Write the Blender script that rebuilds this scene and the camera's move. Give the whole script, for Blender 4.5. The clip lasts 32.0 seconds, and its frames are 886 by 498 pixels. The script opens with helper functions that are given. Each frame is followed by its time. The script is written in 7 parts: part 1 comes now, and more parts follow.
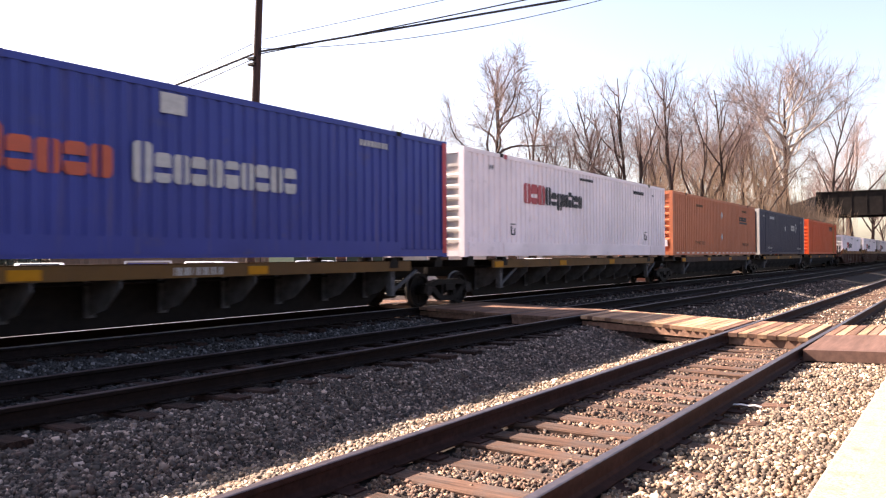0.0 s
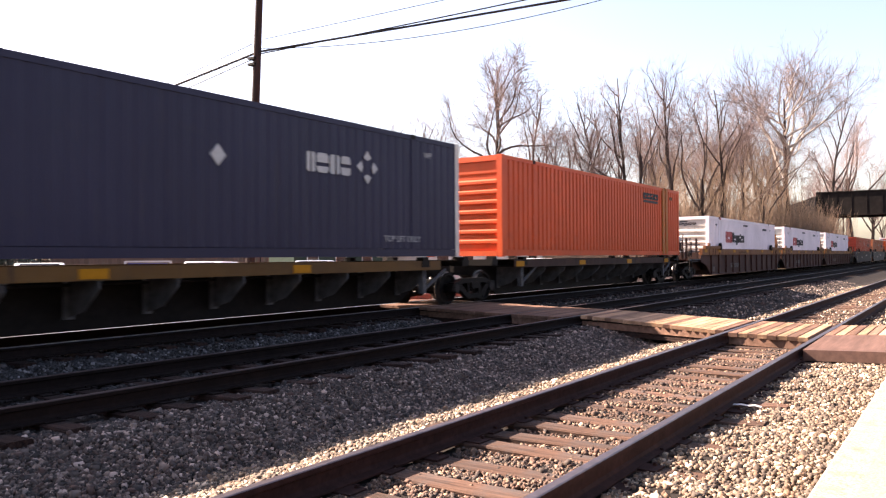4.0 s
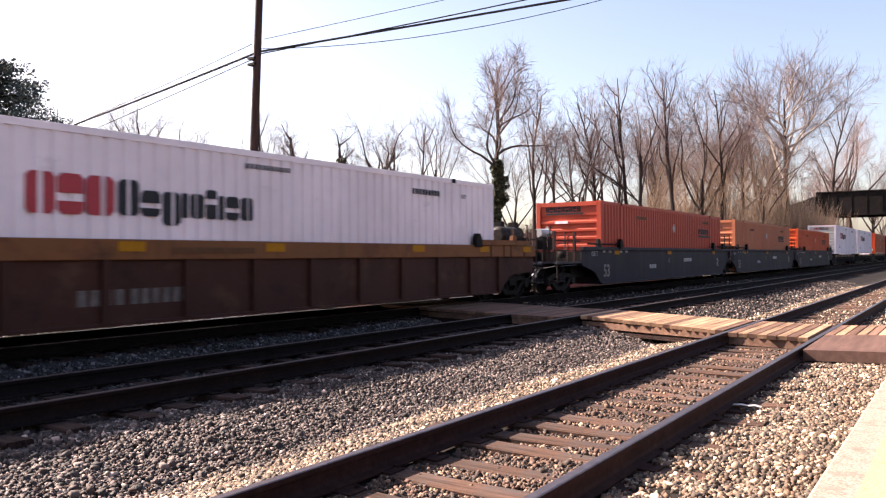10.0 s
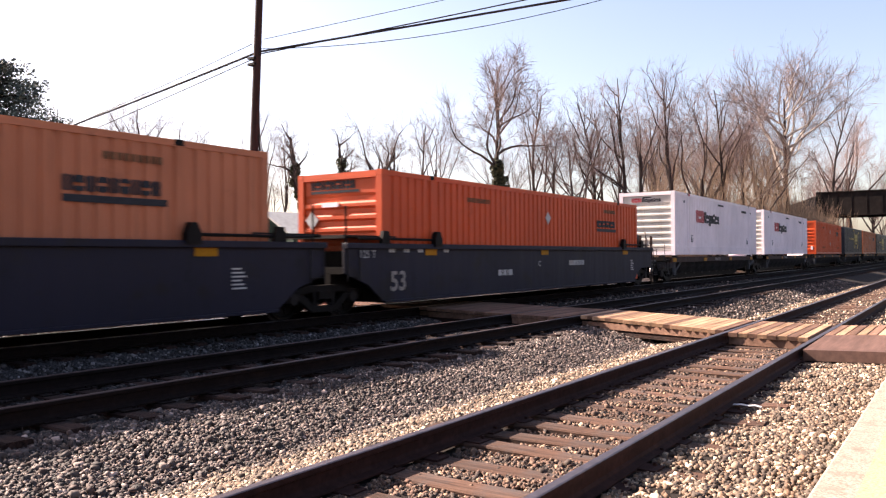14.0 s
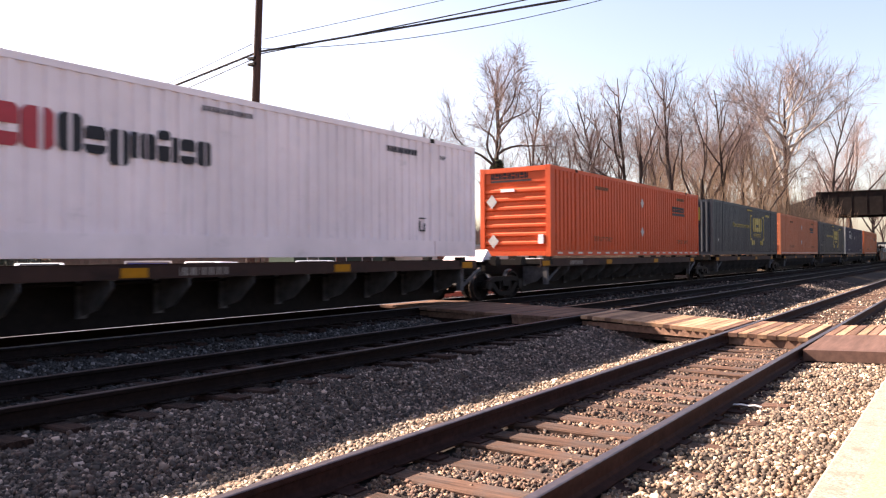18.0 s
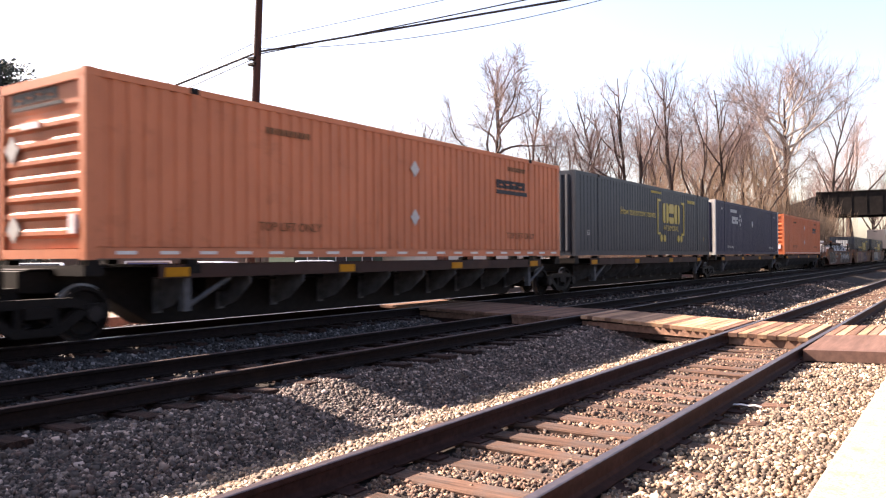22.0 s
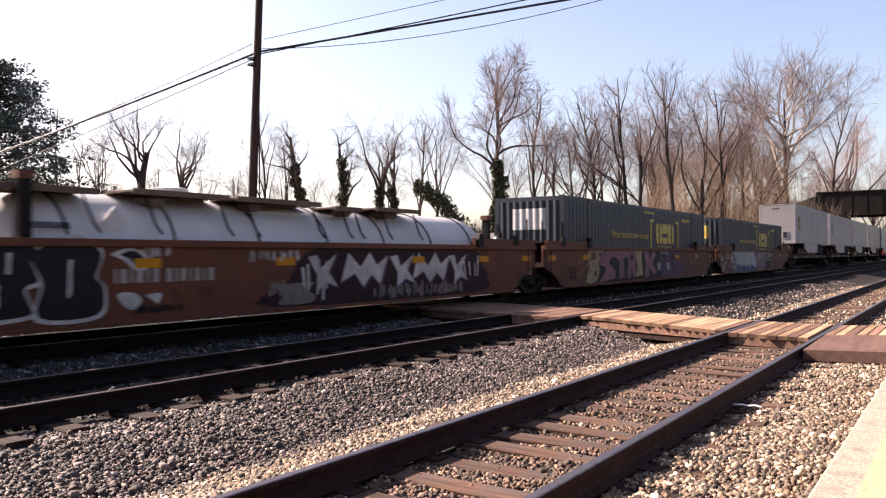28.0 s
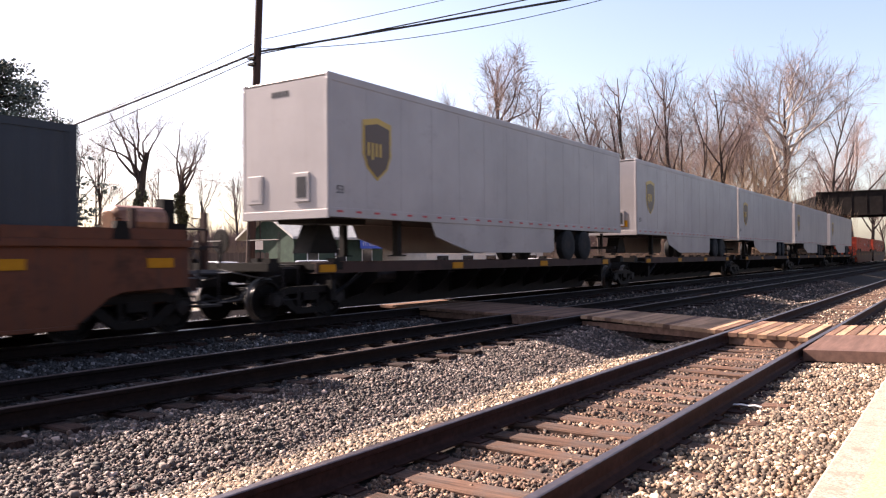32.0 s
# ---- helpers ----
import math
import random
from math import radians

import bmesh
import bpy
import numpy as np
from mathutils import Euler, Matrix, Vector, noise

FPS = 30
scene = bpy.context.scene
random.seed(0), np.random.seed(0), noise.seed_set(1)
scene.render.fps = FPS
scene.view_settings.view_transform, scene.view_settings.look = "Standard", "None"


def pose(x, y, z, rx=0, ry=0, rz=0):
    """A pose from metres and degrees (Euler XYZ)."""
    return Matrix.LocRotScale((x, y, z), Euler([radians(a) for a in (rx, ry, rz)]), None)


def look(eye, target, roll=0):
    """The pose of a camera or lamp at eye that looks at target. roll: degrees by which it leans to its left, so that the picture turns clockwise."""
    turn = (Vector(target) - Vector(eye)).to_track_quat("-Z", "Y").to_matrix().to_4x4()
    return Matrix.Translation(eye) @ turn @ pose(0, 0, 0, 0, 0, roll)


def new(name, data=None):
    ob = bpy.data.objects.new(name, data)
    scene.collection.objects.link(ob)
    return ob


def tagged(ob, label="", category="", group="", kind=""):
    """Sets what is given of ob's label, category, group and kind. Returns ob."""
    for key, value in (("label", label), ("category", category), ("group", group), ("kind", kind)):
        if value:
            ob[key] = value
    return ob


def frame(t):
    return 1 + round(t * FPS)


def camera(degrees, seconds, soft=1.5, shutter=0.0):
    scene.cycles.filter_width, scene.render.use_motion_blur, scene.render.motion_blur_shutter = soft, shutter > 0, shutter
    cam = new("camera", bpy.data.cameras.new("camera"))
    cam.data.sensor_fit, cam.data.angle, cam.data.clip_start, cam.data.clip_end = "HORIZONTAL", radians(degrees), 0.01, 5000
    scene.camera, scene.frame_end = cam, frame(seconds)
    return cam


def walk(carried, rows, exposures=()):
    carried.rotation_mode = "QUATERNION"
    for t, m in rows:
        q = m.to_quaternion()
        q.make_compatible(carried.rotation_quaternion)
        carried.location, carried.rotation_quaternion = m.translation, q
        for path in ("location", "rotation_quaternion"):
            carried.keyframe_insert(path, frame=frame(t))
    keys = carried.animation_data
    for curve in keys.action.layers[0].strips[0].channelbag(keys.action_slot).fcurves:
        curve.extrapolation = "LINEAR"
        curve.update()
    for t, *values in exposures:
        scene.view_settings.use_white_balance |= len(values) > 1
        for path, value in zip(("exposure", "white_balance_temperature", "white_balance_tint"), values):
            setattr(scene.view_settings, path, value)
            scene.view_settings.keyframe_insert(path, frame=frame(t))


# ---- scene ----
# Places: x runs along the tracks, y away from the platform, z up from the rail tops of the platform track.
cam = camera(59.65, 32.0, soft=1.25, shutter=0.22)
EYE = (0.0, 0.0, 1.375)
AIM = (math.cos(0.5965), math.sin(0.5965), 1.375 + 0.0094)
walk(cam, [(0.0, look(EYE, AIM, -0.37)), (32.0, look(EYE, AIM, -0.37))],
     exposures=[(0.0, 2.42, 7250, 24), (1.0, 2.32, 7250, 24), (3.0, 2.5, 7250, 24), (6.0, 2.2, 7250, 24), (8.0, 2.0, 6950, 24), (12.0, 2.03, 6950, 24), (17.0, 2.1, 7250, 24), (20.0, 2.46, 7250, 24), (22.0, 2.54, 7250, 24), (24.0, 2.66, 7250, 24), (25.0, 2.66, 7250, 24), (27.5, 1.95, 6950, 24), (28.6, 1.85, 6950, 24), (30.0, 2.05, 6950, 24), (32.0, 2.1, 6950, 24)])

# ---- light ----
SUN = Vector((-0.80, 5.70, 4.26)).normalized()
world = bpy.data.worlds.new("world")
scene.world = world
world.use_nodes = True
wn, wl = world.node_tree.nodes, world.node_tree.links
sky = wn.new("ShaderNodeTexSky")
sky.sky_type, sky.sun_disc = "NISHITA", False
sky.sun_elevation, sky.sun_rotation = math.asin(SUN.z), math.atan2(SUN.x, SUN.y)
sky.air_density, sky.dust_density, sky.ozone_density = 1.0, 2.0, 1.0
wn["Background"].inputs["Strength"].default_value = 0.069
wl.new(sky.outputs[0], wn["Background"].inputs["Color"])
sun = bpy.data.lights.new("sun", "SUN")
sun.energy, sun.angle, sun.color = 5.0, radians(0.55), (1.0, 0.93, 0.82)
new("sun", sun).matrix_world = look(SUN * 200, (0, 0, 0))


# ---- materials ----
def nodes(name):
    m = bpy.data.materials.new(name)
    m.use_nodes = True
    t = m.node_tree
    return m, t, t.nodes["Principled BSDF"]


def ramp_mix(t, fac, a, b, lo=0.35, hi=0.65):
    """A blend of two colours by a value, between lo and hi of it."""
    r = t.nodes.new("ShaderNodeMapRange")
    r.inputs["From Min"].default_value, r.inputs["From Max"].default_value = lo, hi
    t.links.new(fac, r.inputs["Value"])
    x = t.nodes.new("ShaderNodeMix")
    x.data_type = "RGBA"
    t.links.new(r.outputs["Result"], x.inputs["Factor"])
    for k, c in ((6, a), (7, b)):
        if isinstance(c, tuple):
            x.inputs[k].default_value = (*c, 1)
        else:
            t.links.new(c, x.inputs[k])
    return x.outputs[2]


def noise_of(t, scale, detail=5, stretch=(1, 1, 1), rough=0.6):
    co = t.nodes.new("ShaderNodeTexCoord")
    mp = t.nodes.new("ShaderNodeMapping")
    mp.inputs["Scale"].default_value = stretch
    n = t.nodes.new("ShaderNodeTexNoise")
    n.inputs["Scale"].default_value, n.inputs["Detail"].default_value, n.inputs["Roughness"].default_value = scale, detail, rough
    t.links.new(co.outputs["Object"], mp.inputs["Vector"])
    t.links.new(mp.outputs[0], n.inputs["Vector"])
    return n.outputs["Fac"]


def bump(t, b, fac, strength=0.3, distance=0.01):
    n = t.nodes.new("ShaderNodeBump")
    n.inputs["Strength"].default_value, n.inputs["Distance"].default_value = strength, distance
    t.links.new(fac, n.inputs["Height"])
    t.links.new(n.outputs[0], b.inputs["Normal"])


def tone(c, k):
    return tuple(min(1.0, v * k) for v in c)


def random_tone(t, col, spread, island=False):
    """The colour lightened and darkened from piece to piece."""
    if island:
        r = t.nodes.new("ShaderNodeNewGeometry").outputs["Random Per Island"]
    else:
        r = t.nodes.new("ShaderNodeObjectInfo").outputs["Random"]
    m = t.nodes.new("ShaderNodeMapRange")
    m.inputs["To Min"].default_value, m.inputs["To Max"].default_value = 1 - spread, 1 + spread
    t.links.new(r, m.inputs["Value"])
    h = t.nodes.new("ShaderNodeHueSaturation")
    t.links.new(m.outputs[0], h.inputs["Value"])
    t.links.new(col, h.inputs["Color"])
    return h.outputs[0]


MATS = {}


def timber(name, c, vary=0.3):
    """Weathered wood: long splits, grey patches and knots of dirt."""
    m, t, b = nodes(name)
    split = noise_of(t, 9, 6, (3.0, 0.14, 3.0), 0.7)
    patch = noise_of(t, 2.2, 4)
    col = ramp_mix(t, split, tone(c, 0.35), tone(c, 1.5), 0.36, 0.66)
    col = ramp_mix(t, patch, col, (sum(c) / 3,) * 3, 0.48, 0.8)
    col = random_tone(t, col, vary)
    t.links.new(col, b.inputs["Base Color"])
    b.inputs["Roughness"].default_value, b.inputs["Specular IOR Level"].default_value = 0.85, 0.15
    bump(t, b, split, 0.9, 0.02)
    return m


def paint(name, c, rough=0.45, dirt=(0.16, 0.11, 0.08), amount=0.5, metal=0.0, patch=None):
    """Sprayed steel: broad fading, dark streaks that run down, scuffs, repainted patches and a faint orange-peel."""
    m, t, b = nodes(name)
    big = noise_of(t, 0.5, 4)
    streak = noise_of(t, 1.0, 6, (5.0, 5.0, 0.35), 0.65)
    fine = noise_of(t, 26, 4)
    base = ramp_mix(t, big, tone(c, 0.86), tone(c, 1.1), 0.3, 0.7)
    col = ramp_mix(t, streak, base, dirt, 0.62 - 0.08 * amount, 0.62 + 0.5 - 0.25 * amount)
    stain = noise_of(t, 0.9, 8, (1.0, 1.0, 1.8), 0.7)
    col = ramp_mix(t, stain, col, tuple(0.5 * (u + w) for u, w in zip(dirt, tone(c, 0.6))), 0.60 - 0.05 * amount, 0.86)
    if patch:
        col = ramp_mix(t, noise_of(t, 0.8, 7, (1.0, 1.0, 1.3), 0.62), col, patch, 0.54, 0.66)
        col = ramp_mix(t, noise_of(t, 1.3, 8, (0.8, 1.0, 1.0), 0.66), col, tone(c, 0.35), 0.56, 0.70)
    col = ramp_mix(t, fine, col, tone(c, 0.7), 0.66, 0.95)
    t.links.new(col, b.inputs["Base Color"])
    r = t.nodes.new("ShaderNodeMapRange")
    r.inputs["To Min"].default_value, r.inputs["To Max"].default_value = rough - 0.1, rough + 0.2
    t.links.new(streak, r.inputs["Value"])
    t.links.new(r.outputs[0], b.inputs["Roughness"])
    b.inputs["Metallic"].default_value, b.inputs["Specular IOR Level"].default_value = metal, 0.28
    bump(t, b, fine, 0.12, 0.004)
    MATS[name] = m
    return m


def plain(name, c, rough=0.6, metal=0.0, spread=0.25, scale=8.0, rel=0.25, stretch=(1, 1, 1), island=False, vary=0.0):
    """A worn surface with two scales of tone and a fine relief."""
    m, t, b = nodes(name)
    a = noise_of(t, scale, 6, stretch)
    g = noise_of(t, scale * 0.13, 3)
    col = ramp_mix(t, a, tone(c, 1 - spread), tone(c, 1 + spread), 0.3, 0.7)
    col = ramp_mix(t, g, col, tone(c, 1 - spread * 1.2), 0.5, 0.85)
    if vary:
        col = random_tone(t, col, vary, island)
    t.links.new(col, b.inputs["Base Color"])
    b.inputs["Roughness"].default_value, b.inputs["Metallic"].default_value = rough, metal
    b.inputs["Specular IOR Level"].default_value = 0.5 if rough < 0.5 else 0.12
    bump(t, b, a, rel, 0.01)
    MATS[name] = m
    return m


blue = paint("blue paint", (0.026, 0.041, 0.225), 0.4)
white = paint("white paint", (0.87, 0.745, 0.76), 0.45, (0.34, 0.30, 0.27), 0.2)
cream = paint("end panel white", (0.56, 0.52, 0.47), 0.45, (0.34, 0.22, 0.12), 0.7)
tan = paint("faded orange paint", (0.50, 0.162, 0.077), 0.55, (0.20, 0.075, 0.035), 0.7)
ochre = paint("ochre paint", (0.37, 0.125, 0.026), 0.55, (0.16, 0.06, 0.02), 0.7)
amber = paint("warm orange paint", (0.53, 0.14, 0.055), 0.5, (0.22, 0.07, 0.03), 0.6)
orange = paint("orange paint", (0.57, 0.074, 0.016), 0.45, (0.25, 0.06, 0.02), 0.3)
red_orange = paint("red orange paint", (0.43, 0.056, 0.026), 0.45, (0.25, 0.06, 0.03), 0.3)
navy = paint("dark blue paint", (0.019, 0.0175, 0.042), 0.5, (0.06, 0.05, 0.05), 0.3)
slate = paint("slate green paint", (0.0195, 0.0245, 0.0345), 0.42, (0.07, 0.06, 0.05), 0.3)
silver = paint("grey trailer skin", (0.315, 0.285, 0.282), 0.38, (0.24, 0.205, 0.19), 0.35, 0.15)
steel_white = paint("tank white", (0.4588, 0.434, 0.4216), 0.5, (0.36, 0.30, 0.26), 0.3)
well_brown = paint("well brown", (0.054, 0.0155, 0.009), 0.65, (0.03, 0.018, 0.014), 1.0, patch=(0.085, 0.037, 0.018))
well_red = paint("well red", (0.104, 0.029, 0.0115), 0.6, (0.05, 0.028, 0.02), 1.3, patch=(0.062, 0.020, 0.012))
well_blue = paint("well blue", (0.0076, 0.0066, 0.0190), 0.55, (0.020, 0.014, 0.014), 0.8, patch=(0.0085, 0.0055, 0.0060))
chord = paint("yellow chord", (0.20, 0.074, 0.023), 0.6, (0.10, 0.045, 0.02), 1.0, patch=(0.11, 0.033, 0.015))
sill_yellow = paint("sill yellow", (0.12, 0.056, 0.012), 0.6, (0.035, 0.017, 0.011), 3.2)
sill_brown = paint("sill brown", (0.036, 0.014, 0.0095), 0.65, (0.03, 0.018, 0.013), 1.0, patch=(0.055, 0.022, 0.013))
reflector = plain("reflective yellow", (0.40, 0.165, 0.006), 0.5, 0, 0.1)
reflect_white = plain("reflective white", (0.56, 0.546, 0.518), 0.4, 0, 0.1)
mark_white = plain("stencil white", (0.434, 0.4216, 0.4092), 0.6, 0, 0.15)
mark_faded = plain("worn stencil white", (0.15, 0.125, 0.11), 0.6, 0, 0.35)
mark_dull = plain("dull stencil white", (0.27, 0.24, 0.215), 0.6, 0, 0.3)
mark_black = plain("stencil black", (0.03, 0.03, 0.035), 0.5, 0, 0.2)
mark_red = plain("lettering red", (0.4, 0.016, 0.028), 0.45, 0, 0.12)
mark_orange = plain("lettering orange", (0.434, 0.063, 0.021), 0.45, 0, 0.12)
mark_yellow = plain("lettering yellow", (0.3844, 0.2728, 0.031), 0.45, 0, 0.12)
mark_green = plain("faded stencil", (0.144, 0.072, 0.036), 0.6, 0, 0.2)
shield_brown = plain("shield brown", (0.054, 0.021, 0.009), 0.4, 0, 0.1)
shield_gold = plain("shield gold", (0.403, 0.247, 0.0325), 0.4, 0, 0.1)
pink = plain("sprayed pink", (0.21, 0.10, 0.115), 0.6, 0, 0.3, 3)
spray_white = plain("sprayed white", (0.363, 0.3465, 0.33), 0.6, 0, 0.3, 4)
spray_black = plain("sprayed black", (0.009, 0.009, 0.012), 0.5, 0, 0.3, 4)
spray_blue = plain("sprayed blue", (0.06, 0.09, 0.15), 0.6, 0, 0.3, 4)
spray_cream = plain("sprayed cream", (0.275, 0.21, 0.13), 0.6, 0, 0.3, 4)
spray_maroon = plain("sprayed maroon", (0.022, 0.010, 0.012), 0.6, 0, 0.3, 4)
spray_violet = plain("sprayed violet", (0.08, 0.045, 0.08), 0.6, 0, 0.3, 4)
iron = plain("dirty cast iron", (0.0075, 0.0056, 0.005), 0.6, 0.0, 0.5, 10)
tread = plain("polished tread", (0.13, 0.12, 0.115), 0.42, 0.9, 0.2)
pale_steel = plain("pale dusty steel", (0.085, 0.082, 0.084), 0.6, 0.0, 0.4, 5)
grey_iron = plain("dusty grey steel", (0.024, 0.020, 0.019), 0.6, 0.1, 0.4, 6)
copper = plain("rusted copper-brown steel", (0.21, 0.085, 0.042), 0.45, 0.2, 0.4, 5)
rubber = plain("tyre rubber", (0.02, 0.02, 0.021), 0.75, 0, 0.3)
rail_rust = plain("rusty rail web", (0.034, 0.0145, 0.0115), 0.8, 0.0, 0.4, 14)
# main-line web, its colour lowered for the shade beside the train
rail_dark = plain("shade-darkened rail web", (0.0105, 0.006, 0.005), 0.85, 0.0, 0.4, 14)
rail_head = plain("polished rail head", (0.30, 0.27, 0.26), 0.30, 0.9, 0.2, 12)
# middle-track head, coloured dark in place of the train's dark reflection
rail_dimmed = plain("dimmed rail head", (0.07, 0.050, 0.045), 0.5, 0.6, 0.3, 12)
rail_dull = plain("dull rail head", (0.13, 0.10, 0.10), 0.36, 0.8, 0.3, 12)
tie_wood = timber("weathered sleeper wood", (0.092, 0.050, 0.034), 0.4)
# main-line timber, with shade worked into the dark colour
tie_dark = timber("creosoted sleeper wood darkened for shade", (0.030, 0.0155, 0.012), 0.35)
board = plain("pale crossing plank wood", (0.33, 0.20, 0.122), 0.8, 0, 0.4, 8, 0.6, (0.1, 1, 1), vary=0.25)
board_brown = plain("brown crossing plank wood", (0.15, 0.084, 0.058), 0.8, 0, 0.4, 8, 0.6, (0.1, 1, 1), vary=0.25)
board_red = plain("red stained plank", (0.115, 0.066, 0.052), 0.8, 0, 0.3, 9, 0.4, (0.1, 1, 1), vary=0.08)
concrete = plain("platform concrete", (0.27, 0.232, 0.185), 0.9, 0, 0.42, 55, 0.6)
yellow_strip = plain("platform yellow strip", (0.32, 0.272, 0.165), 0.8, 0, 0.35, 50, 0.3)
pole_wood = plain("dark pole wood", (0.035, 0.021, 0.0182), 0.8, 0, 0.4, 9, 0.5, (1, 1, 0.08))
bark = plain("grey bark", (0.045, 0.033, 0.029), 0.9, 0, 0.4, 5, 0.6, (1, 1, 0.25), vary=0.25)
twig = plain("red brown twigs", (0.19, 0.135, 0.122), 0.9, 0, 0.3, 3, 0.2, vary=0.25)
limb_dark = plain("dark limbs", (0.066, 0.048, 0.043), 0.9, 0, 0.4, 4, 0.4, vary=0.3)
limb_pale = plain("pale peeling limbs", (0.40, 0.34, 0.29), 0.85, 0, 0.45, 1.2, 0.3)
twig_pale = plain("pale twigs", (0.20, 0.145, 0.125), 0.9, 0, 0.3, 3, 0.2)
brush_mat = plain("dry brush", (0.185, 0.130, 0.093), 0.9, 0, 0.4, 3, 0.2)
ivy = plain("ivy leaf", (0.068, 0.066, 0.036), 0.6, 0, 0.5, 3, 0.1, island=True, vary=0.5)
needle = plain("pine needles", (0.070, 0.082, 0.066), 0.7, 0, 0.4, 3, 0.1, island=True, vary=0.5)
litter = plain("leaf litter", (0.1, 0.0725, 0.0475), 0.95, 0, 0.35, 2.0, 0.5)
asphalt = plain("pale asphalt", (0.09, 0.075, 0.068), 0.9, 0, 0.2, 5, 0.3)
# ground behind the far track, its shade put into a near-black colour
ground_shade = plain("shaded ground", (0.009, 0.007, 0.006), 1.0, 0, 0.5, 14, 0.9)
ground_shade.node_tree.nodes["Principled BSDF"].inputs["Specular IOR Level"].default_value = 0.0
soil = plain("ballast bed", (0.019, 0.015, 0.0125), 0.95, 0, 0.5, 22, 0.9)
cable = plain("black cable", (0.02, 0.02, 0.022), 0.5, 0, 0.2)
shed_white = plain("white siding", (0.481, 0.468, 0.455), 0.6, 0, 0.1, 2)
roof_pale = plain("pale roof", (0.364, 0.3575, 0.338), 0.7, 0, 0.15, 4)
green_wall = plain("dark green wall", (0.035, 0.056, 0.042), 0.7, 0, 0.2, 4)
fence_wood = plain("brown fence", (0.121, 0.0825, 0.0633), 0.8, 0, 0.25, 6, 0.4, (1, 1, 0.1), vary=0.15)
car_white = plain("white car paint", (0.64, 0.64, 0.64), 0.25, 0, 0.03, 2, 0.0)
car_grey = plain("silver car paint", (0.42, 0.43, 0.45), 0.3, 0.5, 0.05, 2, 0.0)
dark_glass = plain("dark glass", (0.02, 0.022, 0.025), 0.08, 0, 0.1, 2, 0.0)
sign_blue = plain("blue sign", (0.05, 0.09, 0.35), 0.5, 0, 0.1)
bridge_iron = plain("bridge girder", (0.017, 0.0135, 0.012), 0.7, 0.1, 0.4, 1.5)
stone_wall = plain("abutment stone", (0.06, 0.048, 0.042), 0.85, 0, 0.4, 1.2, 0.5)


def stone_material(name, a, b_, warm):
    m, t, b = nodes(name)
    r = t.nodes.new("ShaderNodeNewGeometry").outputs["Random Per Island"]
    cr = t.nodes.new("ShaderNodeValToRGB")
    e = cr.color_ramp.elements
    e[0].color, e[1].color = (*a, 1), (*b_, 1)
    for p, c in ((0.4, tone(b_, 0.22)), (0.62, warm), (0.8, tone(b_, 0.5)), (0.92, tone(b_, 0.8)), (0.97, tone(b_, 1.75))):
        k = e.new(p)
        k.color = (*c, 1)
    t.links.new(r, cr.inputs["Fac"])
    n = noise_of(t, 30, 4)
    col = ramp_mix(t, n, cr.outputs["Color"], tone(warm, 0.5), 0.55, 0.9)
    t.links.new(col, b.inputs["Base Color"])
    b.inputs["Roughness"].default_value = 0.8
    bump(t, b, n, 0.4, 0.006)
    return m


stone_grey = stone_material("grey ballast stone", (0.011, 0.008, 0.0065), (0.262, 0.194, 0.160), (0.056, 0.029, 0.021))
stone_rust = stone_material("rust-stained ballast stone", (0.03, 0.017, 0.011), (0.26, 0.155, 0.095), (0.11, 0.05, 0.028))
# oily stone, taken darker still to hold the shade about the train
stone_oily_shaded = stone_material("oily shade-darkened ballast stone", (0.006, 0.005, 0.005), (0.048, 0.039, 0.036), (0.011, 0.008, 0.007))
# grey stone with the shade between the main tracks put into its colour
stone_dim = stone_material("shade-dimmed ballast stone", (0.012, 0.011, 0.012), (0.15, 0.135, 0.13), (0.026, 0.020, 0.018))
stone_brown = stone_material("brown ballast stone", (0.045, 0.027, 0.017), (0.47, 0.345, 0.235), (0.19, 0.108, 0.062))


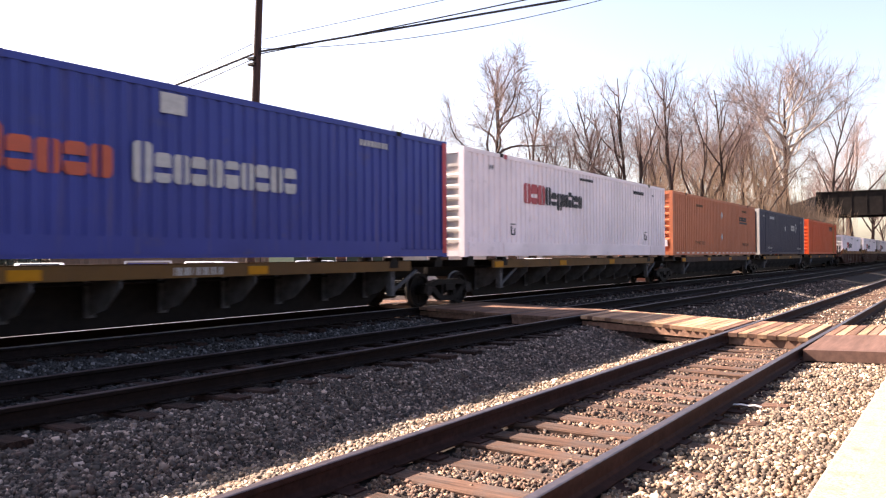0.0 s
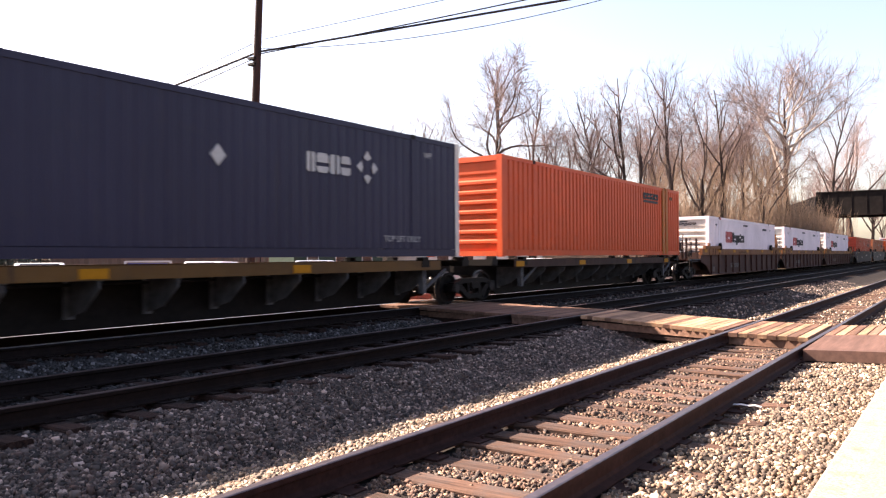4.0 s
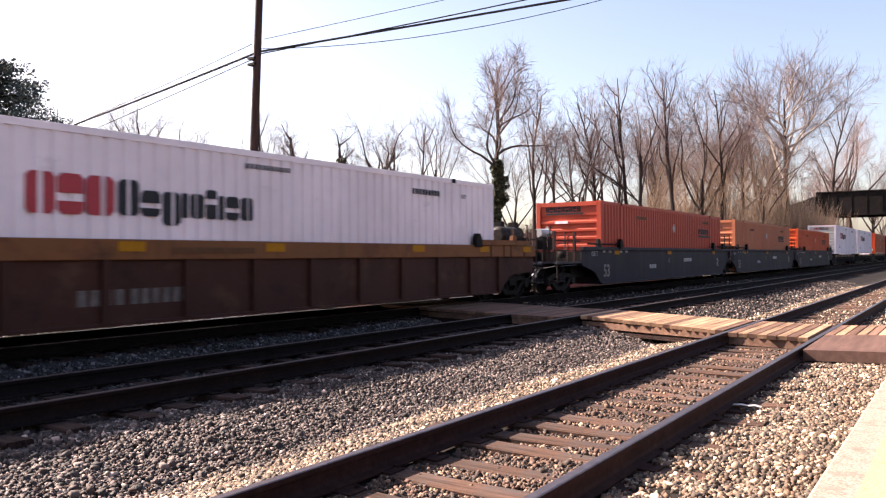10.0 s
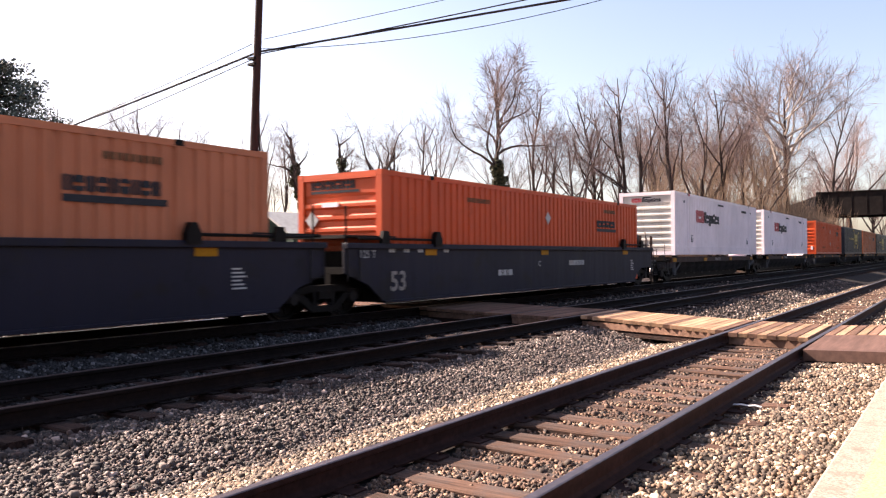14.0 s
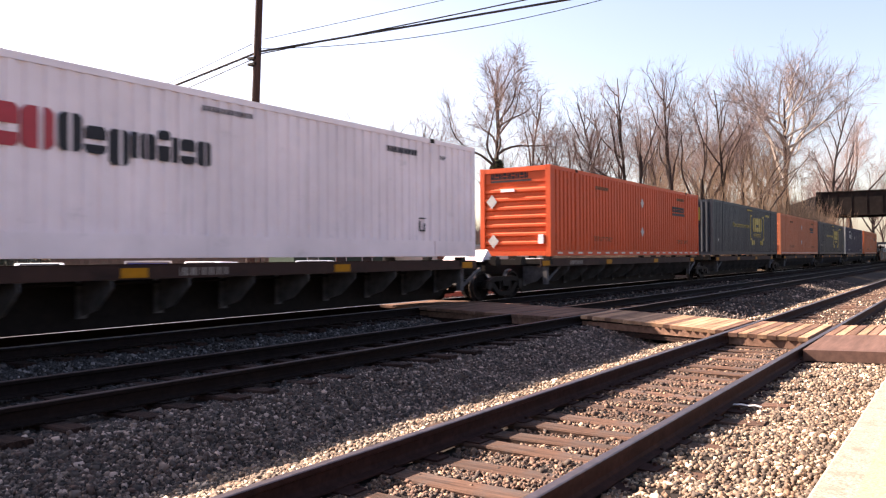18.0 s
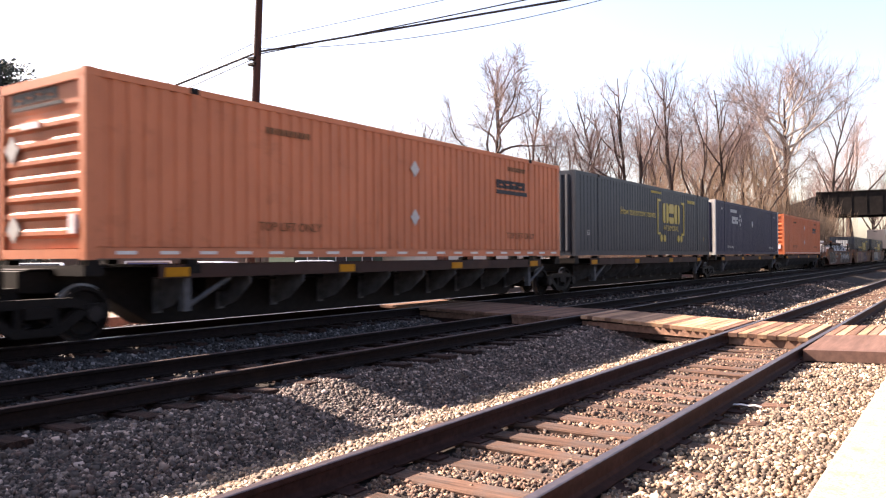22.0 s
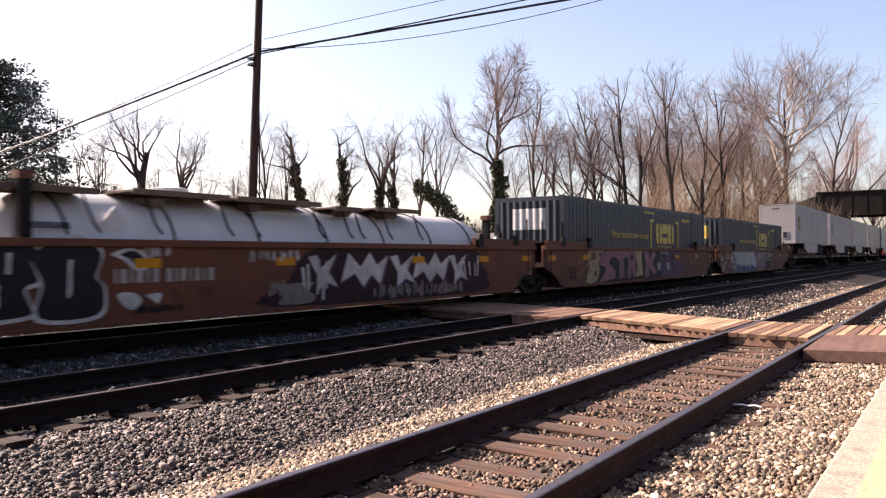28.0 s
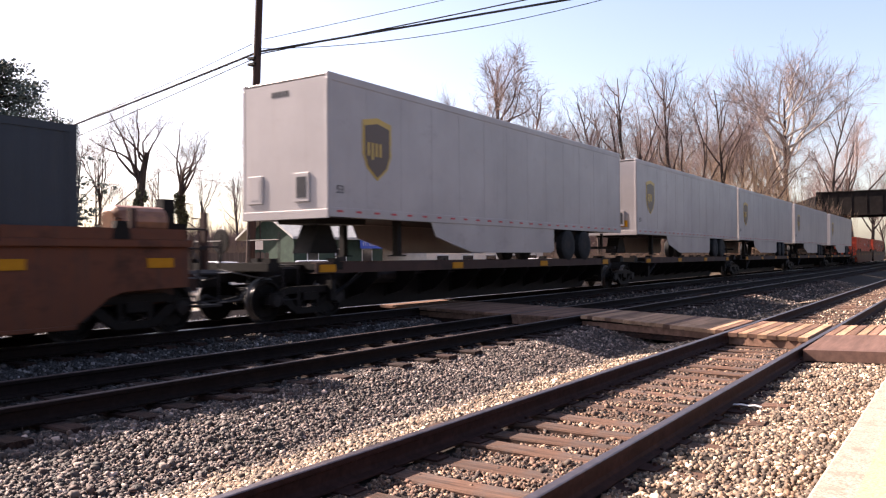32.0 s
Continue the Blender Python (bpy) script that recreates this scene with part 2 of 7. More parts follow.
# ---- mesh tools ----
class Shape:
    """Corners and faces gathered into one mesh."""

    def __init__(self):
        self.v, self.f = [], []

    def add(self, v, f):
        n = len(self.v)
        self.v += [tuple(p) for p in v]
        self.f += [tuple(i + n for i in q) for q in f]
        return self

    def box(self, x0, x1, y0, y1, z0, z1):
        v = [(x, y, z) for z in (z0, z1) for y in (y0, y1) for x in (x0, x1)]
        return self.add(v, [(0, 2, 3, 1), (4, 5, 7, 6), (0, 1, 5, 4), (2, 6, 7, 3), (0, 4, 6, 2), (1, 3, 7, 5)])

    def prism(self, pts, axis, lo, hi):
        """A flat outline (counter-clockwise) drawn out along an axis: 'y' takes (x, z), 'x' takes (y, z), 'z' takes (x, y)."""
        put = {"y": lambda a, b, c: (a, c, b), "x": lambda a, b, c: (c, a, b), "z": lambda a, b, c: (a, b, c)}[axis]
        n = len(pts)
        v = [put(a, b, lo) for a, b in pts] + [put(a, b, hi) for a, b in pts]
        f = [tuple(range(n - 1, -1, -1)), tuple(range(n, 2 * n))]
        f += [(i, (i + 1) % n, n + (i + 1) % n, n + i) for i in range(n)]
        if axis == "y":
            f = [q[::-1] for q in f]
        return self.add(v, f)

    def tube(self, path, radii, n=6, caps=True):
        v, f = [], []
        path = [Vector(p) for p in path]
        side = None
        for i, p in enumerate(path):
            d = (path[min(i + 1, len(path) - 1)] - path[max(i - 1, 0)]).normalized()
            if side is None:
                side = d.orthogonal().normalized()
            side = (side - d * side.dot(d)).normalized()
            up = d.cross(side)
            r = radii[i] if isinstance(radii, (list, tuple)) else radii
            v += [p + (side * math.cos(2 * math.pi * k / n) + up * math.sin(2 * math.pi * k / n)) * r for k in range(n)]
        for i in range(len(path) - 1):
            f += [(i * n + k, i * n + (k + 1) % n, (i + 1) * n + (k + 1) % n, (i + 1) * n + k) for k in range(n)]
        if caps:
            f += [tuple(range(n - 1, -1, -1)), tuple(range(len(v) - n, len(v)))]
        return self.add(v, f)

    def lathe(self, profile, axis, centre=(0, 0, 0), n=20):
        """A profile of (along, radius) turned about an axis through the centre."""
        c = Vector(centre)
        v, f = [], []
        for a, r in profile:
            for k in range(n):
                w = 2 * math.pi * k / n
                u, q = r * math.cos(w), r * math.sin(w)
                v.append(c + Vector({"x": (a, u, q), "y": (q, a, u), "z": (u, q, a)}[axis]))
        m = len(profile)
        for i in range(m - 1):
            f += [(i * n + k, i * n + (k + 1) % n, (i + 1) * n + (k + 1) % n, (i + 1) * n + k) for k in range(n)]
        f += [tuple(range(n - 1, -1, -1)), tuple(range((m - 1) * n, m * n))]
        return self.add(v, f)

    def mesh(self, name, mat, smooth=False):
        me = bpy.data.meshes.new(name)
        me.from_pydata(self.v, [], self.f)
        me.materials.append(mat)
        if smooth:
            me.shade_smooth()
            me.set_sharp_from_angle(angle=radians(40))
        me.update()
        return me


def part(name, shape, mat=None, parent=None, label="", at=None, smooth=False, bevel=0.0):
    """One mesh object under a thing or a part. shape: a Shape, or a mesh to share."""
    me = shape if isinstance(shape, bpy.types.Mesh) else shape.mesh(name, mat, smooth)
    ob = new(name, me)
    if parent is not None:
        ob.parent = parent
    if at is not None:
        ob.matrix_basis = at if isinstance(at, Matrix) else pose(*at)
    if label:
        tagged(ob, label)
    if bevel:
        b = ob.modifiers.new("bevel", "BEVEL")
        b.width, b.segments, b.limit_method = bevel, 2, "ANGLE"
    return ob


def thing(name, label, category, group="", at=None, kind=""):
    ob = new(name)
    ob.empty_display_size = 0.2
    if at is not None:
        ob.matrix_basis = at if isinstance(at, Matrix) else pose(*at)
    return tagged(ob, label, category, group, kind)


CACHE = {}


def shared(key, make):
    if key not in CACHE:
        CACHE[key] = make()
    return CACHE[key]


def text_mesh(s, size, mat, bold=0.0):
    def make():
        c = bpy.data.curves.new("lettering", "FONT")
        c.body, c.size, c.extrude, c.offset = s, size, 0.002, bold
        c.resolution_u = 3
        o = new("lettering", c)
        me = bpy.data.meshes.new_from_object(o.evaluated_get(bpy.context.evaluated_depsgraph_get()))
        bpy.data.objects.remove(o)
        me.materials.clear()
        me.materials.append(mat)
        return me
    return shared(("text", s, size, mat.name, bold), make)


def side_text(s, size, mat, parent, x, y, z, label="", bold=0.0, name="lettering"):
    return part(name, text_mesh(s, size, mat, bold), None, parent, label, (x, y, z, 90, 0, 0))


def ring_word(widths, h, gap=0.12, hole=0.36, lean=0.0):
    """A word as plain blocks with slits. widths: (width, height, drop) of each block, in parts of h."""
    s = Shape()
    x = 0.0

    def slab(pts):
        n = len(pts)
        s.add([(a + lean * b, -0.004, b) for a, b in pts] + [(a + lean * b, 0.012, b) for a, b in pts],
              [tuple(range(n))] + [(i, n + i, n + (i + 1) % n, (i + 1) % n) for i in range(n)])

    for k, (w, tall, drop) in enumerate(widths):
        w, hh, z = w * h, tall * h, drop * h
        c, m, g = min(w, hh) * 0.16, (0.5, 0.42, 0.6)[k % 3], 0.10
        if w < 0.3 * h:
            slab([(x, z), (x + w, z), (x + w, z + hh), (x, z + hh)])
        elif k % 2:
            a, b = z + hh * (m - g), z + hh * (m + g)
            slab([(x + c, z), (x + w - c, z), (x + w, z + c), (x + w, a), (x, a), (x, z + c)])
            slab([(x, b), (x + w, b), (x + w, z + hh - c), (x + w - c, z + hh), (x + c, z + hh), (x, z + hh - c)])
        else:
            a, b = x + w * (m - g), x + w * (m + g)
            slab([(x + c, z), (a, z), (a, z + hh), (x + c, z + hh), (x, z + hh - c), (x, z + c)])
            slab([(b, z), (x + w - c, z), (x + w, z + c), (x + w, z + hh - c), (x + w - c, z + hh), (b, z + hh)])
        x += w + gap * h
    return s


# ---- ground, tracks, platform ----
TRACKS = ((2.83, 0.0), (7.73, 0.078), (12.15, 0.11))  # middle and rail height of each track
GAUGE = 0.752
BED_Y = (0.70, 1.2, 1.5, 2.0, 3.66, 4.15, 5.10, 6.2, 6.45, 6.9, 8.56, 9.0, 9.9, 10.7, 11.2, 13.0, 13.5, 14.2, 15.2)
BED_Z = (-0.160, -0.165, -0.182, -0.220, -0.232, -0.245, -0.42, -0.20, -0.168, -0.172, -0.172, -0.185, -0.31, -0.16, -0.126, -0.126, -0.15, -0.30, -0.34)


def bed_height(x, y):
    """Top of the ballast: crowned under each track, dished between."""
    return np.interp(y, BED_Y, BED_Z) + 0.012 * np.sin(1.7 * x + 2.1 * y) + 0.012 * np.sin(3.1 * y - 0.9 * x) + 0.01 * np.sin(6.3 * x + 1.3 * y)


def sheet(name, xs, ys, height, mat, label, smooth=True):
    s = Shape()
    s.v = [(x, y, height(x, y)) for y in ys for x in xs]
    n = len(xs)
    s.f = [(j * n + i, j * n + i + 1, (j + 1) * n + i + 1, (j + 1) * n + i) for j in range(len(ys) - 1) for i in range(n - 1)]
    ob = part(name, s, mat, smooth=smooth)
    return tagged(ob, label, name.replace("_", " "), kind="structure")


span = lambda a, b, n: [a + (b - a) * i / n for i in range(n + 1)]
sheet("ground", [-2500, -600, -150, -60, 0, 60, 120, 200, 400, 900, 2500], [-2500, -600, -100, -10, 0.45, 0.6, 15.1, 15.3, 40, 90, 200, 600, 2500],
      lambda x, y: -0.62 if 0.5 < y < 15.2 else -0.36, litter, "brown leaf-littered earth reaching to the far woods")
sheet("ballast_bed", span(-12, 40, 104) + span(44, 320, 46), span(0.70, 15.2, 116), bed_height, soil, "grey and brown crushed stone bed under the tracks")
# the next strip is a dark sheet standing in for shade beyond the train
sheet("cinder_strip", span(-60, 140, 60), span(13.9, 17.0, 7), lambda x, y: -0.25 + 0.03 * math.sin(2.3 * x + y) + 0.02 * math.sin(5.1 * y), ground_shade, "ground strip painted dark for shade between the far track and the lane")
sheet("road", [-120, 0, 60, 130, 320], [20.6, 24, 30, 36], lambda x, y: -0.24, asphalt, "pale dusty asphalt lane and yard behind the tracks")

plat = thing("platform", "pale concrete station platform with a worn yellow edge strip", "platform", kind="structure", at=(0, 0, 0))
s = Shape()
s.box(-15, 42, -6, 0.72, -0.35, 0.095)
part("slab", s, concrete, plat, bevel=0.02)
s = Shape()
s.box(-15, 42, -0.14, 0.50, 0.095, 0.101)
part("edge_strip", s, yellow_strip, plat, "faded yellow tactile strip")
far_plat = thing("far_platform", "low far platform with a grey concrete kerb and tan paving", "platform", kind="structure", at=(0, 0, 0))
s = Shape()
s.box(-80, 60, 16.8, 17.1, -0.40, -0.02)
part("kerb_stone", s, plain("kerb concrete", (0.17, 0.16, 0.155), 0.85, 0, 0.2, 12), far_plat, bevel=0.02)
part("paving", Shape().box(-80, 60, 17.1, 20.7, -0.40, -0.025), plain("trodden tan paving", (0.22, 0.18, 0.135), 0.9, 0, 0.3, 6), far_plat, "sunlit tan paving")

RAIL = [(-0.076, -0.185), (0.076, -0.185), (0.076, -0.172), (0.022, -0.155), (0.0085, -0.13), (0.0085, -0.055), (0.036, -0.042), (0.037, -0.008),
        (-0.037, -0.008), (-0.036, -0.042), (-0.0085, -0.055), (-0.0085, -0.13), (-0.022, -0.155), (-0.076, -0.172)]
HEAD = [(-0.037, -0.0078), (0.037, -0.0078), (0.033, -0.002), (0.026, 0.0), (-0.026, 0.0), (-0.033, -0.002)]
rng = random.Random(4)


def tie_mesh(k):
    s = Shape()
    r = random.Random(k)
    w, h = 0.115, 0.09
    ys = [-1.29, -0.6, 0.0, 0.6, 1.29]
    ring = []
    for y in ys:
        a, b = r.uniform(-0.01, 0.01), r.uniform(-0.006, 0.006)
        ring.append([(-w + a, y, -h), (w + a, y, -h), (w + a, y, h - 0.012 + b), (w - 0.014 + a, y, h + b), (-w + 0.014 + a, y, h + b), (-w + a, y, h - 0.012 + b)])
    v = [p for q in ring for p in q]
    f = [(5, 4, 3, 2, 1, 0), tuple(range(24, 30))]
    for j in range(4):
        f += [(j * 6 + i, j * 6 + (i + 1) % 6, (j + 1) * 6 + (i + 1) % 6, (j + 1) * 6 + i) for i in range(6)]
    return s.add(v, f)


TIE_AT = {}  # where the sleepers lie along each track
TIE_SEEN = {2.83: [4.99, 5.55, 5.96, 6.46, 6.94, 7.57], 7.73: [3.27, 3.86, 4.57, 5.00, 5.63, 6.12, 6.80, 7.31, 8.02, 8.58]}
ties = {m: [tie_mesh(k).mesh("sleeper", m) for k in range(5)] for m in (tie_wood, tie_dark)}
for n, (c, h) in enumerate(TRACKS):
    tr = thing("track_%d" % (n + 1), ("rusty sidetrack" if n == 0 else "main track with bright running rails") + " on wooden sleepers in ballast", "railway track", kind="structure", at=(0, c, h))
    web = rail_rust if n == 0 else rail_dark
    for side in (-GAUGE, GAUGE):
        s = Shape()
        s.prism([(side + a, b) for a, b in RAIL], "x", -14, 420)
        rail = part("rail", s, web, tr, "rust-brown steel rail with a shiny head")
        s = Shape()
        s.prism([(side + a, b) for a, b in HEAD], "x", -14, 420)
        part("rail_head", s, (rail_dull, rail_dimmed, rail_head)[n], rail)
    laid = TIE_SEEN.get(c, [2.0])
    step = 0.52 if n == 0 else 0.60
    spots = [laid[0] - step * k for k in range(int((laid[0] + 13.5) / step), 0, -1)] + laid
    while spots[-1] < (44 if n < 2 else 56):
        spots.append(spots[-1] + step + rng.uniform(-0.04, 0.04))
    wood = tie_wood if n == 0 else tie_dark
    plate = Shape().box(-0.09, 0.09, -0.16, 0.16, 0, 0.016).box(-0.07, -0.045, 0.085, 0.11, 0.016, 0.04).box(0.045, 0.07, -0.11, -0.085, 0.016, 0.04).mesh("tie_plate", web)
    for k, x in enumerate(spots):
        TIE_AT.setdefault(c, []).append(x)
        tie = part("sleeper", ties[wood][k % 5], None, tr, "", (x, rng.uniform(-0.06, 0.06), -0.284 + rng.uniform(-0.012, 0.006), 0, 0, rng.uniform(-1.8, 1.8)))
        if 0 < x < 14:
            for side in (-GAUGE, GAUGE):
                part("tie_plate", plate, None, tie, "", (0, side, 0.09))
    far = Shape()
    while x < 320:
        far.box(x - 0.11, x + 0.11, -1.29, 1.29, -0.38, -0.205)
        x += 0.58
    tagged(part("far_sleepers", far, wood, tr), kind="stuff")

# boardwalk crossing: planks along the rails, laid between and beside them on a skew
cross = thing("plank_crossing", "wooden plank foot crossing laid over the tracks", "crossing", kind="structure", at=(0, 0, 0))
near_x = lambda y: 13.35 + 0.2 * y
far_x = lambda y: 16.05 + 0.2 * y


def plank_span(y0, y1, z0, z1, near_x=near_x, pale=0.6):
    """Planks side by side along the rails, pale new ones among brown old ones; pale=0 lays only brown, for shade."""
    n = max(2, round((y1 - y0) / 0.158))
    w = (y1 - y0) / n
    for i in range(n):
        a, b = y0 + i * w + 0.005, y0 + (i + 1) * w - 0.005
        za, zb = z0 + (z1 - z0) * i / n, z0 + (z1 - z0) * (i + 1) / n
        m = (a + b) / 2
        x0, x1 = near_x(m) + rng.uniform(-0.03, 0.03), far_x(m) + rng.uniform(-0.03, 0.03)
        s = Shape()
        t = 0.075
        v = [(x0, a, za - t), (x1, a, za - t), (x1, b, zb - t), (x0, b, zb - t), (x0, a, za - 0.008), (x1, a, za - 0.008), (x1, b, zb - 0.008), (x0, b, zb - 0.008),
             (x0 + 0.008, a + 0.008, za), (x1 - 0.008, a + 0.008, za), (x1 - 0.008, b - 0.008, zb), (x0 + 0.008, b - 0.008, zb)]
        f = [(3, 2, 1, 0)] + [(j, (j + 1) % 4, 4 + (j + 1) % 4, 4 + j) for j in range(4)] + [(4 + j, 4 + (j + 1) % 4, 8 + (j + 1) % 4, 8 + j) for j in range(4)] + [(8, 9, 10, 11)]
        part("plank", s.add(v, f), board if (rng.random() < pale if n > 12 else pale > 0 and i % 2 == 0) else board_brown, cross)
    s = Shape()
    for e in (near_x, far_x):
        x = e((y0 + y1) / 2)
        v = [(e(y0) + 0.06, y0 + 0.02), (e(y0) + 0.2, y0 + 0.02), (e(y1) + 0.2, y1 - 0.02), (e(y1) + 0.06, y1 - 0.02)]
        if e is far_x:
            v = [(a - 0.3, b) for a, b in v]
        s.prism(v, "z", min(z0, z1) - 0.3, min(z0, z1) - 0.078)
    part("bearer", s, tie_dark, cross, "dark timber bearer")


g0, g1 = TRACKS[0][0] - GAUGE, TRACKS[0][0] + GAUGE
m0, m1 = TRACKS[1][0] - GAUGE, TRACKS[1][0] + GAUGE
t0, t1 = TRACKS[2][0] - GAUGE, TRACKS[2][0] + GAUGE
ramp_x = lambda y: 14.25 + 0.08 * y
mid_x = lambda y: 13.0 + 0.36 * y
plank_span(0.74, g0 - 0.06, 0.09, 0.01, ramp_x)
plank_span(g0 + 0.09, g1 - 0.09, 0.01, 0.01)
plank_span(g1 + 0.06, m0 - 0.06, 0.01, 0.085, mid_x, 0.72)
# from here on all planks are brown, shade put into their colour
plank_span(m0 + 0.09, m1 - 0.09, 0.085, 0.085, pale=0)
plank_span(m1 + 0.06, t0 - 0.06, 0.085, 0.115, pale=0)
plank_span(t0 + 0.09, t1 - 0.09, 0.115, 0.115, pale=0)
plank_span(t1 + 0.06, 15.6, 0.115, 0.0, pale=0)
# edge boards under the planks, on the side that faces down the line
for y0, y1, z, e in ((g0 + 0.09, g1 - 0.09, 0.0, near_x), (g1 + 0.06, m0 - 0.06, 0.03, mid_x), (m0 + 0.09, m1 - 0.09, 0.075, near_x), (m1 + 0.06, t0 - 0.06, 0.085, near_x)):
    s = Shape()
    v = [(e(y0) + 0.03, y0), (e(y0) + 0.075, y0), (e(y1) + 0.075, y1), (e(y1) + 0.03, y1)]
    s.prism(v, "z", z - 0.2, z - 0.072)
    part("edge_board", s, board_brown, cross, "weathered edge board")
# red stained ramp board on the platform side of the sidetrack
s = Shape()
v = [(12.15, 0.74, 0.03), (12.3, g0 - 0.07, -0.025), (14.42, g0 - 0.07, 0.004), (14.3, 0.74, 0.082)]
v += [(x, y, z - 0.16) for x, y, z in v]
s.add(v, [(0, 3, 2, 1), (4, 5, 6, 7), (0, 1, 5, 4), (1, 2, 6, 5), (2, 3, 7, 6), (3, 0, 4, 7)])
part("ramp_panel", s, board_red, cross, "smooth red-brown ramp panel")


# ---- the train ----
CENTRE, RAILTOP = TRACKS[2]
RIDES = []  # every thing of the train, with its place along it


def travelled(t):
    return 12.70 * t + 0.0055 * t * t


def ride(ob, q, z=0.0):
    ob.matrix_basis = pose(q, CENTRE, RAILTOP + z)
    RIDES.append((ob, q, z))
    return ob


WHEEL_R = 0.42
SPINNERS = []  # wheelsets, with the place of their axle along the train


def wheel_shape():
    s = Shape()
    for sd in (-1, 1):
        p = [(0.62, 0.08), (0.64, 0.30), (0.665, 0.33), (0.665, 0.455), (0.69, 0.465), (0.70, WHEEL_R + 0.005), (0.80, WHEEL_R), (0.805, 0.36), (0.75, 0.33), (0.735, 0.14), (0.82, 0.12), (0.82, 0.05)]
        s.lathe([(sd * a, r) for a, r in (p if sd > 0 else p[::-1])], "y", n=22)
        for k in range(4):  # casting pads that show the turning
            a = math.pi / 2 * k
            c, e = math.cos(a), math.sin(a)
            s.tube([(0.17 * c, sd * 0.745, 0.17 * e), (0.31 * c, sd * 0.748, 0.31 * e)], 0.022, 5)
    s.tube([(0, -1.0, 0), (0, 1.0, 0)], 0.075, 10)
    return s


def wheel_mesh():
    """Sooty wheels with polished treads and rims."""
    me = wheel_shape().mesh("wheelset", iron, True)
    me.materials.append(tread)
    for f in me.polygons:
        if all(math.hypot(me.vertices[i].co.x, me.vertices[i].co.z) > 0.41 for i in f.vertices):
            f.material_index = 1
    return me


def side_frame():
    """Cast truck side with its triangular windows, pedestal jaws and spring seat."""
    s = Shape()
    s.prism([(-1.10, 0.36), (-0.96, 0.34), (-0.86, 0.44), (-0.55, 0.54), (0.55, 0.54), (0.86, 0.44), (0.96, 0.34), (1.10, 0.36), (1.07, 0.53), (0.55, 0.68), (-0.55, 0.68), (-1.07, 0.53)], "y", -0.07, 0.07)
    s.prism([(-0.80, 0.46), (-0.66, 0.34), (-0.34, 0.13), (0.34, 0.13), (0.66, 0.34), (0.80, 0.46), (0.60, 0.50), (0.30, 0.25), (-0.30, 0.25), (-0.60, 0.50)], "y", -0.065, 0.065)
    for x in (-0.27, 0.27):
        s.box(x - 0.05, x + 0.05, -0.06, 0.06, 0.2, 0.6)
    s.box(-0.2, 0.2, -0.11, -0.05, 0.40, 0.56)
    for x in (-0.89, 0.89):
        s.box(x - 0.17, x + 0.17, -0.085, 0.085, 0.50, 0.575)
    return s


def spring_shape():
    s = Shape()
    pts = [(0.06 * math.cos(a * 0.9), 0.06 * math.sin(a * 0.9), 0.018 * a) for a in range(18)]
    return s.tube(pts, 0.014, 5)


def truck(parent, x, q):
    """Two-axle freight truck."""
    tr = part("truck", shared("bolster", lambda: Shape().box(-0.2, 0.2, -1.05, 1.05, 0.42, 0.62).box(-0.44, 0.44, -0.6, 0.6, 0.24, 0.58).box(-0.14, 0.14, -0.3, 0.3, 0.62, 0.82).mesh("truck", iron)), None, parent, "sooty cast-iron freight truck", (x, 0, 0))
    for y in (-1.0, 1.0):
        part("side_frame", shared("side_frame", lambda: side_frame().mesh("side_frame", iron)), None, tr, "", (0, y, 0))
        for dx in (-0.15, 0.15):
            part("spring", shared("spring", lambda: spring_shape().mesh("spring", grey_iron, True)), None, tr, "", (dx, y, 0.18))
        for dx in (-0.89, 0.89):
            part("bearing_cap", shared("cap", lambda: Shape().lathe([(-0.09, 0.12), (-0.04, 0.13), (0.06, 0.13), (0.09, 0.09)], "y", n=12).mesh("bearing_cap", grey_iron, True)), None, tr, "", (dx, y, 0.42))
    for dx in (-0.89, 0.89):
        w = part("wheelset", shared("wheelset", lambda: wheel_mesh()), None, tr, "", (dx, 0, WHEEL_R))
        SPINNERS.append((w, dx, q + x + dx))
        part("brake_beam", shared("beam", lambda: Shape().box(-0.05, 0.05, -0.75, 0.75, 0.3, 0.4).mesh("brake_beam", iron)), None, tr, "", (dx * 0.45, 0, 0))
    return tr


def ladder(parent, x, y, z0, z1, along="x"):
    s = Shape()
    w = 0.2
    for sd in (-w, w):
        s.tube([(sd, 0, z0), (sd, 0, z1)], 0.014, 5)
    n = max(2, int((z1 - z0) / 0.3))
    for k in range(n):
        z = z0 + 0.1 + (z1 - z0 - 0.15) * k / (n - 1)
        s.tube([(-w, 0, z), (w, 0, z)], 0.012, 5)
    return part("ladder", s, grey_iron, parent, "", (x, y, 0, 0, 0, 0 if along == "x" else 90))


def bars(parent, x, y, z, h, widths, mat, gap=0.35, name="marking"):
    """Marks that cannot be read, as a row of bars."""
    s = Shape()
    a = 0.0
    for w in widths:
        s.box(a, a + w * h, -0.004, 0.01, 0, h)
        a += (w + gap) * h
    return part(name, s, mat, parent, "", (x, y, z))


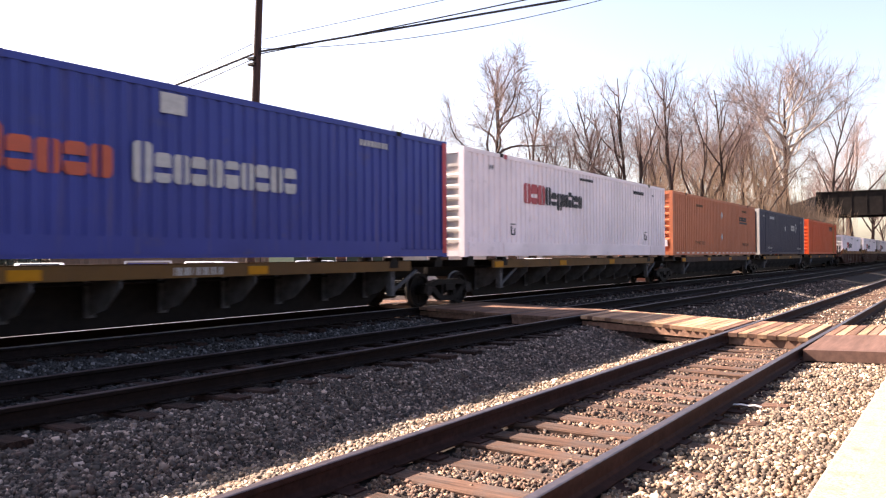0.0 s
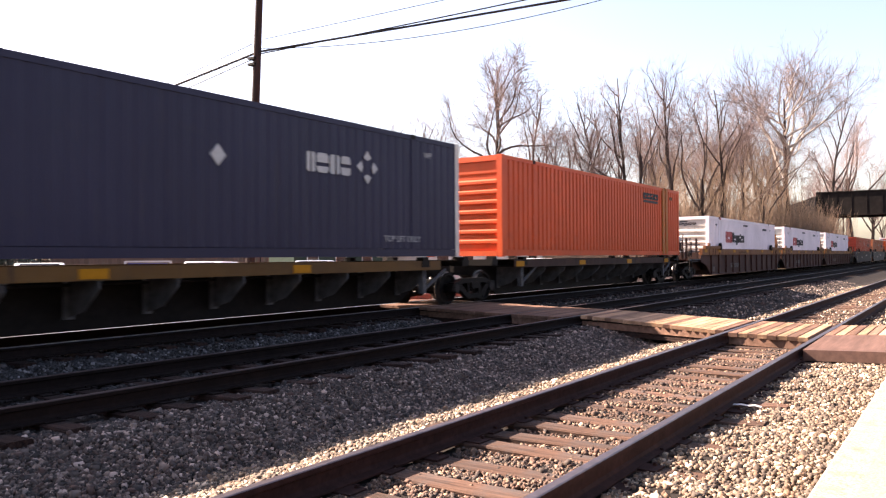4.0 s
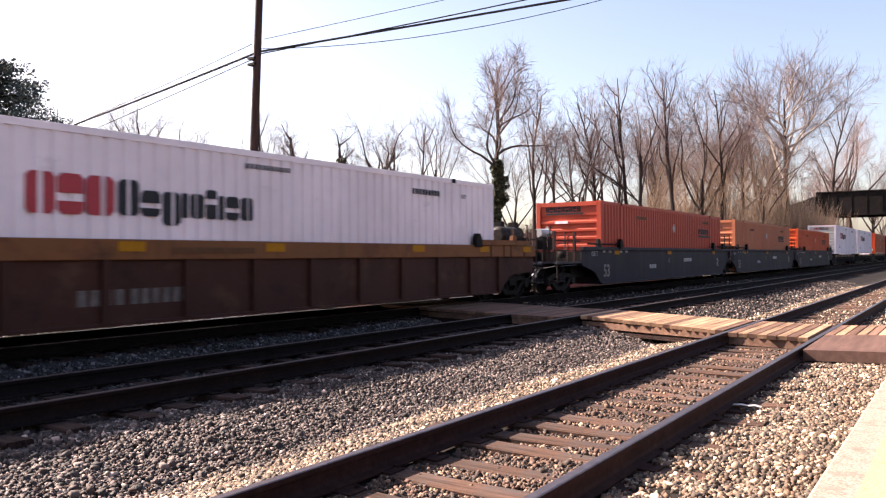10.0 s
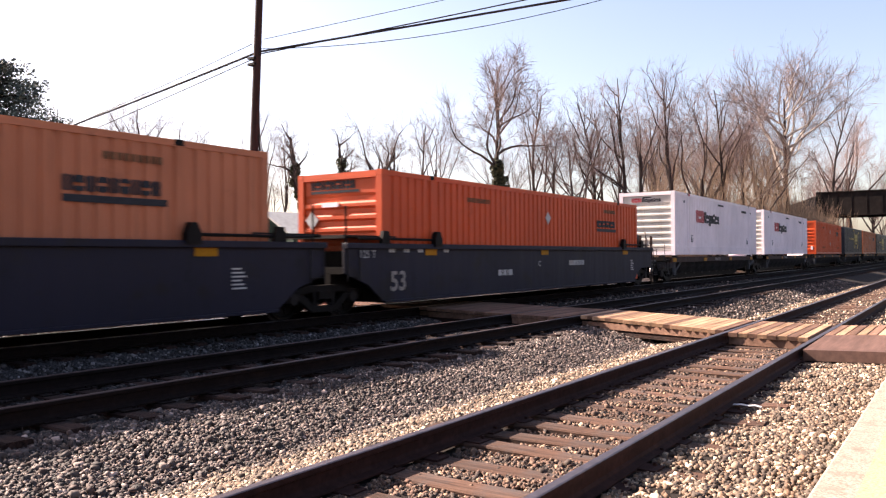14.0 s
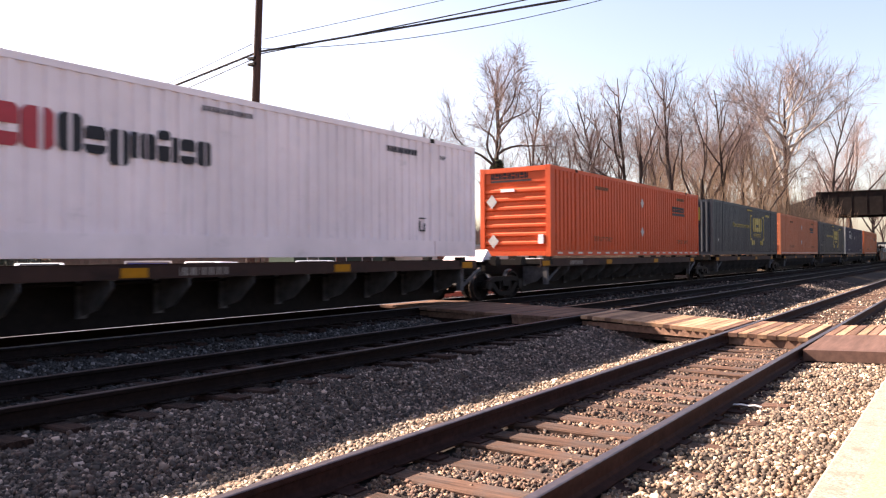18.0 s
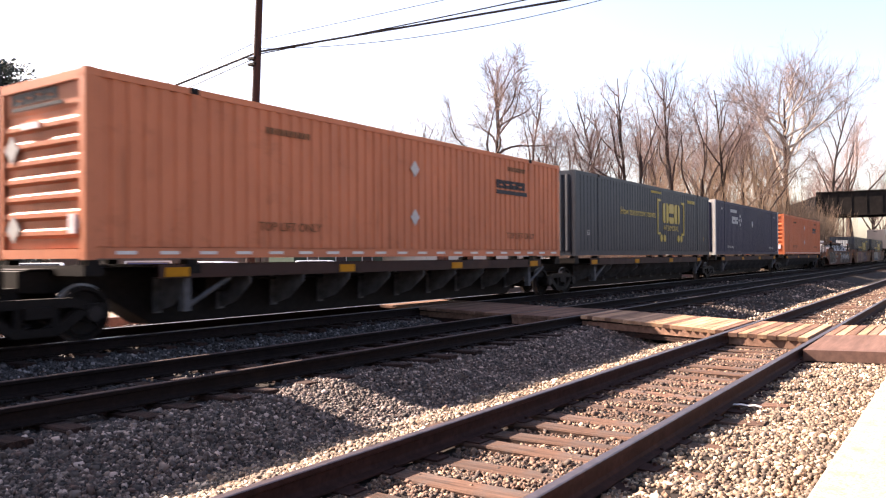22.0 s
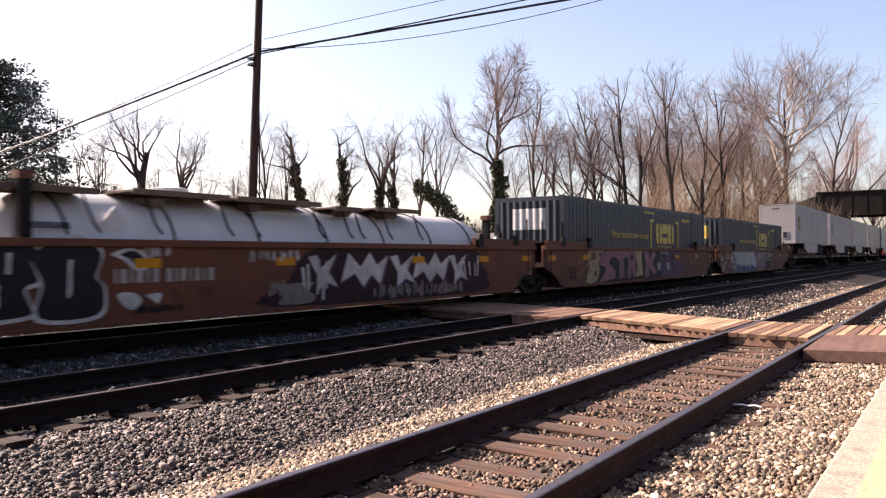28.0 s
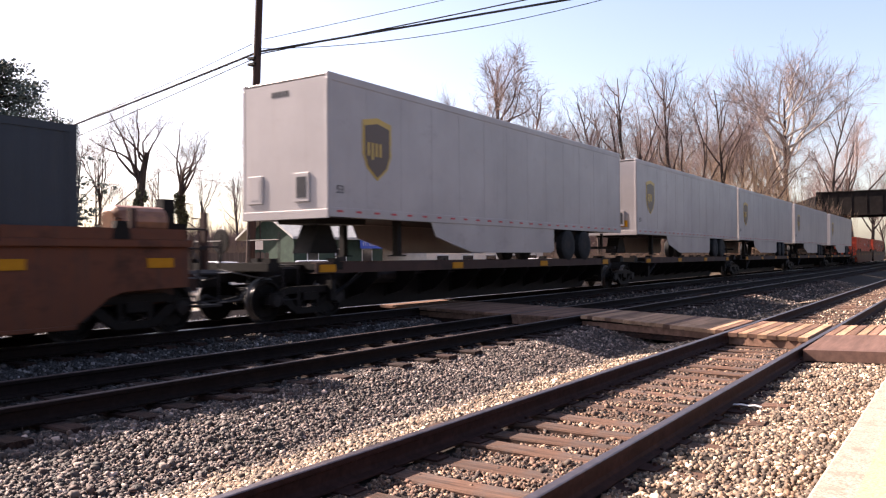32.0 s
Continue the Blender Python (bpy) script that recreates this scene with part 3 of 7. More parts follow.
def coupler(parent, x, sign):
    s = Shape()
    s.box(min(x, x + sign * 0.95), max(x, x + sign * 0.95), -0.09, 0.09, 0.78, 0.96)
    s.prism([(x + sign * 0.9 - 0.12, -0.16), (x + sign * 0.9 + 0.12, -0.16), (x + sign * 0.9 + 0.14, 0.1), (x + sign * 0.9 - 0.14, 0.16)], "z", 0.70, 1.02)
    part("coupler", s, iron, parent)
    s = Shape().tube([(x, -0.3, 0.75), (x + sign * 0.3, -0.32, 0.5), (x + sign * 0.7, -0.2, 0.42), (x + sign * 1.0, -0.1, 0.55)], 0.03, 6)
    part("air_hose", s, rubber, parent)
    part("cut_lever", Shape().tube([(x + sign * 0.25, -1.3, 0.92), (x + sign * 0.3, -0.9, 0.86), (x + sign * 0.55, -0.3, 0.98), (x + sign * 0.6, 0.0, 1.04)], 0.014, 5), pale_steel, parent, "pale uncoupling lever")
    part("hose_hanger", Shape().tube([(x + sign * 0.2, -0.45, 0.9), (x + sign * 0.5, -0.5, 0.45), (x + sign * 0.9, -0.3, 0.4)], 0.018, 5), pale_steel, parent)


SPINE_LOOKS = {"yellow": (sill_yellow, "yellow and rust-brown"), "brown": (sill_brown, "rust-brown"), "sooty": (sill_brown, "dark sooty brown")}


def spine_car(q0, q1, look_, first=False, last=False, stencil=None, hitch=False):
    L = q1 - q0
    mat, word = SPINE_LOOKS[look_]
    arm, arm_word = (iron, "sooty black ") if look_ == "sooty" else (pale_steel, "dusty grey ")
    car = thing("spine_car", word + " skeletal container wagon rolling on the far track", "rail wagon", "train wagons")
    # centre sill with a fish belly between the trucks
    s = Shape()
    a, b = (1.2 if first else 0.1), L - (1.2 if last else 0.1)
    s.prism([(a, 0.74), (a + 1.3, 0.70), (a + 2.3, 0.11), (b - 2.3, 0.11), (b - 1.3, 0.70), (b, 0.74), (b, 1.08), (a, 1.08)], "y", -0.34, 0.34)
    s.box(a + 0.1, b - 0.1, -0.42, 0.42, 1.08, 1.11)
    part("centre_sill", s, iron, car, bevel=0.012)
    for y, sg in ((-1.26, 1), (1.26, -1)):
        s = Shape()
        s.prism([(y, 0.93), (y + sg * 0.13, 0.93), (y + sg * 0.13, 0.945), (y + sg * 0.03, 0.945), (y + sg * 0.03, 1.13), (y + sg * 0.13, 1.13), (y + sg * 0.13, 1.155), (y, 1.155)][::sg], "x", 1.9, L - 1.9)
        part("side_sill", s, mat, car, "worn " + word + " side sill")
    gusset = shared(("gusset", "v", look_), lambda: Shape().prism([(-1.22, 0.93), (-1.22, 0.80), (-0.80, 0.45), (-0.36, 0.33), (-0.36, 0.93)], "x", -0.015, 0.015).box(-0.09, 0.09, -0.37, -0.345, 0.30, 0.93).box(-0.06, 0.06, -1.22, -0.36, 0.915, 0.932).mesh("outrigger", arm))
    strut = shared(("gusset", "d", look_), lambda: Shape().tube([(0.0, -1.12, 0.42), (0.95, -1.15, 0.92)], 0.045, 6).box(-0.07, 0.07, -1.19, -1.05, 0.36, 0.94).mesh("strut", arm))
    n = max(4, round((L - 5.0) / 1.45))
    for k in range(n + 1):
        x = 2.5 + (L - 5.0) * k / n
        part("outrigger", gusset, None, car, arm_word + "outrigger plate", (x, 0, 0))
        part("outrigger", gusset, None, car, "", (x, 0, 0, 0, 0, 180))
        if k in (0, n):
            part("strut", strut, None, car, arm_word + "brace", (x, 0, 0))
    # container pedestals and end cross beams
    for x in (0.75, 2.55, L - 2.55, L - 0.75):
        s = Shape()
        s.box(x - 0.16, x + 0.16, -1.27, 1.27, 1.0, 1.16)
        s.box(x - 0.1, x + 0.1, -1.27, -1.05, 1.16, 1.243)
        s.box(x - 0.1, x + 0.1, 1.05, 1.27, 1.16, 1.243)
        part("pedestal", s, iron, car)
    refl = shared("reflector", lambda: Shape().box(0, 0.48, -0.006, 0.004, -0.01, 0.145).mesh("reflector", reflector))
    for k in range(3 if look_ == "yellow" else 4):
        part("reflector", refl, None, car, "yellow reflective patch", (2.0 + (L - 4.6) * k / 3, -1.268, 0.965))
    if stencil:
        bars(car, stencil, -1.262, 0.97, 0.135, (0.16, 0.45, 0.16, 0.5, 0.16, 0, 0.4, 0.16, 0.45, 0.16, 0.4, 0.16, 0.4), mark_white if look_ == "yellow" else mark_dull, 0.32)
    s = Shape().tube([(a + 3.2, -0.5, 0.8), (a + 4.2, -0.5, 0.8)], 0.17, 12).tube([(a + 4.2, -0.45, 0.85), (b - 3, -0.45, 0.85)], 0.025, 5)
    part("air_reservoir", s, grey_iron, car)
    if hitch:
        part("trailer_hitch", Shape().prism([(L - 1.05, 1.11), (L - 0.35, 1.11), (L - 0.7, 1.44)], "y", -0.9, 0.42), white, car, "pale folded trailer hitch")
    truck(car, 1.9 if first else 0.0, q0)
    if last:
        truck(car, L - 2.4, q0)
    if first:
        coupler(car, 1.1, -1)
        end_platform(car, 0.9, 1)
    if last:
        coupler(car, L - 1.1, 1)
        end_platform(car, L - 0.9, -1)
    return ride(car, q0)


def end_platform(car, x, sg):
    """Grating, ladder, grab irons and brake stand at the end of a wagon."""
    s = Shape()
    s.box(min(x, x + sg * 0.5), max(x, x + sg * 0.5), -1.28, 1.28, 1.04, 1.09)
    part("end_step", s, grey_iron, car)
    ladder(car, x + sg * 0.25, -1.3, 0.35, 1.1)
    for y in (-1.25, -0.4, 0.4, 1.25):
        part("stanchion", shared("stanchion", lambda: Shape().tube([(0, 0, 1.09), (0, 0, 1.75)], 0.016, 5).mesh("stanchion", grey_iron)), None, car, "", (x, y, 0))
    for y in (-1.25, 0.4):
        part("hand_rail", shared("rail85", lambda: Shape().tube([(0, 0, 1.6), (0, 0.85, 1.6)], 0.014, 5).mesh("hand_rail", grey_iron)), None, car, "", (x, y, 0))
    part("brake_wheel", Shape().lathe([(-0.015, 0.25), (0.0, 0.27), (0.015, 0.25)], "x", (x + sg * 0.1, 0.55, 1.6), 16).tube([(x + sg * 0.1, 0.55, 1.09), (x + sg * 0.1, 0.55, 1.6)], 0.03, 6), iron, car)


def well_car(q0, q1, style, first=False, last=False):
    L = q1 - q0
    mat = {"brown": well_brown, "blue": well_blue, "red": well_red}[style]
    word = {"brown": "rust-brown well wagon with a yellow-ochre top chord", "blue": "dirty dark-blue well wagon with white stencils", "red": "rust-red well wagon covered in sprayed graffiti"}[style]
    car = thing("well_car", word, "rail wagon", "train wagons")
    # where the sides, and their lower edges, begin and end
    a, b = (2.3 if first else 0.3), L - (0.95 if last else 0.3)
    la, lb = (3.95 if first else 1.6), L - (2.95 if last else 1.6)
    ta, tb = ((2.2 if style == "red" else 1.3) if first else 0.0), L - 1.75
    for sg in (-1, 1):
        s = Shape()
        y = sg * 1.36
        out = [(la, 0.26), (lb, 0.26), (lb + 0.55, 0.66), (lb + 0.8, 0.74), (b, 0.78 if last else 0.92), (b, 1.50), (a, 1.50), (a, 0.92), (la - 0.8, 0.74), (la - 0.55, 0.66)]
        s.prism(out, "y", min(y, y - sg * 0.06), max(y, y - sg * 0.06))
        s.box(la, lb, min(y + sg * 0.05, y - sg * 0.25), max(y + sg * 0.05, y - sg * 0.25), 0.23, 0.29)
        part("well_side", s, mat, car, bevel=0.01)
        s = Shape()
        yy = sg * 1.44
        s.box(a, b, min(yy, yy - sg * 0.16), max(yy, yy - sg * 0.16), 1.24 if style == "brown" else 1.44, 1.56)
        part("top_chord", s, chord if style == "brown" else mat, car, "ochre yellow top chord" if style == "brown" else "", bevel=0.012)
        if style == "brown":
            post = shared("well_post", lambda: Shape().box(-0.06, 0.06, -0.07, 0.0, 0.27, 1.24).mesh("post", well_brown))
            for k in range(12):
                part("post", post, None, car, "", (la + 0.1 + (lb - la - 0.2) * k / 11, sg * 1.36, 0, 0, 0, 0 if sg < 0 else 180))
            cap = shared("chord_cap", lambda: Shape().box(-1.5, 1.5, -0.05, 0.1, 1.56, 1.70).mesh("chord_plate", chord))
            strap = shared("chord_strap", lambda: Shape().box(-0.025, 0.025, -0.014, 0.0, 1.24, 1.56).mesh("strap", well_brown))
            for x in (a + 1.9, b - 1.9):
                part("chord_plate", cap, None, car, "", (x, yy, 0))
                for dx in (-0.7, 0.0, 0.4, 1.2):
                    if sg < 0:
                        part("strap", strap, None, car, "", (x + dx, yy, 0))
        if style == "red":
            cap = shared("red_chord_cap", lambda: Shape().box(-1.7, 1.7, -0.06, 0.06, 1.56, 1.73).mesh("chord_plate", well_red))
            for x in (a + 1.8, b - 1.8):
                part("chord_plate", cap, None, car, "", (x, sg * 1.38, 0))
    s = Shape()
    s.box(la, lb, -1.3, 1.3, 0.24, 0.30)
    part("well_floor", s, mat, car)
    for x, sg, e, low, end in ((0.0, 1, a, la, first), (L, -1, b, lb, last)):
        s = Shape()
        lo, hi = sorted((e, low))
        s.box(lo, hi, -1.3, 1.3, 0.90, 1.04)
        s.box(lo, hi, -0.95, -0.80, 0.50, 0.92)
        lo, hi = sorted((x, low + sg * 0.1))
        s.box(lo, hi, -0.35, 0.35, 0.66, 1.02)
        lo, hi = sorted((low - sg * 0.1, low))
        s.box(lo, hi, -1.3, 1.3, 0.27, 1.4)
        part("end_deck", s, sill_brown if style != "blue" else iron, car)
        # container guide and interbox bracket on the chord
        gx = e + sg * 1.3
        part("guide", Shape().prism([(gx - 0.16, 1.56), (gx + 0.16, 1.56), (gx + 0.1, 1.84), (gx - 0.1, 1.84)], "y", -1.45, -1.36), iron if style != "brown" else chord, car)
        gx = e + sg * 3.3
        part("guide", Shape().prism([(gx - 0.14, 1.5), (gx + 0.16, 1.5), (gx + 0.16, 1.68), (gx + 0.06, 1.86), (gx - 0.06, 1.86), (gx - 0.14, 1.68)], "y", -1.5, -1.36), iron, car, "black container guide")
        if style == "blue":
            part("lock_bar", Shape().tube([(e + sg * 0.4, -1.4, 1.66), (e + sg * 3.2, -1.4, 1.66)], 0.03, 6), iron, car)
        if end:
            part("end_platform", Shape().box(min(x + sg * 0.35, e), max(x + sg * 0.35, e), -1.32, 1.32, 1.0, 1.05), mat, car)
            for k in range(5):
                part("stanchion", shared("tall_post", lambda: Shape().box(-0.05, 0.05, -0.04, 0.04, 1.05, 2.05).mesh("stanchion", sill_brown)), None, car, "", (x + sg * (0.5 + 0.36 * k), (-1.2, 0.9, -0.5, 1.2, -1.25)[k], 0))
            for zz in (1.42, 1.75):
                part("hand_rail", Shape().tube([(x + sg * 0.5, -1.25, zz), (e, -1.3, zz)], 0.02, 5), grey_iron, car)
            part("brake_stand", Shape().box(x + sg * 1.15 - 0.28, x + sg * 1.15 + 0.28, 0.1, 0.6, 1.05, 1.85).lathe([(-0.015, 0.25), (0.0, 0.27), (0.015, 0.25)], "x", (x + sg * 0.8, 0.3, 1.95), 16), iron, car, "black brake gear stand")
            part("brake_column", Shape().box(x + sg * 0.3 - 0.13, x + sg * 0.3 + 0.13, 0.05, 0.3, 1.05, 2.35).box(x + sg * 0.9 - 0.36, x + sg * 0.9 + 0.36, -0.78, -0.42, 1.45, 1.86), iron, car, "black brake column")
            part("platform_edge", Shape().box(min(x + sg * 0.35, e), max(x + sg * 0.35, e), -1.345, -1.32, 1.0, 1.06), pale_steel, car, "worn bright platform edge")
            part("piping", Shape().tube([(x + sg * 0.5, -1.1, 1.12), (x + sg * 0.8, -1.1, 1.6), (x + sg * 1.6, -1.05, 1.7), (x + sg * 1.75, -1.05, 1.2)], 0.016, 6), pale_steel, car)
            for dx, top in ((0.45, 1.95), (0.62, 2.2), (1.75, 2.05), (1.95, 1.9)):
                part("hand_post", Shape().tube([(x + sg * dx, -1.0, 1.05), (x + sg * dx, -1.0, top), (x + sg * (dx + 0.12), -1.0, top)], 0.022, 6), sill_brown, car)
            part("valve", Shape().lathe([(-0.12, 0.05), (-0.1, 0.13), (0.1, 0.13), (0.12, 0.05)], "x", (x + sg * 1.5, -1.0, 1.3), 12), grey_iron, car)
            part("release_rod", Shape().tube([(x + sg * 0.6, -1.34, 0.92), (x + sg * 1.9, -1.34, 0.95)], 0.015, 5), pale_steel, car)
            part("brake_lever", Shape().tube([(x + sg * 0.9, -0.9, 1.05), (x + sg * 0.7, -0.9, 1.5), (x + sg * 1.2, -0.9, 1.62)], 0.02, 5), grey_iron, car)
            part("sill_step", Shape().box(x + sg * 0.55 - 0.25, x + sg * 0.55 + 0.25, -1.4, -1.15, 0.42, 0.46), grey_iron, car)
            ladder(car, x + sg * 0.55, -1.38, 0.42, 1.5)
        else:
            part("platform_grating", shared("grating", lambda: Shape().box(-0.9, 0.9, -1.3, 1.3, 1.70, 1.73).box(-0.9, -0.86, -1.3, 1.3, 1.66, 1.70).box(0.86, 0.9, -1.3, 1.3, 1.66, 1.70).mesh("platform_grating", grey_iron)), None, car, "", (x + sg * 1.25, 0, 0))
            for dx, yy in ((0.5, -1.22), (1.9, -1.22), (1.9, 1.22)):
                part("stanchion", shared("grate_post", lambda: Shape().tube([(0, 0, 1.02), (0, 0, 2.35)], 0.024, 6).mesh("stanchion", iron)), None, car, "", (x + sg * dx, yy, 0))
            ladder(car, x + sg * 0.55, -1.40, 0.75, 1.5)
            if sg < 0 and style == "brown":  # tall braced posts at the joint
                for dx, w, top in ((0.92, 0.06, 2.62), (1.25, 0.03, 2.45), (1.45, 0.03, 2.4), (0.62, 0.03, 2.35)):
                    part("end_post", Shape().box(x - dx - w, x - dx + w, -1.24, -1.16, 1.56, top), mat if style == "red" else chord, car, bevel=0.006)
                part("end_rail", Shape().tube([(x - 1.7, -1.2, 1.92), (x - 0.1, -1.2, 1.92)], 0.03, 6), mat if style == "red" else chord, car)
    refl = shared("reflector", lambda: Shape().box(0, 0.48, -0.006, 0.004, -0.01, 0.145).mesh("reflector", reflector))
    zr = {"brown": 1.38, "blue": 1.30, "red": 1.12}[style]
    yr = -1.452 if style == "brown" else -1.372
    for x in (a + 2.9, a + 9.0, b - 3.2) if style == "blue" else (a + 0.35, a + 2.9, a + 6.0, a + 9.0, b - 6.2, b - 3.2, b - 0.8):
        part("reflector", refl, None, car, "yellow reflective patch", (x, yr, zr))
    c0 = 1.7 if not first else 4.0  # left end of the container it carries
    if style == "blue":
        side_text("53", 0.62, mark_dull, car, c0 + 0.12, -1.375, 0.50, bold=0.012)
        side_text("125 T", 0.24, mark_white, car, c0 - 0.95, -1.375, 1.24)
        side_text("C", 0.22, mark_white, car, c0 + 7.4, -1.375, 0.95)
        bars(car, c0 + 5.0, -1.372, 0.72, 0.16, (0.9, 0.2, 0.9, 0.2, 1.2), mark_white)
        bars(car, c0 + 9.6, -1.372, 0.95, 0.16, (0.5,) * 10, mark_white, 0.25)
        for k in range(5):
            bars(car, c0 + 0.1 + 0.55 * k, -1.372, 1.36, 0.09, (0.9, 0.9), mark_white)
        for k in range(6):
            bars(car, b - 2.4, -1.372, 1.05 - 0.07 * k, 0.03, (7.0 + (k % 3) * 2,), mark_white)
    if style == "brown":
        bars(car, c0 + 4.0, -1.365, 0.55, 0.24, (0.6,) * 4 + (0,) + (0.55,) * 6, mark_faded, 0.25)
        bars(car, c0 + 5.6, -1.455, 1.34, 0.10, (0.6,) * 22, mark_green, 0.2)
        bars(car, c0 + 0.2, -1.365, 0.40, 0.25, (0.5, 0.5, 0.5), mark_faded)
    truck(car, ta, q0)
    if last:
        truck(car, tb, q0)
    if first:
        coupler(car, 0.6, -1)
        part("air_reservoir", Shape().tube([(0.55, -0.6, 2.0), (1.25, -0.6, 2.0)], 0.14, 14), well_red if style == "red" else steel_white, car, smooth=True)
    if last:
        coupler(car, L - 0.6, 1)
        part("air_reservoir", Shape().lathe([(-0.5, 0.02), (-0.5, 0.18), (-0.44, 0.27), (0.44, 0.27), (0.5, 0.18), (0.5, 0.02)], "x", (L - 1.55, -0.75, 1.86), 18), copper if style == "red" else grey_iron, car, "rusty copper-brown air tank" if style == "red" else "")
        part("tank_saddle", Shape().box(L - 1.9, L - 1.82, -1.0, -0.5, 1.03, 1.62).box(L - 1.28, L - 1.2, -1.0, -0.5, 1.03, 1.62), iron, car)
    return ride(car, q0)


CL, CW, CH = 16.15, 1.295, 2.90


def corrugated(x0, x1, z0, z1, pitch=0.2785, depth=0.024):
    """A pressed steel side with upright ribs, facing the platform."""
    s = Shape()
    n = round((x1 - x0) / pitch)
    p = (x1 - x0) / n
    xs = []
    for i in range(n):
        a = x0 + i * p
        xs += [(a, 0.0), (a + 0.50 * p, 0.0), (a + 0.60 * p, depth), (a + 0.90 * p, depth)]
    xs.append((x1, 0.0))
    v = [(x, -CW + 0.012 + d, z) for z in (z0, z1) for x, d in xs]
    m = len(xs)
    return s.add(v, [(i, i + 1, m + i + 1, m + i) for i in range(m - 1)])


def barred_end():
    """Front end with pressed crosswise ribs below a flat name panel."""
    s = Shape()
    y0, y1 = -1.12, 1.12
    prof = [(0.07, 0.18)]
    z = 0.34
    for k in range(7):
        prof += [(0.07, z), (0.02, z + 0.05), (0.02, z + 0.12), (0.07, z + 0.17)]
        z += 0.285
    prof += [(0.07, 2.34), (0.05, 2.40), (0.05, 2.72), (0.07, 2.76)]
    v = [(x, y, zz) for y in (y0, y1) for x, zz in prof]
    n = len(prof)
    return s.add(v, [(i, i + 1, n + i + 1, n + i) for i in range(n - 1)])


def ribbed_end(z0=0.18, z1=2.76, off=0.035, k0=0, k1=9):
    s = Shape()
    ys = []
    for k in range(k0, k1):
        a = -1.12 + k * 0.249
        ys += [(a, 0.07), (a + 0.03, 0.07), (a + 0.08, 0.02), (a + 0.11, 0.012), (a + 0.15, 0.016), (a + 0.19, 0.03)]
    ys.append((-1.12 + k1 * 0.249, 0.07))
    v = [(x - off, y, z) for z in (z0, z1) for y, x in ys]
    n = len(ys)
    return s.add(v, [(i, n + i, n + i + 1, i + 1) for i in range(n - 1)])


def container(q, z, mat, label, end="bars", end_mat=None, post_mat=None, skirt=False):
    c = thing("shipping_container", label, "container", "containers on the train")
    k = mat.name
    post_mat = post_mat or mat
    end_mat = end_mat or mat
    for x0, x1 in ((0.17, 1.92), (2.04, 14.11), (14.23, 15.98)):
        part("side_panel", shared(("corr", k, x0), lambda: corrugated(x0, x1, 0.20, 2.79, 0.2785, 0.014 if mat in (slate, navy) else 0.036).mesh("side_panel", mat)), None, c)
    part("far_side_panel", shared(("far", k), lambda: Shape().box(0.1, CL - 0.1, CW - 0.05, CW - 0.01, 0.1, 2.8).mesh("far_side_panel", mat)), None, c)
    part("roof", shared(("roof", k), lambda: Shape().box(0.06, CL - 0.06, -CW + 0.03, CW - 0.03, 2.83, 2.87).mesh("roof", mat)), None, c)
    part("floor", shared(("floor", k), lambda: Shape().box(0.06, CL - 0.06, -CW + 0.06, CW - 0.06, 0.03, 0.16).mesh("floor", iron)), None, c)
    part("door_end", shared(("door", k), lambda: Shape().box(CL - 0.09, CL - 0.03, -CW + 0.1, CW - 0.1, 0.1, 2.8).mesh("door_end", mat)), None, c)
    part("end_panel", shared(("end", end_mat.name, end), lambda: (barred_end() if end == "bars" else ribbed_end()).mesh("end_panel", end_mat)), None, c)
    rail = shared(("toprail", k), lambda: Shape().box(0.17, CL - 0.17, -0.045, 0.045, 0, 0.11).mesh("top_rail", mat))
    low = shared(("lowrail", k), lambda: Shape().box(0.17, CL - 0.17, -0.045, 0.045, 0, 0.17).box(0.17, CL - 0.17, -0.055, -0.045, 0.0, 0.02).mesh("bottom_rail", mat))
    cross = shared(("cross", post_mat.name), lambda: Shape().box(0.0, 0.10, -1.12, 1.12, 0, 0.15).mesh("end_rail", post_mat))
    post = shared(("post", post_mat.name), lambda: Shape().prism([(0, -CW), (0.17, -CW), (0.17, -CW + 0.05), (0.10, -CW + 0.17), (0, -CW + 0.17)], "z", 0.11, 2.79).mesh("corner_post", post_mat))
    mid = shared(("midpost", k), lambda: Shape().box(-0.06, 0.06, -CW - 0.002, -CW + 0.06, 0.02, 2.80).mesh("inner_post", mat))
    cast = shared(("cast", post_mat.name), lambda: Shape().box(0, 0.178, 0, 0.162, 0, 0.118).mesh("corner_casting", post_mat))
    for y in (-CW + 0.045, CW - 0.045):
        part("top_rail", rail, None, c, "", (0, y, 2.785))
        part("bottom_rail", low, None, c, "", (0, y, 0.02))
    for x, zz in ((0.0, 0.02), (0.0, 2.74), (CL - 0.1, 0.02), (CL - 0.1, 2.74)):
        part("end_rail", cross, None, c, "", (x, 0, zz))
    for x, r in ((0, 0), (CL, 180)):
        for sgn in (1, -1):
            m = pose(x, 0, 0) @ Matrix.Diagonal((1 if x == 0 else -1, sgn, 1, 1))
            if m.determinant() > 0:
                part("corner_post", post, None, c, "", m if sgn > 0 else pose(x, 0, 0, 0, 0, 180))
            else:
                part("corner_post", shared(("post2", post_mat.name), lambda: Shape().prism([(0, CW - 0.17), (0.10, CW - 0.17), (0.17, CW - 0.05), (0.17, CW), (0, CW)], "z", 0.11, 2.79).mesh("corner_post", post_mat)),
                     None, c, "", pose(x, 0, 0, 0, 0, 0 if x == 0 else 180))
        for y in (-CW - 0.002, CW - 0.16):
            for zz in (0.0, 2.786):
                part("corner_casting", cast, None, c, "", (x - (0.003 if x == 0 else 0.175), y, zz))
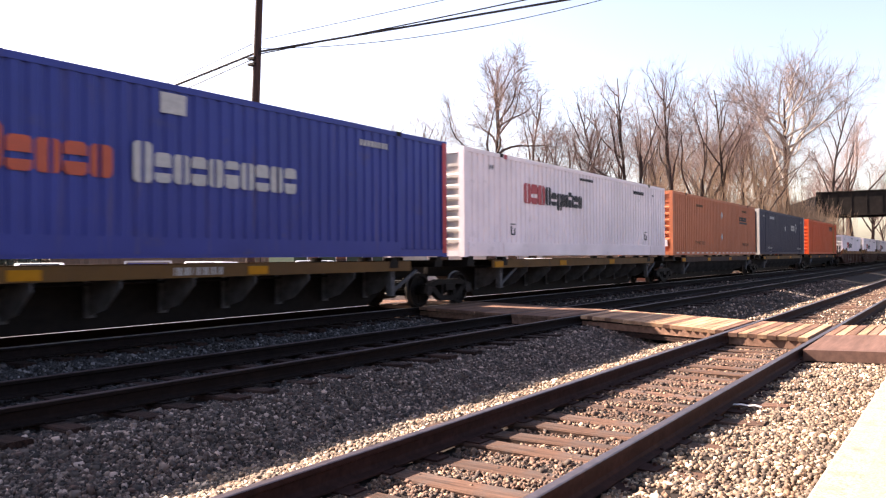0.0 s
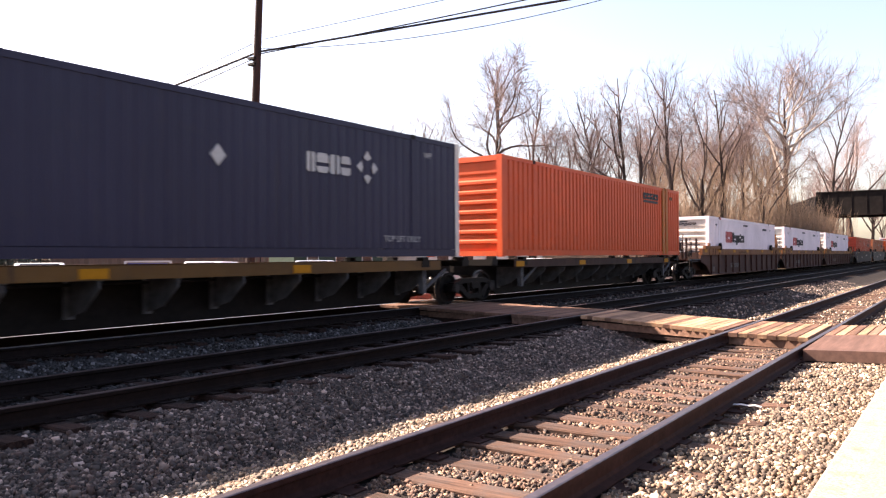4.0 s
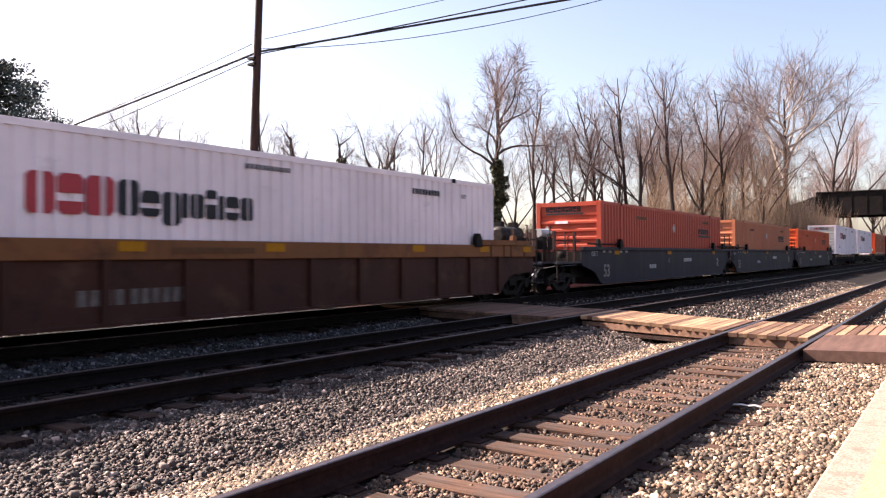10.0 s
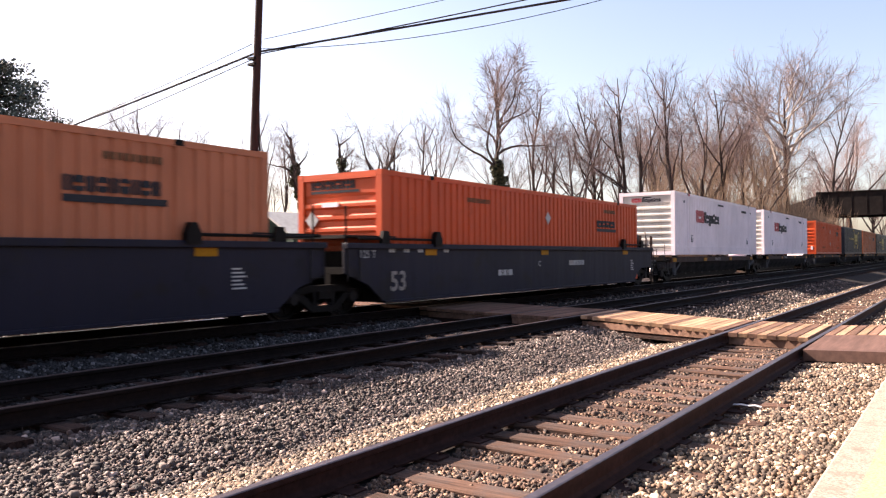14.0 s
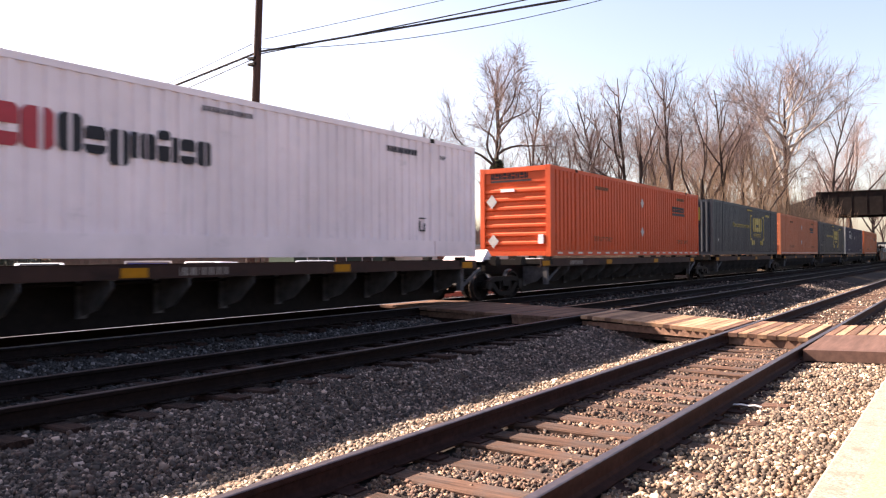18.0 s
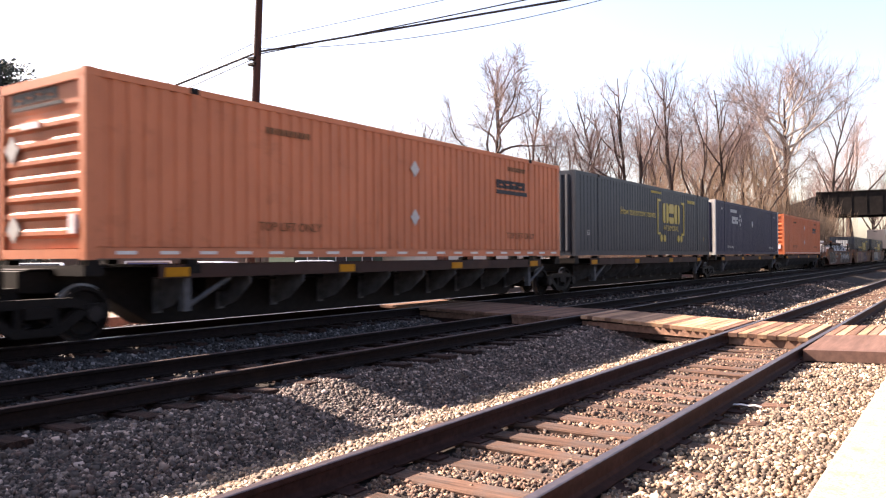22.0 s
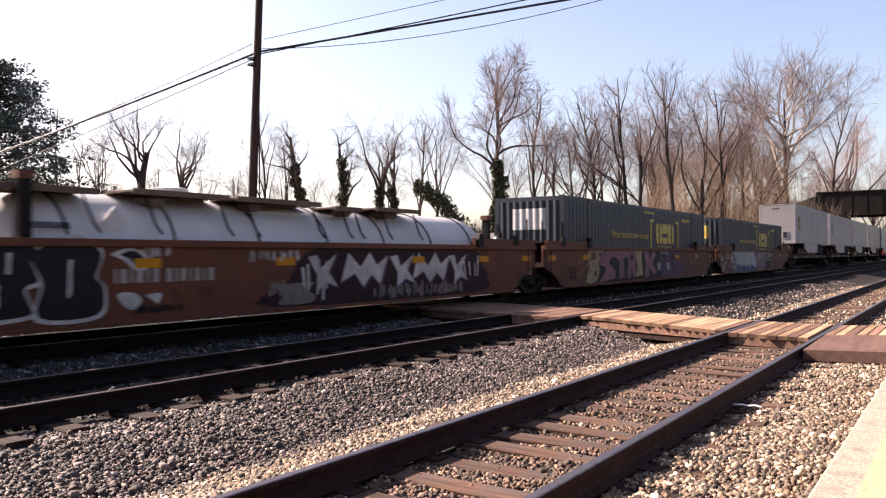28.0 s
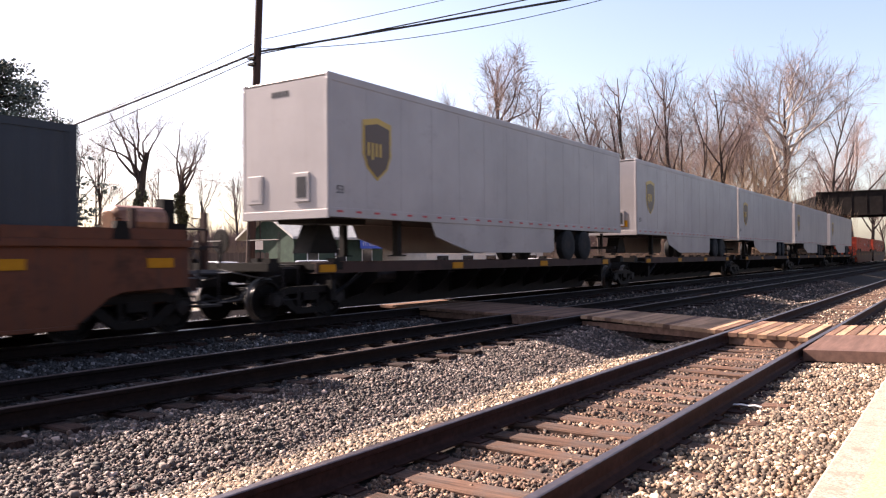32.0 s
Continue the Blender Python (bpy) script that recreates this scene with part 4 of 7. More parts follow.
    for x in (1.98, 14.17):
        part("inner_post", mid, None, c, "", (x, 0, 0))
        part("inner_casting", shared(("icast", "x"), lambda: Shape().box(-0.09, 0.09, -CW - 0.006, -CW + 0.15, 2.80, 2.905).mesh("inner_casting", iron)), None, c, "", (x, 0, 0))
    if skirt:
        part("skirt", shared(("skirt", k), lambda: Shape().box(0.2, 1.9, -CW - 0.018, -CW + 0.02, 0.03, 0.40).box(2.06, 14.1, -CW - 0.018, -CW + 0.02, 0.03, 0.40).box(14.25, CL - 0.2, -CW - 0.018, -CW + 0.02, 0.03, 0.40).mesh("skirt", mat)), None, c)
    return ride(c, q, z)


Y = -CW - 0.001
CAP = lambda w: (w, 1.0, 0.0)


def freight_white(q, z):
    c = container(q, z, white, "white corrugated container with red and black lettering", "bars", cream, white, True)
    part("lettering", ring_word([CAP(0.72), CAP(0.66), CAP(0.78)], 0.60, 0.06), mark_red, c, "bold red lettering blocks", (3.3, Y, 1.58))
    lo = [(0.62, 1.0, 0), (0.62, 0.74, 0), (0.60, 0.98, -0.24), (0.2, 0.74, 0), (0.5, 0.74, 0), (0.4, 0.9, 0), (0.2, 0.74, 0), (0.52, 0.74, 0), (0.5, 0.74, 0)]
    part("lettering", ring_word(lo, 0.56, 0.085, 0.32), mark_black, c, "black lettering blocks", (4.74, Y, 1.60))
    bars(c, 7.3, Y, 2.56, 0.09, (0.6,) * 11, mark_black, 0.55)
    bars(c, 12.4, Y, 2.42, 0.13, (0.6,) * 9, mark_black, 0.4)
    side_text("WP", 0.2, mark_black, c, 1.25, Y, 2.40)
    side_text("WP", 0.16, mark_black, c, 14.5, Y, 2.42)
    s = Shape()
    s.box(0, 0.05, -0.004, 0.01, 0, 0.26).box(0.05, 0.2, -0.004, 0.01, 0.0, 0.04).box(0.2, 0.24, -0.004, 0.01, 0, 0.2).box(0.0, 0.26, -0.004, 0.01, 0.3, 0.33)
    part("marking", s, mark_black, c, "", (2.5, Y, 0.62))
    part("marking", s, mark_black, c, "", (13.6, Y, 0.62))
    part("data_plate", Shape().box(-0.006, 0.006, -0.2, 0.2, 0, 0.06), mark_black, c, "", (0.044, 0, 2.62))
    e = part("lettering", ring_word([CAP(0.72), CAP(0.66), CAP(0.78)], 0.2, 0.08), mark_red, c, "", pose(0.040, 0.72, 2.44, 0, 0, -90))
    part("lettering", ring_word(lo, 0.18, 0.085, 0.32), mark_black, c, "", pose(0.040, 0.22, 2.45, 0, 0, -90))
    part("placard", diamond(0.25), mark_white, c, "pale diamond placard", pose(0.012, 0.83, 1.05, 0, 0, -90))
    part("latch", Shape().box(-0.09, 0.09, -CW - 0.012, -CW + 0.1, 2.78, 2.9), mark_red, c, "small red corner fitting", (2.2, 0, 0))
    return c


def diamond(r):
    return Shape().prism([(0, -r * 1.15), (r, 0), (0, r * 1.15), (-r, 0)], "y", -0.008, 0.012)


def freight_orange(q, z, mat, word, strips=True):
    c = container(q, z, mat, word + " corrugated container with dark lettering", "bars")
    part("lettering", ring_word([CAP(0.66)] * 9, 0.24, 0.12, 0.36), mark_black, c, "dark lettering blocks", (12.15, Y, 1.93))
    part("name_bar", Shape().box(0, 1.78, -0.004, 0.01, 0, 0.11), mark_black, c, "", (12.15, Y, 1.77))
    bars(c, 3.6, Y, 2.35, 0.12, (0.6,) * 10, mark_green, 0.4)
    bars(c, 12.8, Y, 2.45, 0.12, (0.6,) * 9, mark_green, 0.4)
    for x in (3.4, 12.7):
        side_text("TOP LIFT ONLY", 0.24, mark_green, c, x, Y - 0.003, 0.52, "faded stencil")
    for x, zz in ((8.3, 2.1), (8.3, 0.95)):
        part("placard", shared("placard", lambda: diamond(0.17).mesh("placard", mark_white)), None, c, "pale diamond placard", (x, Y, zz))
    if strips:
        dash = shared("dash", lambda: Shape().box(0, 0.36, -0.004, 0.004, 0, 0.055).mesh("reflective_dash", reflect_white))
        for k in range(20):
            part("reflective_dash", dash, None, c, "", (0.5 + 0.79 * k, -CW - 0.003, 0.08))
    part("lettering", ring_word([CAP(0.66)] * 9, 0.2, 0.12, 0.36), mark_black, c, "", pose(0.040, 0.9, 2.52, 0, 0, -90))
    part("name_bar", Shape().box(0, 1.5, -0.004, 0.01, 0, 0.06), mark_black, c, "", pose(0.040, 0.9, 2.43, 0, 0, -90))
    part("document_box", Shape().box(-0.02, 0.06, -0.25, 0.25, 0, 0.1), white, c, "white document holder", (0.0, 0.25, 2.1))
    part("placard", shared("end_placard", lambda: diamond(0.2).mesh("placard", mark_white)), None, c, "", pose(0.012, 0.85, 1.8, 0, 0, -90))
    part("placard", CACHE["end_placard"], None, c, "", pose(0.012, 0.8, 0.5, 0, 0, -90))
    part("vent", Shape().box(-0.02, 0.06, -0.09, 0.09, 0, 0.3), white, c, "", (0.0, -0.95, 0.4))
    return c


def freight_slate(q, z, panel=mark_yellow):
    c = container(q, z, slate, "slate-green corrugated container with yellow lettering and brackets", "ribs")
    side_text("How tomorrow moves", 0.42, mark_yellow, c, 4.05, Y - 0.003, 1.58, "yellow painted slogan")
    for x, d in ((8.27, 1), (11.99, -1)):
        out = [(0, 0), (0.42, 0), (0.42, 0.1), (0.12, 0.1), (0.12, 1.42), (0.42, 1.42), (0.42, 1.52), (0, 1.52)]
        s = Shape().prism([(x + d * a, b) for a, b in out][::d], "y", -0.004, 0.012)
        part("bracket_emblem", s, mark_yellow, c, "yellow square bracket", (0, Y, 0.89))
    part("lettering", ring_word([CAP(0.88), CAP(0.8), CAP(0.9)], 0.86, 0.06), mark_yellow, c, "large yellow lettering blocks", (8.98, Y, 1.40))
    side_text("INTERMODAL", 0.33, mark_yellow, c, 9.06, Y - 0.003, 1.08)
    dot = shared("dot", lambda: Shape().prism([(0.16 * math.cos(a * math.pi / 6), 0.16 * math.sin(a * math.pi / 6)) for a in range(12)], "y", -0.004, 0.012).mesh("wheel_emblem", mark_yellow))
    for x in (8.78, 9.2, 11.12, 11.54):
        part("wheel_emblem", dot, None, c, "yellow dot", (x, Y, 0.74))
    bars(c, 7.5, Y, 2.62, 0.09, (0.6,) * 14, mark_yellow, 0.45)
    bars(c, 12.5, Y, 2.42, 0.14, (0.6,) * 9, mark_yellow, 0.35)
    side_text("53", 0.26, mark_white, c, 0.9, Y - 0.003, 0.72)
    side_text("53", 0.22, mark_yellow, c, 15.0, Y - 0.003, 0.72)
    part("name_panel", shared(("name_panel", panel.name), lambda: ribbed_end(1.8, 2.5, 0.039, 2, 7).mesh("name_panel", panel)), None, c, ("yellow" if panel is mark_yellow else "white") + " name panel painted over the ribs")
    return c


def freight_navy(q, z, word_at):
    c = container(q, z, navy, "dark navy corrugated container with a pale corner post", "ribs", None, cream)
    part("lettering", ring_word([CAP(0.6), CAP(0.85), CAP(0.75), CAP(0.72)], 0.40, 0.12, 0.36), mark_white, c, "white lettering blocks", (word_at, Y, 1.74))
    s = Shape()
    for k in range(4):
        a = k * math.pi / 2
        d = Vector((math.cos(a), math.sin(a)))
        e = Vector((-d.y, d.x))
        cc = d * 0.21
        s.prism([tuple(cc + d * 0.15), tuple(cc + e * 0.13), tuple(cc - d * 0.06), tuple(cc - e * 0.13)], "y", -0.004, 0.012)
    part("emblem", s, mark_white, c, "white four-petal emblem", (word_at + 1.88, Y, 1.97))
    part("placard", shared("placard", lambda: diamond(0.17).mesh("placard", mark_white)), None, c, "pale diamond placard", (8.4, Y, 1.83))
    for x in (2.5, 13.05):
        side_text("TOP LIFT ONLY", 0.2, mark_white, c, x, Y - 0.003, 0.36)
    bars(c, 3.2, Y, 2.36, 0.17, (0.6,) * 9, mark_white, 0.35)
    side_text("WP", 0.22, mark_white, c, 1.2, Y - 0.003, 2.4)
    side_text("WP", 0.2, mark_white, c, 14.6, Y - 0.003, 2.4)
    for k in range(8):
        part("marking", shared("post_mark", lambda: Shape().box(-0.006, 0.006, -0.05, 0.05, 0, 0.1).mesh("marking", mark_white)), None, c, "", (0.015, 0.35, 2.45 - 0.16 * k))
    return c


def freight_blue(q, z):
    c = container(q, z, blue, "royal blue corrugated container with orange and white lettering", "bars")
    part("lettering", ring_word([(0.8, 1.3, 0)] + [CAP(0.72)] * 4, 0.50, 0.10, 0.4), mark_orange, c, "orange serif lettering blocks", (4.9, Y, 1.25))
    part("lettering", ring_word([(0.7, 1.35, -0.05)] + [CAP(0.62)] * 9, 0.49, 0.11, 0.4), mark_white, c, "white serif lettering blocks", (7.3, Y, 1.25))
    part("notice", Shape().box(0, 0.5, -0.004, 0.01, 0, 0.34), mark_white, c, "white notice panel", (7.8, Y, 2.40))
    bars(c, 12.8, Y, 2.44, 0.13, (0.6,) * 8, mark_white, 0.35)
    part("corner_stripe", Shape().box(CL - 0.2, CL - 0.03, -CW - 0.012, -CW - 0.004, 0.1, 2.85), mark_red, c, "red corner post")
    part("skirt", Shape().box(0.2, 14.1, -CW - 0.008, -CW, 0.08, 0.36), blue, c)
    return c


def trailer(q, z, door=False):
    t = thing("road_trailer", "grey box trailer riding on a skeletal wagon", "trailer", "trailers on the train")
    H0, H1 = 0.0, 3.02
    s = Shape()
    s.box(0.02, CL - 0.02, -CW + 0.01, -CW + 0.03, 0.12, 2.92)
    part("side_wall", s, silver, t)
    part("far_side_wall", Shape().box(0.02, CL - 0.02, CW - 0.03, CW - 0.01, 0.12, 2.92), silver, t)
    part("roof", Shape().box(0.05, CL - 0.05, -CW + 0.03, CW - 0.03, 2.96, 3.0), silver, t, bevel=0.02)
    part("nose", Shape().box(0.0, 0.03, -CW + 0.09, CW - 0.09, 0.12, 2.92), silver, t)
    part("tail", Shape().box(CL - 0.05, CL, -CW + 0.05, CW - 0.05, 0.12, 2.92), silver, t)
    for y in (-CW + 0.05, CW - 0.05):
        part("top_rail", Shape().box(0, CL, y - 0.05, y + 0.05, 2.82, 3.01), silver, t, bevel=0.03)
        part("bottom_rail", Shape().box(0, CL, y - 0.055, y + 0.055, 0.0, 0.2), silver, t, bevel=0.01)
        for x in (0.045, CL - 0.045):
            part("corner_post", Shape().box(x - 0.05, x + 0.05, y - 0.055, y + 0.055, 0.1, 2.9), silver, t, bevel=0.03)
    part("floor", Shape().box(0.05, CL - 0.05, -CW + 0.1, CW - 0.1, 0.02, 0.1), iron, t)
    seam = shared("seam", lambda: Shape().box(-0.005, 0.005, -CW + 0.007, -CW + 0.01, 0.2, 2.82).mesh("panel_seam", silver))
    for k in range(1, 13):
        part("panel_seam", seam, None, t, "", (CL * k / 13, 0, 0))
    marker = shared("marker", lambda: Shape().box(-0.09, 0.09, -0.006, 0.004, 0, 0.045).mesh("reflective_dash", mark_red))
    for k in range(26):
        part("reflective_dash", marker, None, t, "", (0.35 + 0.61 * k, -CW - 0.007, 0.1))
    # shield emblem
    out = [(-0.5, 0.62), (0.0, 0.72), (0.5, 0.62), (0.5, -0.1), (0.36, -0.42), (0.0, -0.68), (-0.36, -0.42), (-0.5, -0.1)]
    part("shield_emblem", Shape().prism([(a, b) for a, b in out[::-1]], "y", -0.010, 0.0), shield_gold, t, "gold and brown shield emblem", (1.6, -CW + 0.008, 1.53))
    part("shield_field", Shape().prism([(a * 0.86, b * 0.86 - 0.03) for a, b in out[::-1]], "y", -0.016, -0.008), shield_brown, t, "", (1.6, -CW + 0.008, 1.53))
    part("shield_mark", ring_word([CAP(0.24), (0.24, 1.25, -0.25), CAP(0.24), CAP(0.24)], 0.30, 0.22), shield_gold, t, "", (1.25, -CW - 0.010, 1.38))
    side_text("53", 0.24, mark_black, t, 0.25, -CW + 0.003, 0.5)
    # nose fittings: two framed hatches, number bars, lower lip
    bars(t, 0, 0, 0, 0.12, (0.5,) * 6, mark_black, 0.25).matrix_basis = pose(-0.002, 0.35, 2.62, 0, 0, -90)
    for y, mat in ((0.85, silver), (-0.55, mark_black)):
        part("hatch_frame", Shape().box(-0.03, 0.01, y - 0.22, y + 0.22, 0.33, 0.95), silver, t, "raised hatch frame", bevel=0.01)
        part("hatch", Shape().box(-0.036, -0.02, y - 0.14, y + 0.14, 0.42, 0.86), mat, t)
    part("nose_lip", Shape().box(-0.02, 0.05, -CW, CW, -0.03, 0.16), silver, t, "", bevel=0.01)
    # underside: coupler plate, legs, skirt, sliding axles
    part("fifth_wheel_plate", Shape().box(0.4, 2.0, -0.6, 0.6, -0.1, 0.02).prism([(0.5, -0.75), (1.5, -0.75), (1.2, -0.12), (0.8, -0.12)], "y", -0.25, 0.25), iron, t)
    for y in (-0.85, 0.85):
        part("landing_leg", Shape().box(2.8, 2.95, y - 0.08, y + 0.08, -0.80, 0.02).box(2.7, 3.05, y - 0.14, y + 0.14, -0.83, -0.8), iron, t)
    for y in (-CW + 0.02, CW - 0.04):
        part("side_skirt", Shape().prism([(3.7, 0.0), (3.9, -0.35), (5.6, -0.74), (10.3, -0.74), (10.5, -0.66), (10.5, 0.0)], "y", y, y + 0.02), silver, t, "grey aerodynamic skirt")
    part("axle_frame", Shape().box(10.6, 14.9, -0.55, -0.45, -0.35, 0.02).box(10.6, 14.9, 0.45, 0.55, -0.35, 0.02), iron, t)
    tyre = shared("tyre", lambda: Shape().lathe([(-0.13, 0.30), (-0.14, 0.44), (-0.10, 0.50), (0.10, 0.50), (0.14, 0.44), (0.13, 0.30)], "y", n=22).mesh("tyre", rubber, True))
    hub = shared("hub", lambda: Shape().lathe([(-0.10, 0.3), (-0.04, 0.26), (-0.06, 0.14), (-0.13, 0.12), (-0.13, 0.05)], "y", n=16).mesh("rim", grey_iron, True))
    for x in (11.6, 12.9):
        for y in (-1.15, 1.15):
            w = part("wheel", tyre, None, t, "black tyre on a steel rim", (x, y, -0.50))
            part("rim", hub, None, w, "", (0, 0, 0) if y < 0 else (0, 0, 0, 0, 0, 180))
    part("bumper", Shape().box(CL - 0.12, CL - 0.02, -1.1, 1.1, -0.6, -0.5).box(CL - 0.1, CL - 0.04, -0.6, -0.5, -0.55, 0.0).box(CL - 0.1, CL - 0.04, 0.5, 0.6, -0.55, 0.0), grey_iron, t)
    if door:
        part("label", Shape().box(-0.012, 0.0, -0.9, -0.5, 0.3, 0.55), reflector, t, "yellow label")
    return ride(t, q, z)


SP = 1.245  # container floor above the rail on a spine wagon
WE = 0.335  # and in a well
spine_car(-0.9, 16.58, "yellow", stencil=9.0)
freight_blue(0.02, SP)
spine_car(16.58, 33.68, "yellow")
freight_white(16.98, SP)
spine_car(33.68, 50.92, "brown")
freight_orange(34.23, SP, tan, "faded orange")
spine_car(50.92, 68.72, "yellow")
freight_navy(51.47, SP, 10.6)
spine_car(68.72, 86.6, "brown", last=True)
smooth_box = container(69.85, SP, orange, "orange box container with two ochre uprights and dark lettering", "bars")
part("lettering", ring_word([CAP(0.66)] * 9, 0.26, 0.12, 0.36), mark_black, smooth_box, "dark lettering blocks", (11.5, Y, 2.31))
part("name_bar", Shape().box(0, 1.75, -0.004, 0.01, 0, 0.10), mark_black, smooth_box, "", (11.5, Y, 2.17))
for x in (13.82, 14.22):
    part("ochre_upright", Shape().box(0, 0.26, -0.03, 0.02, 0.06, 2.86), ochre, smooth_box, "ochre lifting post", (x, Y, 0))
bars(smooth_box, 14.8, Y, 2.42, 0.14, (0.6,) * 3, mark_green, 0.4)

for a, b, c, f, l in ((86.9, 108.7, 90.91, True, False), (108.7, 128.2, 110.47, False, False), (128.2, 149.2, 129.88, False, True)):
    well_car(a, b, "brown", f, l)
    freight_white(c, WE)
for a, b, c, f, l, m, w in ((149.5, 171.4, 153.62, True, False, red_orange, "red-orange"), (171.4, 190.8, 172.89, False, False, tan, "faded orange"), (190.8, 211.0, 192.43, False, True, orange, "bright orange")):
    well_car(a, b, "blue", f, l)
    freight_orange(c, WE, m, w, strips=False)

spine_car(211.2, 230.6, "brown", stencil=9.0, first=True, hitch=True)
freight_white(213.38, SP)
spine_car(230.6, 249.9, "brown", stencil=8.0, hitch=True)
freight_white(231.76, SP)
spine_car(249.9, 269.9, "brown", stencil=4.0)
freight_orange(252.41, SP, orange, "bright orange")
spine_car(269.9, 287.98, "brown")
freight_slate(271.2, SP)
spine_car(287.98, 305.35, "brown")
freight_orange(288.58, SP, tan, "faded orange")
spine_car(305.35, 322.7, "brown")
freight_slate(305.97, SP, mark_white)
spine_car(322.7, 340.5, "brown")
freight_navy(323.25, SP, 3.5)
spine_car(340.5, 358.7, "brown", last=True)
freight_orange(341.57, SP, amber, "orange")

red_cars = [well_car(358.9, 381.0, "red", True, False), well_car(381.0, 400.7, "red", False, False), well_car(400.7, 421.3, "red", False, True)]
freight_slate(382.91, WE, mark_white)
freight_slate(402.30, WE)

BED = 2.10  # trailer floor above the rail
for k, (a, b, c) in enumerate(((421.6, 440.9, 423.84), (440.9, 458.1, 441.75), (458.1, 475.2, 458.39), (475.2, 493.0, 475.81), (493.0, 511.5, 494.11))):
    spine_car(a, b, "sooty", first=k == 0, last=k == 4)
    trailer(c, BED, k > 0)
for a, b, c in ((511.8, 532.8, 515.0), (532.8, 552.2, 534.5)):
    well_car(a, b, "red", a < 520, a > 520)
    freight_orange(c, WE, red_orange, "red-orange", strips=False)


# ---- what rides in and on the red wells ----
def tank_container(q, z):
    t = thing("tank_container", "long white tank with grey walkways lying in a well wagon", "tank", "containers on the train")
    R, cy, cz, L = 1.10, 0.0, 0.95, 15.0
    prof = [(1.05, 0.05), (1.1, 0.5), (1.22, 0.82), (1.45, 1.0), (1.9, R), (L - 1.3, R), (L - 0.85, 1.0), (L - 0.62, 0.82), (L - 0.5, 0.5), (L - 0.45, 0.05)]
    part("barrel", Shape().lathe(prof, "x", (0, cy, cz), 40), steel_white, t, "white painted tank barrel with dark bands", smooth=True)
    for k in range(7):
        x = 2.1 + k * (L - 3.7) / 6
        pts = [(x, (R + 0.012) * math.cos(a), cz + (R + 0.012) * math.sin(a)) for a in [math.pi * (0.0 + i / 16) for i in range(17)]]
        part("band", Shape().tube(pts, 0.022, 5), grey_iron, t, "dark steel band")
    for x0, x1 in ((0.5, 2.6), (3.2, 5.2), (5.35, 7.6), (8.0, 8.9), (9.4, 11.1)):
        part("walkway", Shape().box(x0, x1, -1.02, -0.30, 1.99, 2.03).box(x0, x1, -1.05, -1.01, 1.95, 2.05).box(x0, x1, -0.32, -0.28, 1.95, 2.05), fence_wood, t, "weathered tan walkway", (0, 0, 0.05 * (round(x0) % 2)), bevel=0.005)
        for x in (x0 + 0.25, x1 - 0.25):
            part("walkway_bracket", Shape().tube([(x, -1.0, 1.98), (x + 0.16, -1.07, 1.50), (x + 0.24, -1.13, 1.36)], 0.022, 5).tube([(x, -0.35, 1.98), (x, -0.35, cz + R - 0.09)], 0.022, 5), iron, t)
        part("saddle", Shape().prism([(x0 + 0.3, 1.96), (x0 + 0.45, 1.84), (x0 + 0.6, 1.84), (x0 + 0.75, 1.96)], "y", -0.9, -0.6), fence_wood, t, "tan walkway saddle")
    part("manway", Shape().lathe([(R + 0.0, 0.32), (R + 0.14, 0.32), (R + 0.17, 0.36), (R + 0.22, 0.36), (R + 0.25, 0.2)], "z", (4.9, 0.35, cz), 18), steel_white, t, smooth=True)
    for x in (0.25, L - 0.25):
        part("end_frame", Shape().box(x - 0.08, x + 0.08, -1.2, -1.04, 0, 1.62).box(x - 0.08, x + 0.08, 1.04, 1.2, 0, 1.62).box(x - 0.08, x + 0.08, -1.2, 1.2, 1.46, 1.62).box(x - 0.08, x + 0.08, -1.2, 1.2, 0, 0.16), steel_white, t, "white end frame")
        part("frame_brace", Shape().tube([(x, -1.1, 1.5), (x + (1.3 if x < 1 else -1.3), -1.1, 0.7)], 0.06, 6), steel_white, t)
    part("placard", diamond(0.24), mark_white, t, "", (2.9, -R + 0.10, 1.52))
    bars(t, 1.3, -R + 0.12, 1.62, 0.1, (0.6,) * 9, mark_black, 0.3).matrix_basis = pose(1.35, -1.075, 1.42, -28)
    for x, top in ((1.4, 2.22), (14.1, 2.08)):
        part("frame_post", Shape().box(x - 0.09, x + 0.09, -1.2, -1.03, 0, top - 0.12), iron, t, "dark upright post")
        part("post_cap", Shape().box(x - 0.12, x + 0.12, -1.22, -1.0, top - 0.12, top), well_red, t, "rust-red post cap")
    return ride(t, q, z)


tank_container(364.2, 0.30)


def spray(car, name, pts, mat, y, label="", steps=(0.0, 0.25, 0.5, 0.75)):
    """A flat patch of sprayed paint with a softened outline."""
    out = []
    n = len(pts)
    for i in range(n):
        p0, p1, p2, p3 = (Vector(pts[(i + k - 1) % n]) for k in range(4))
        for t in steps:
            out.append(tuple(0.5 * ((2 * p1) + (p2 - p0) * t + (2 * p0 - 5 * p1 + 4 * p2 - p3) * t * t + (3 * p1 - p0 - 3 * p2 + p3) * t ** 3)))
    s = Shape()
    s.add([(a, y, b) for a, b in out], [tuple(range(len(out)))])
    v = len(s.v)
    me = s.mesh(name, mat)
    if me.polygons[0].normal.y > 0:
        me.flip_normals()
    return part(name, me, None, car, label)


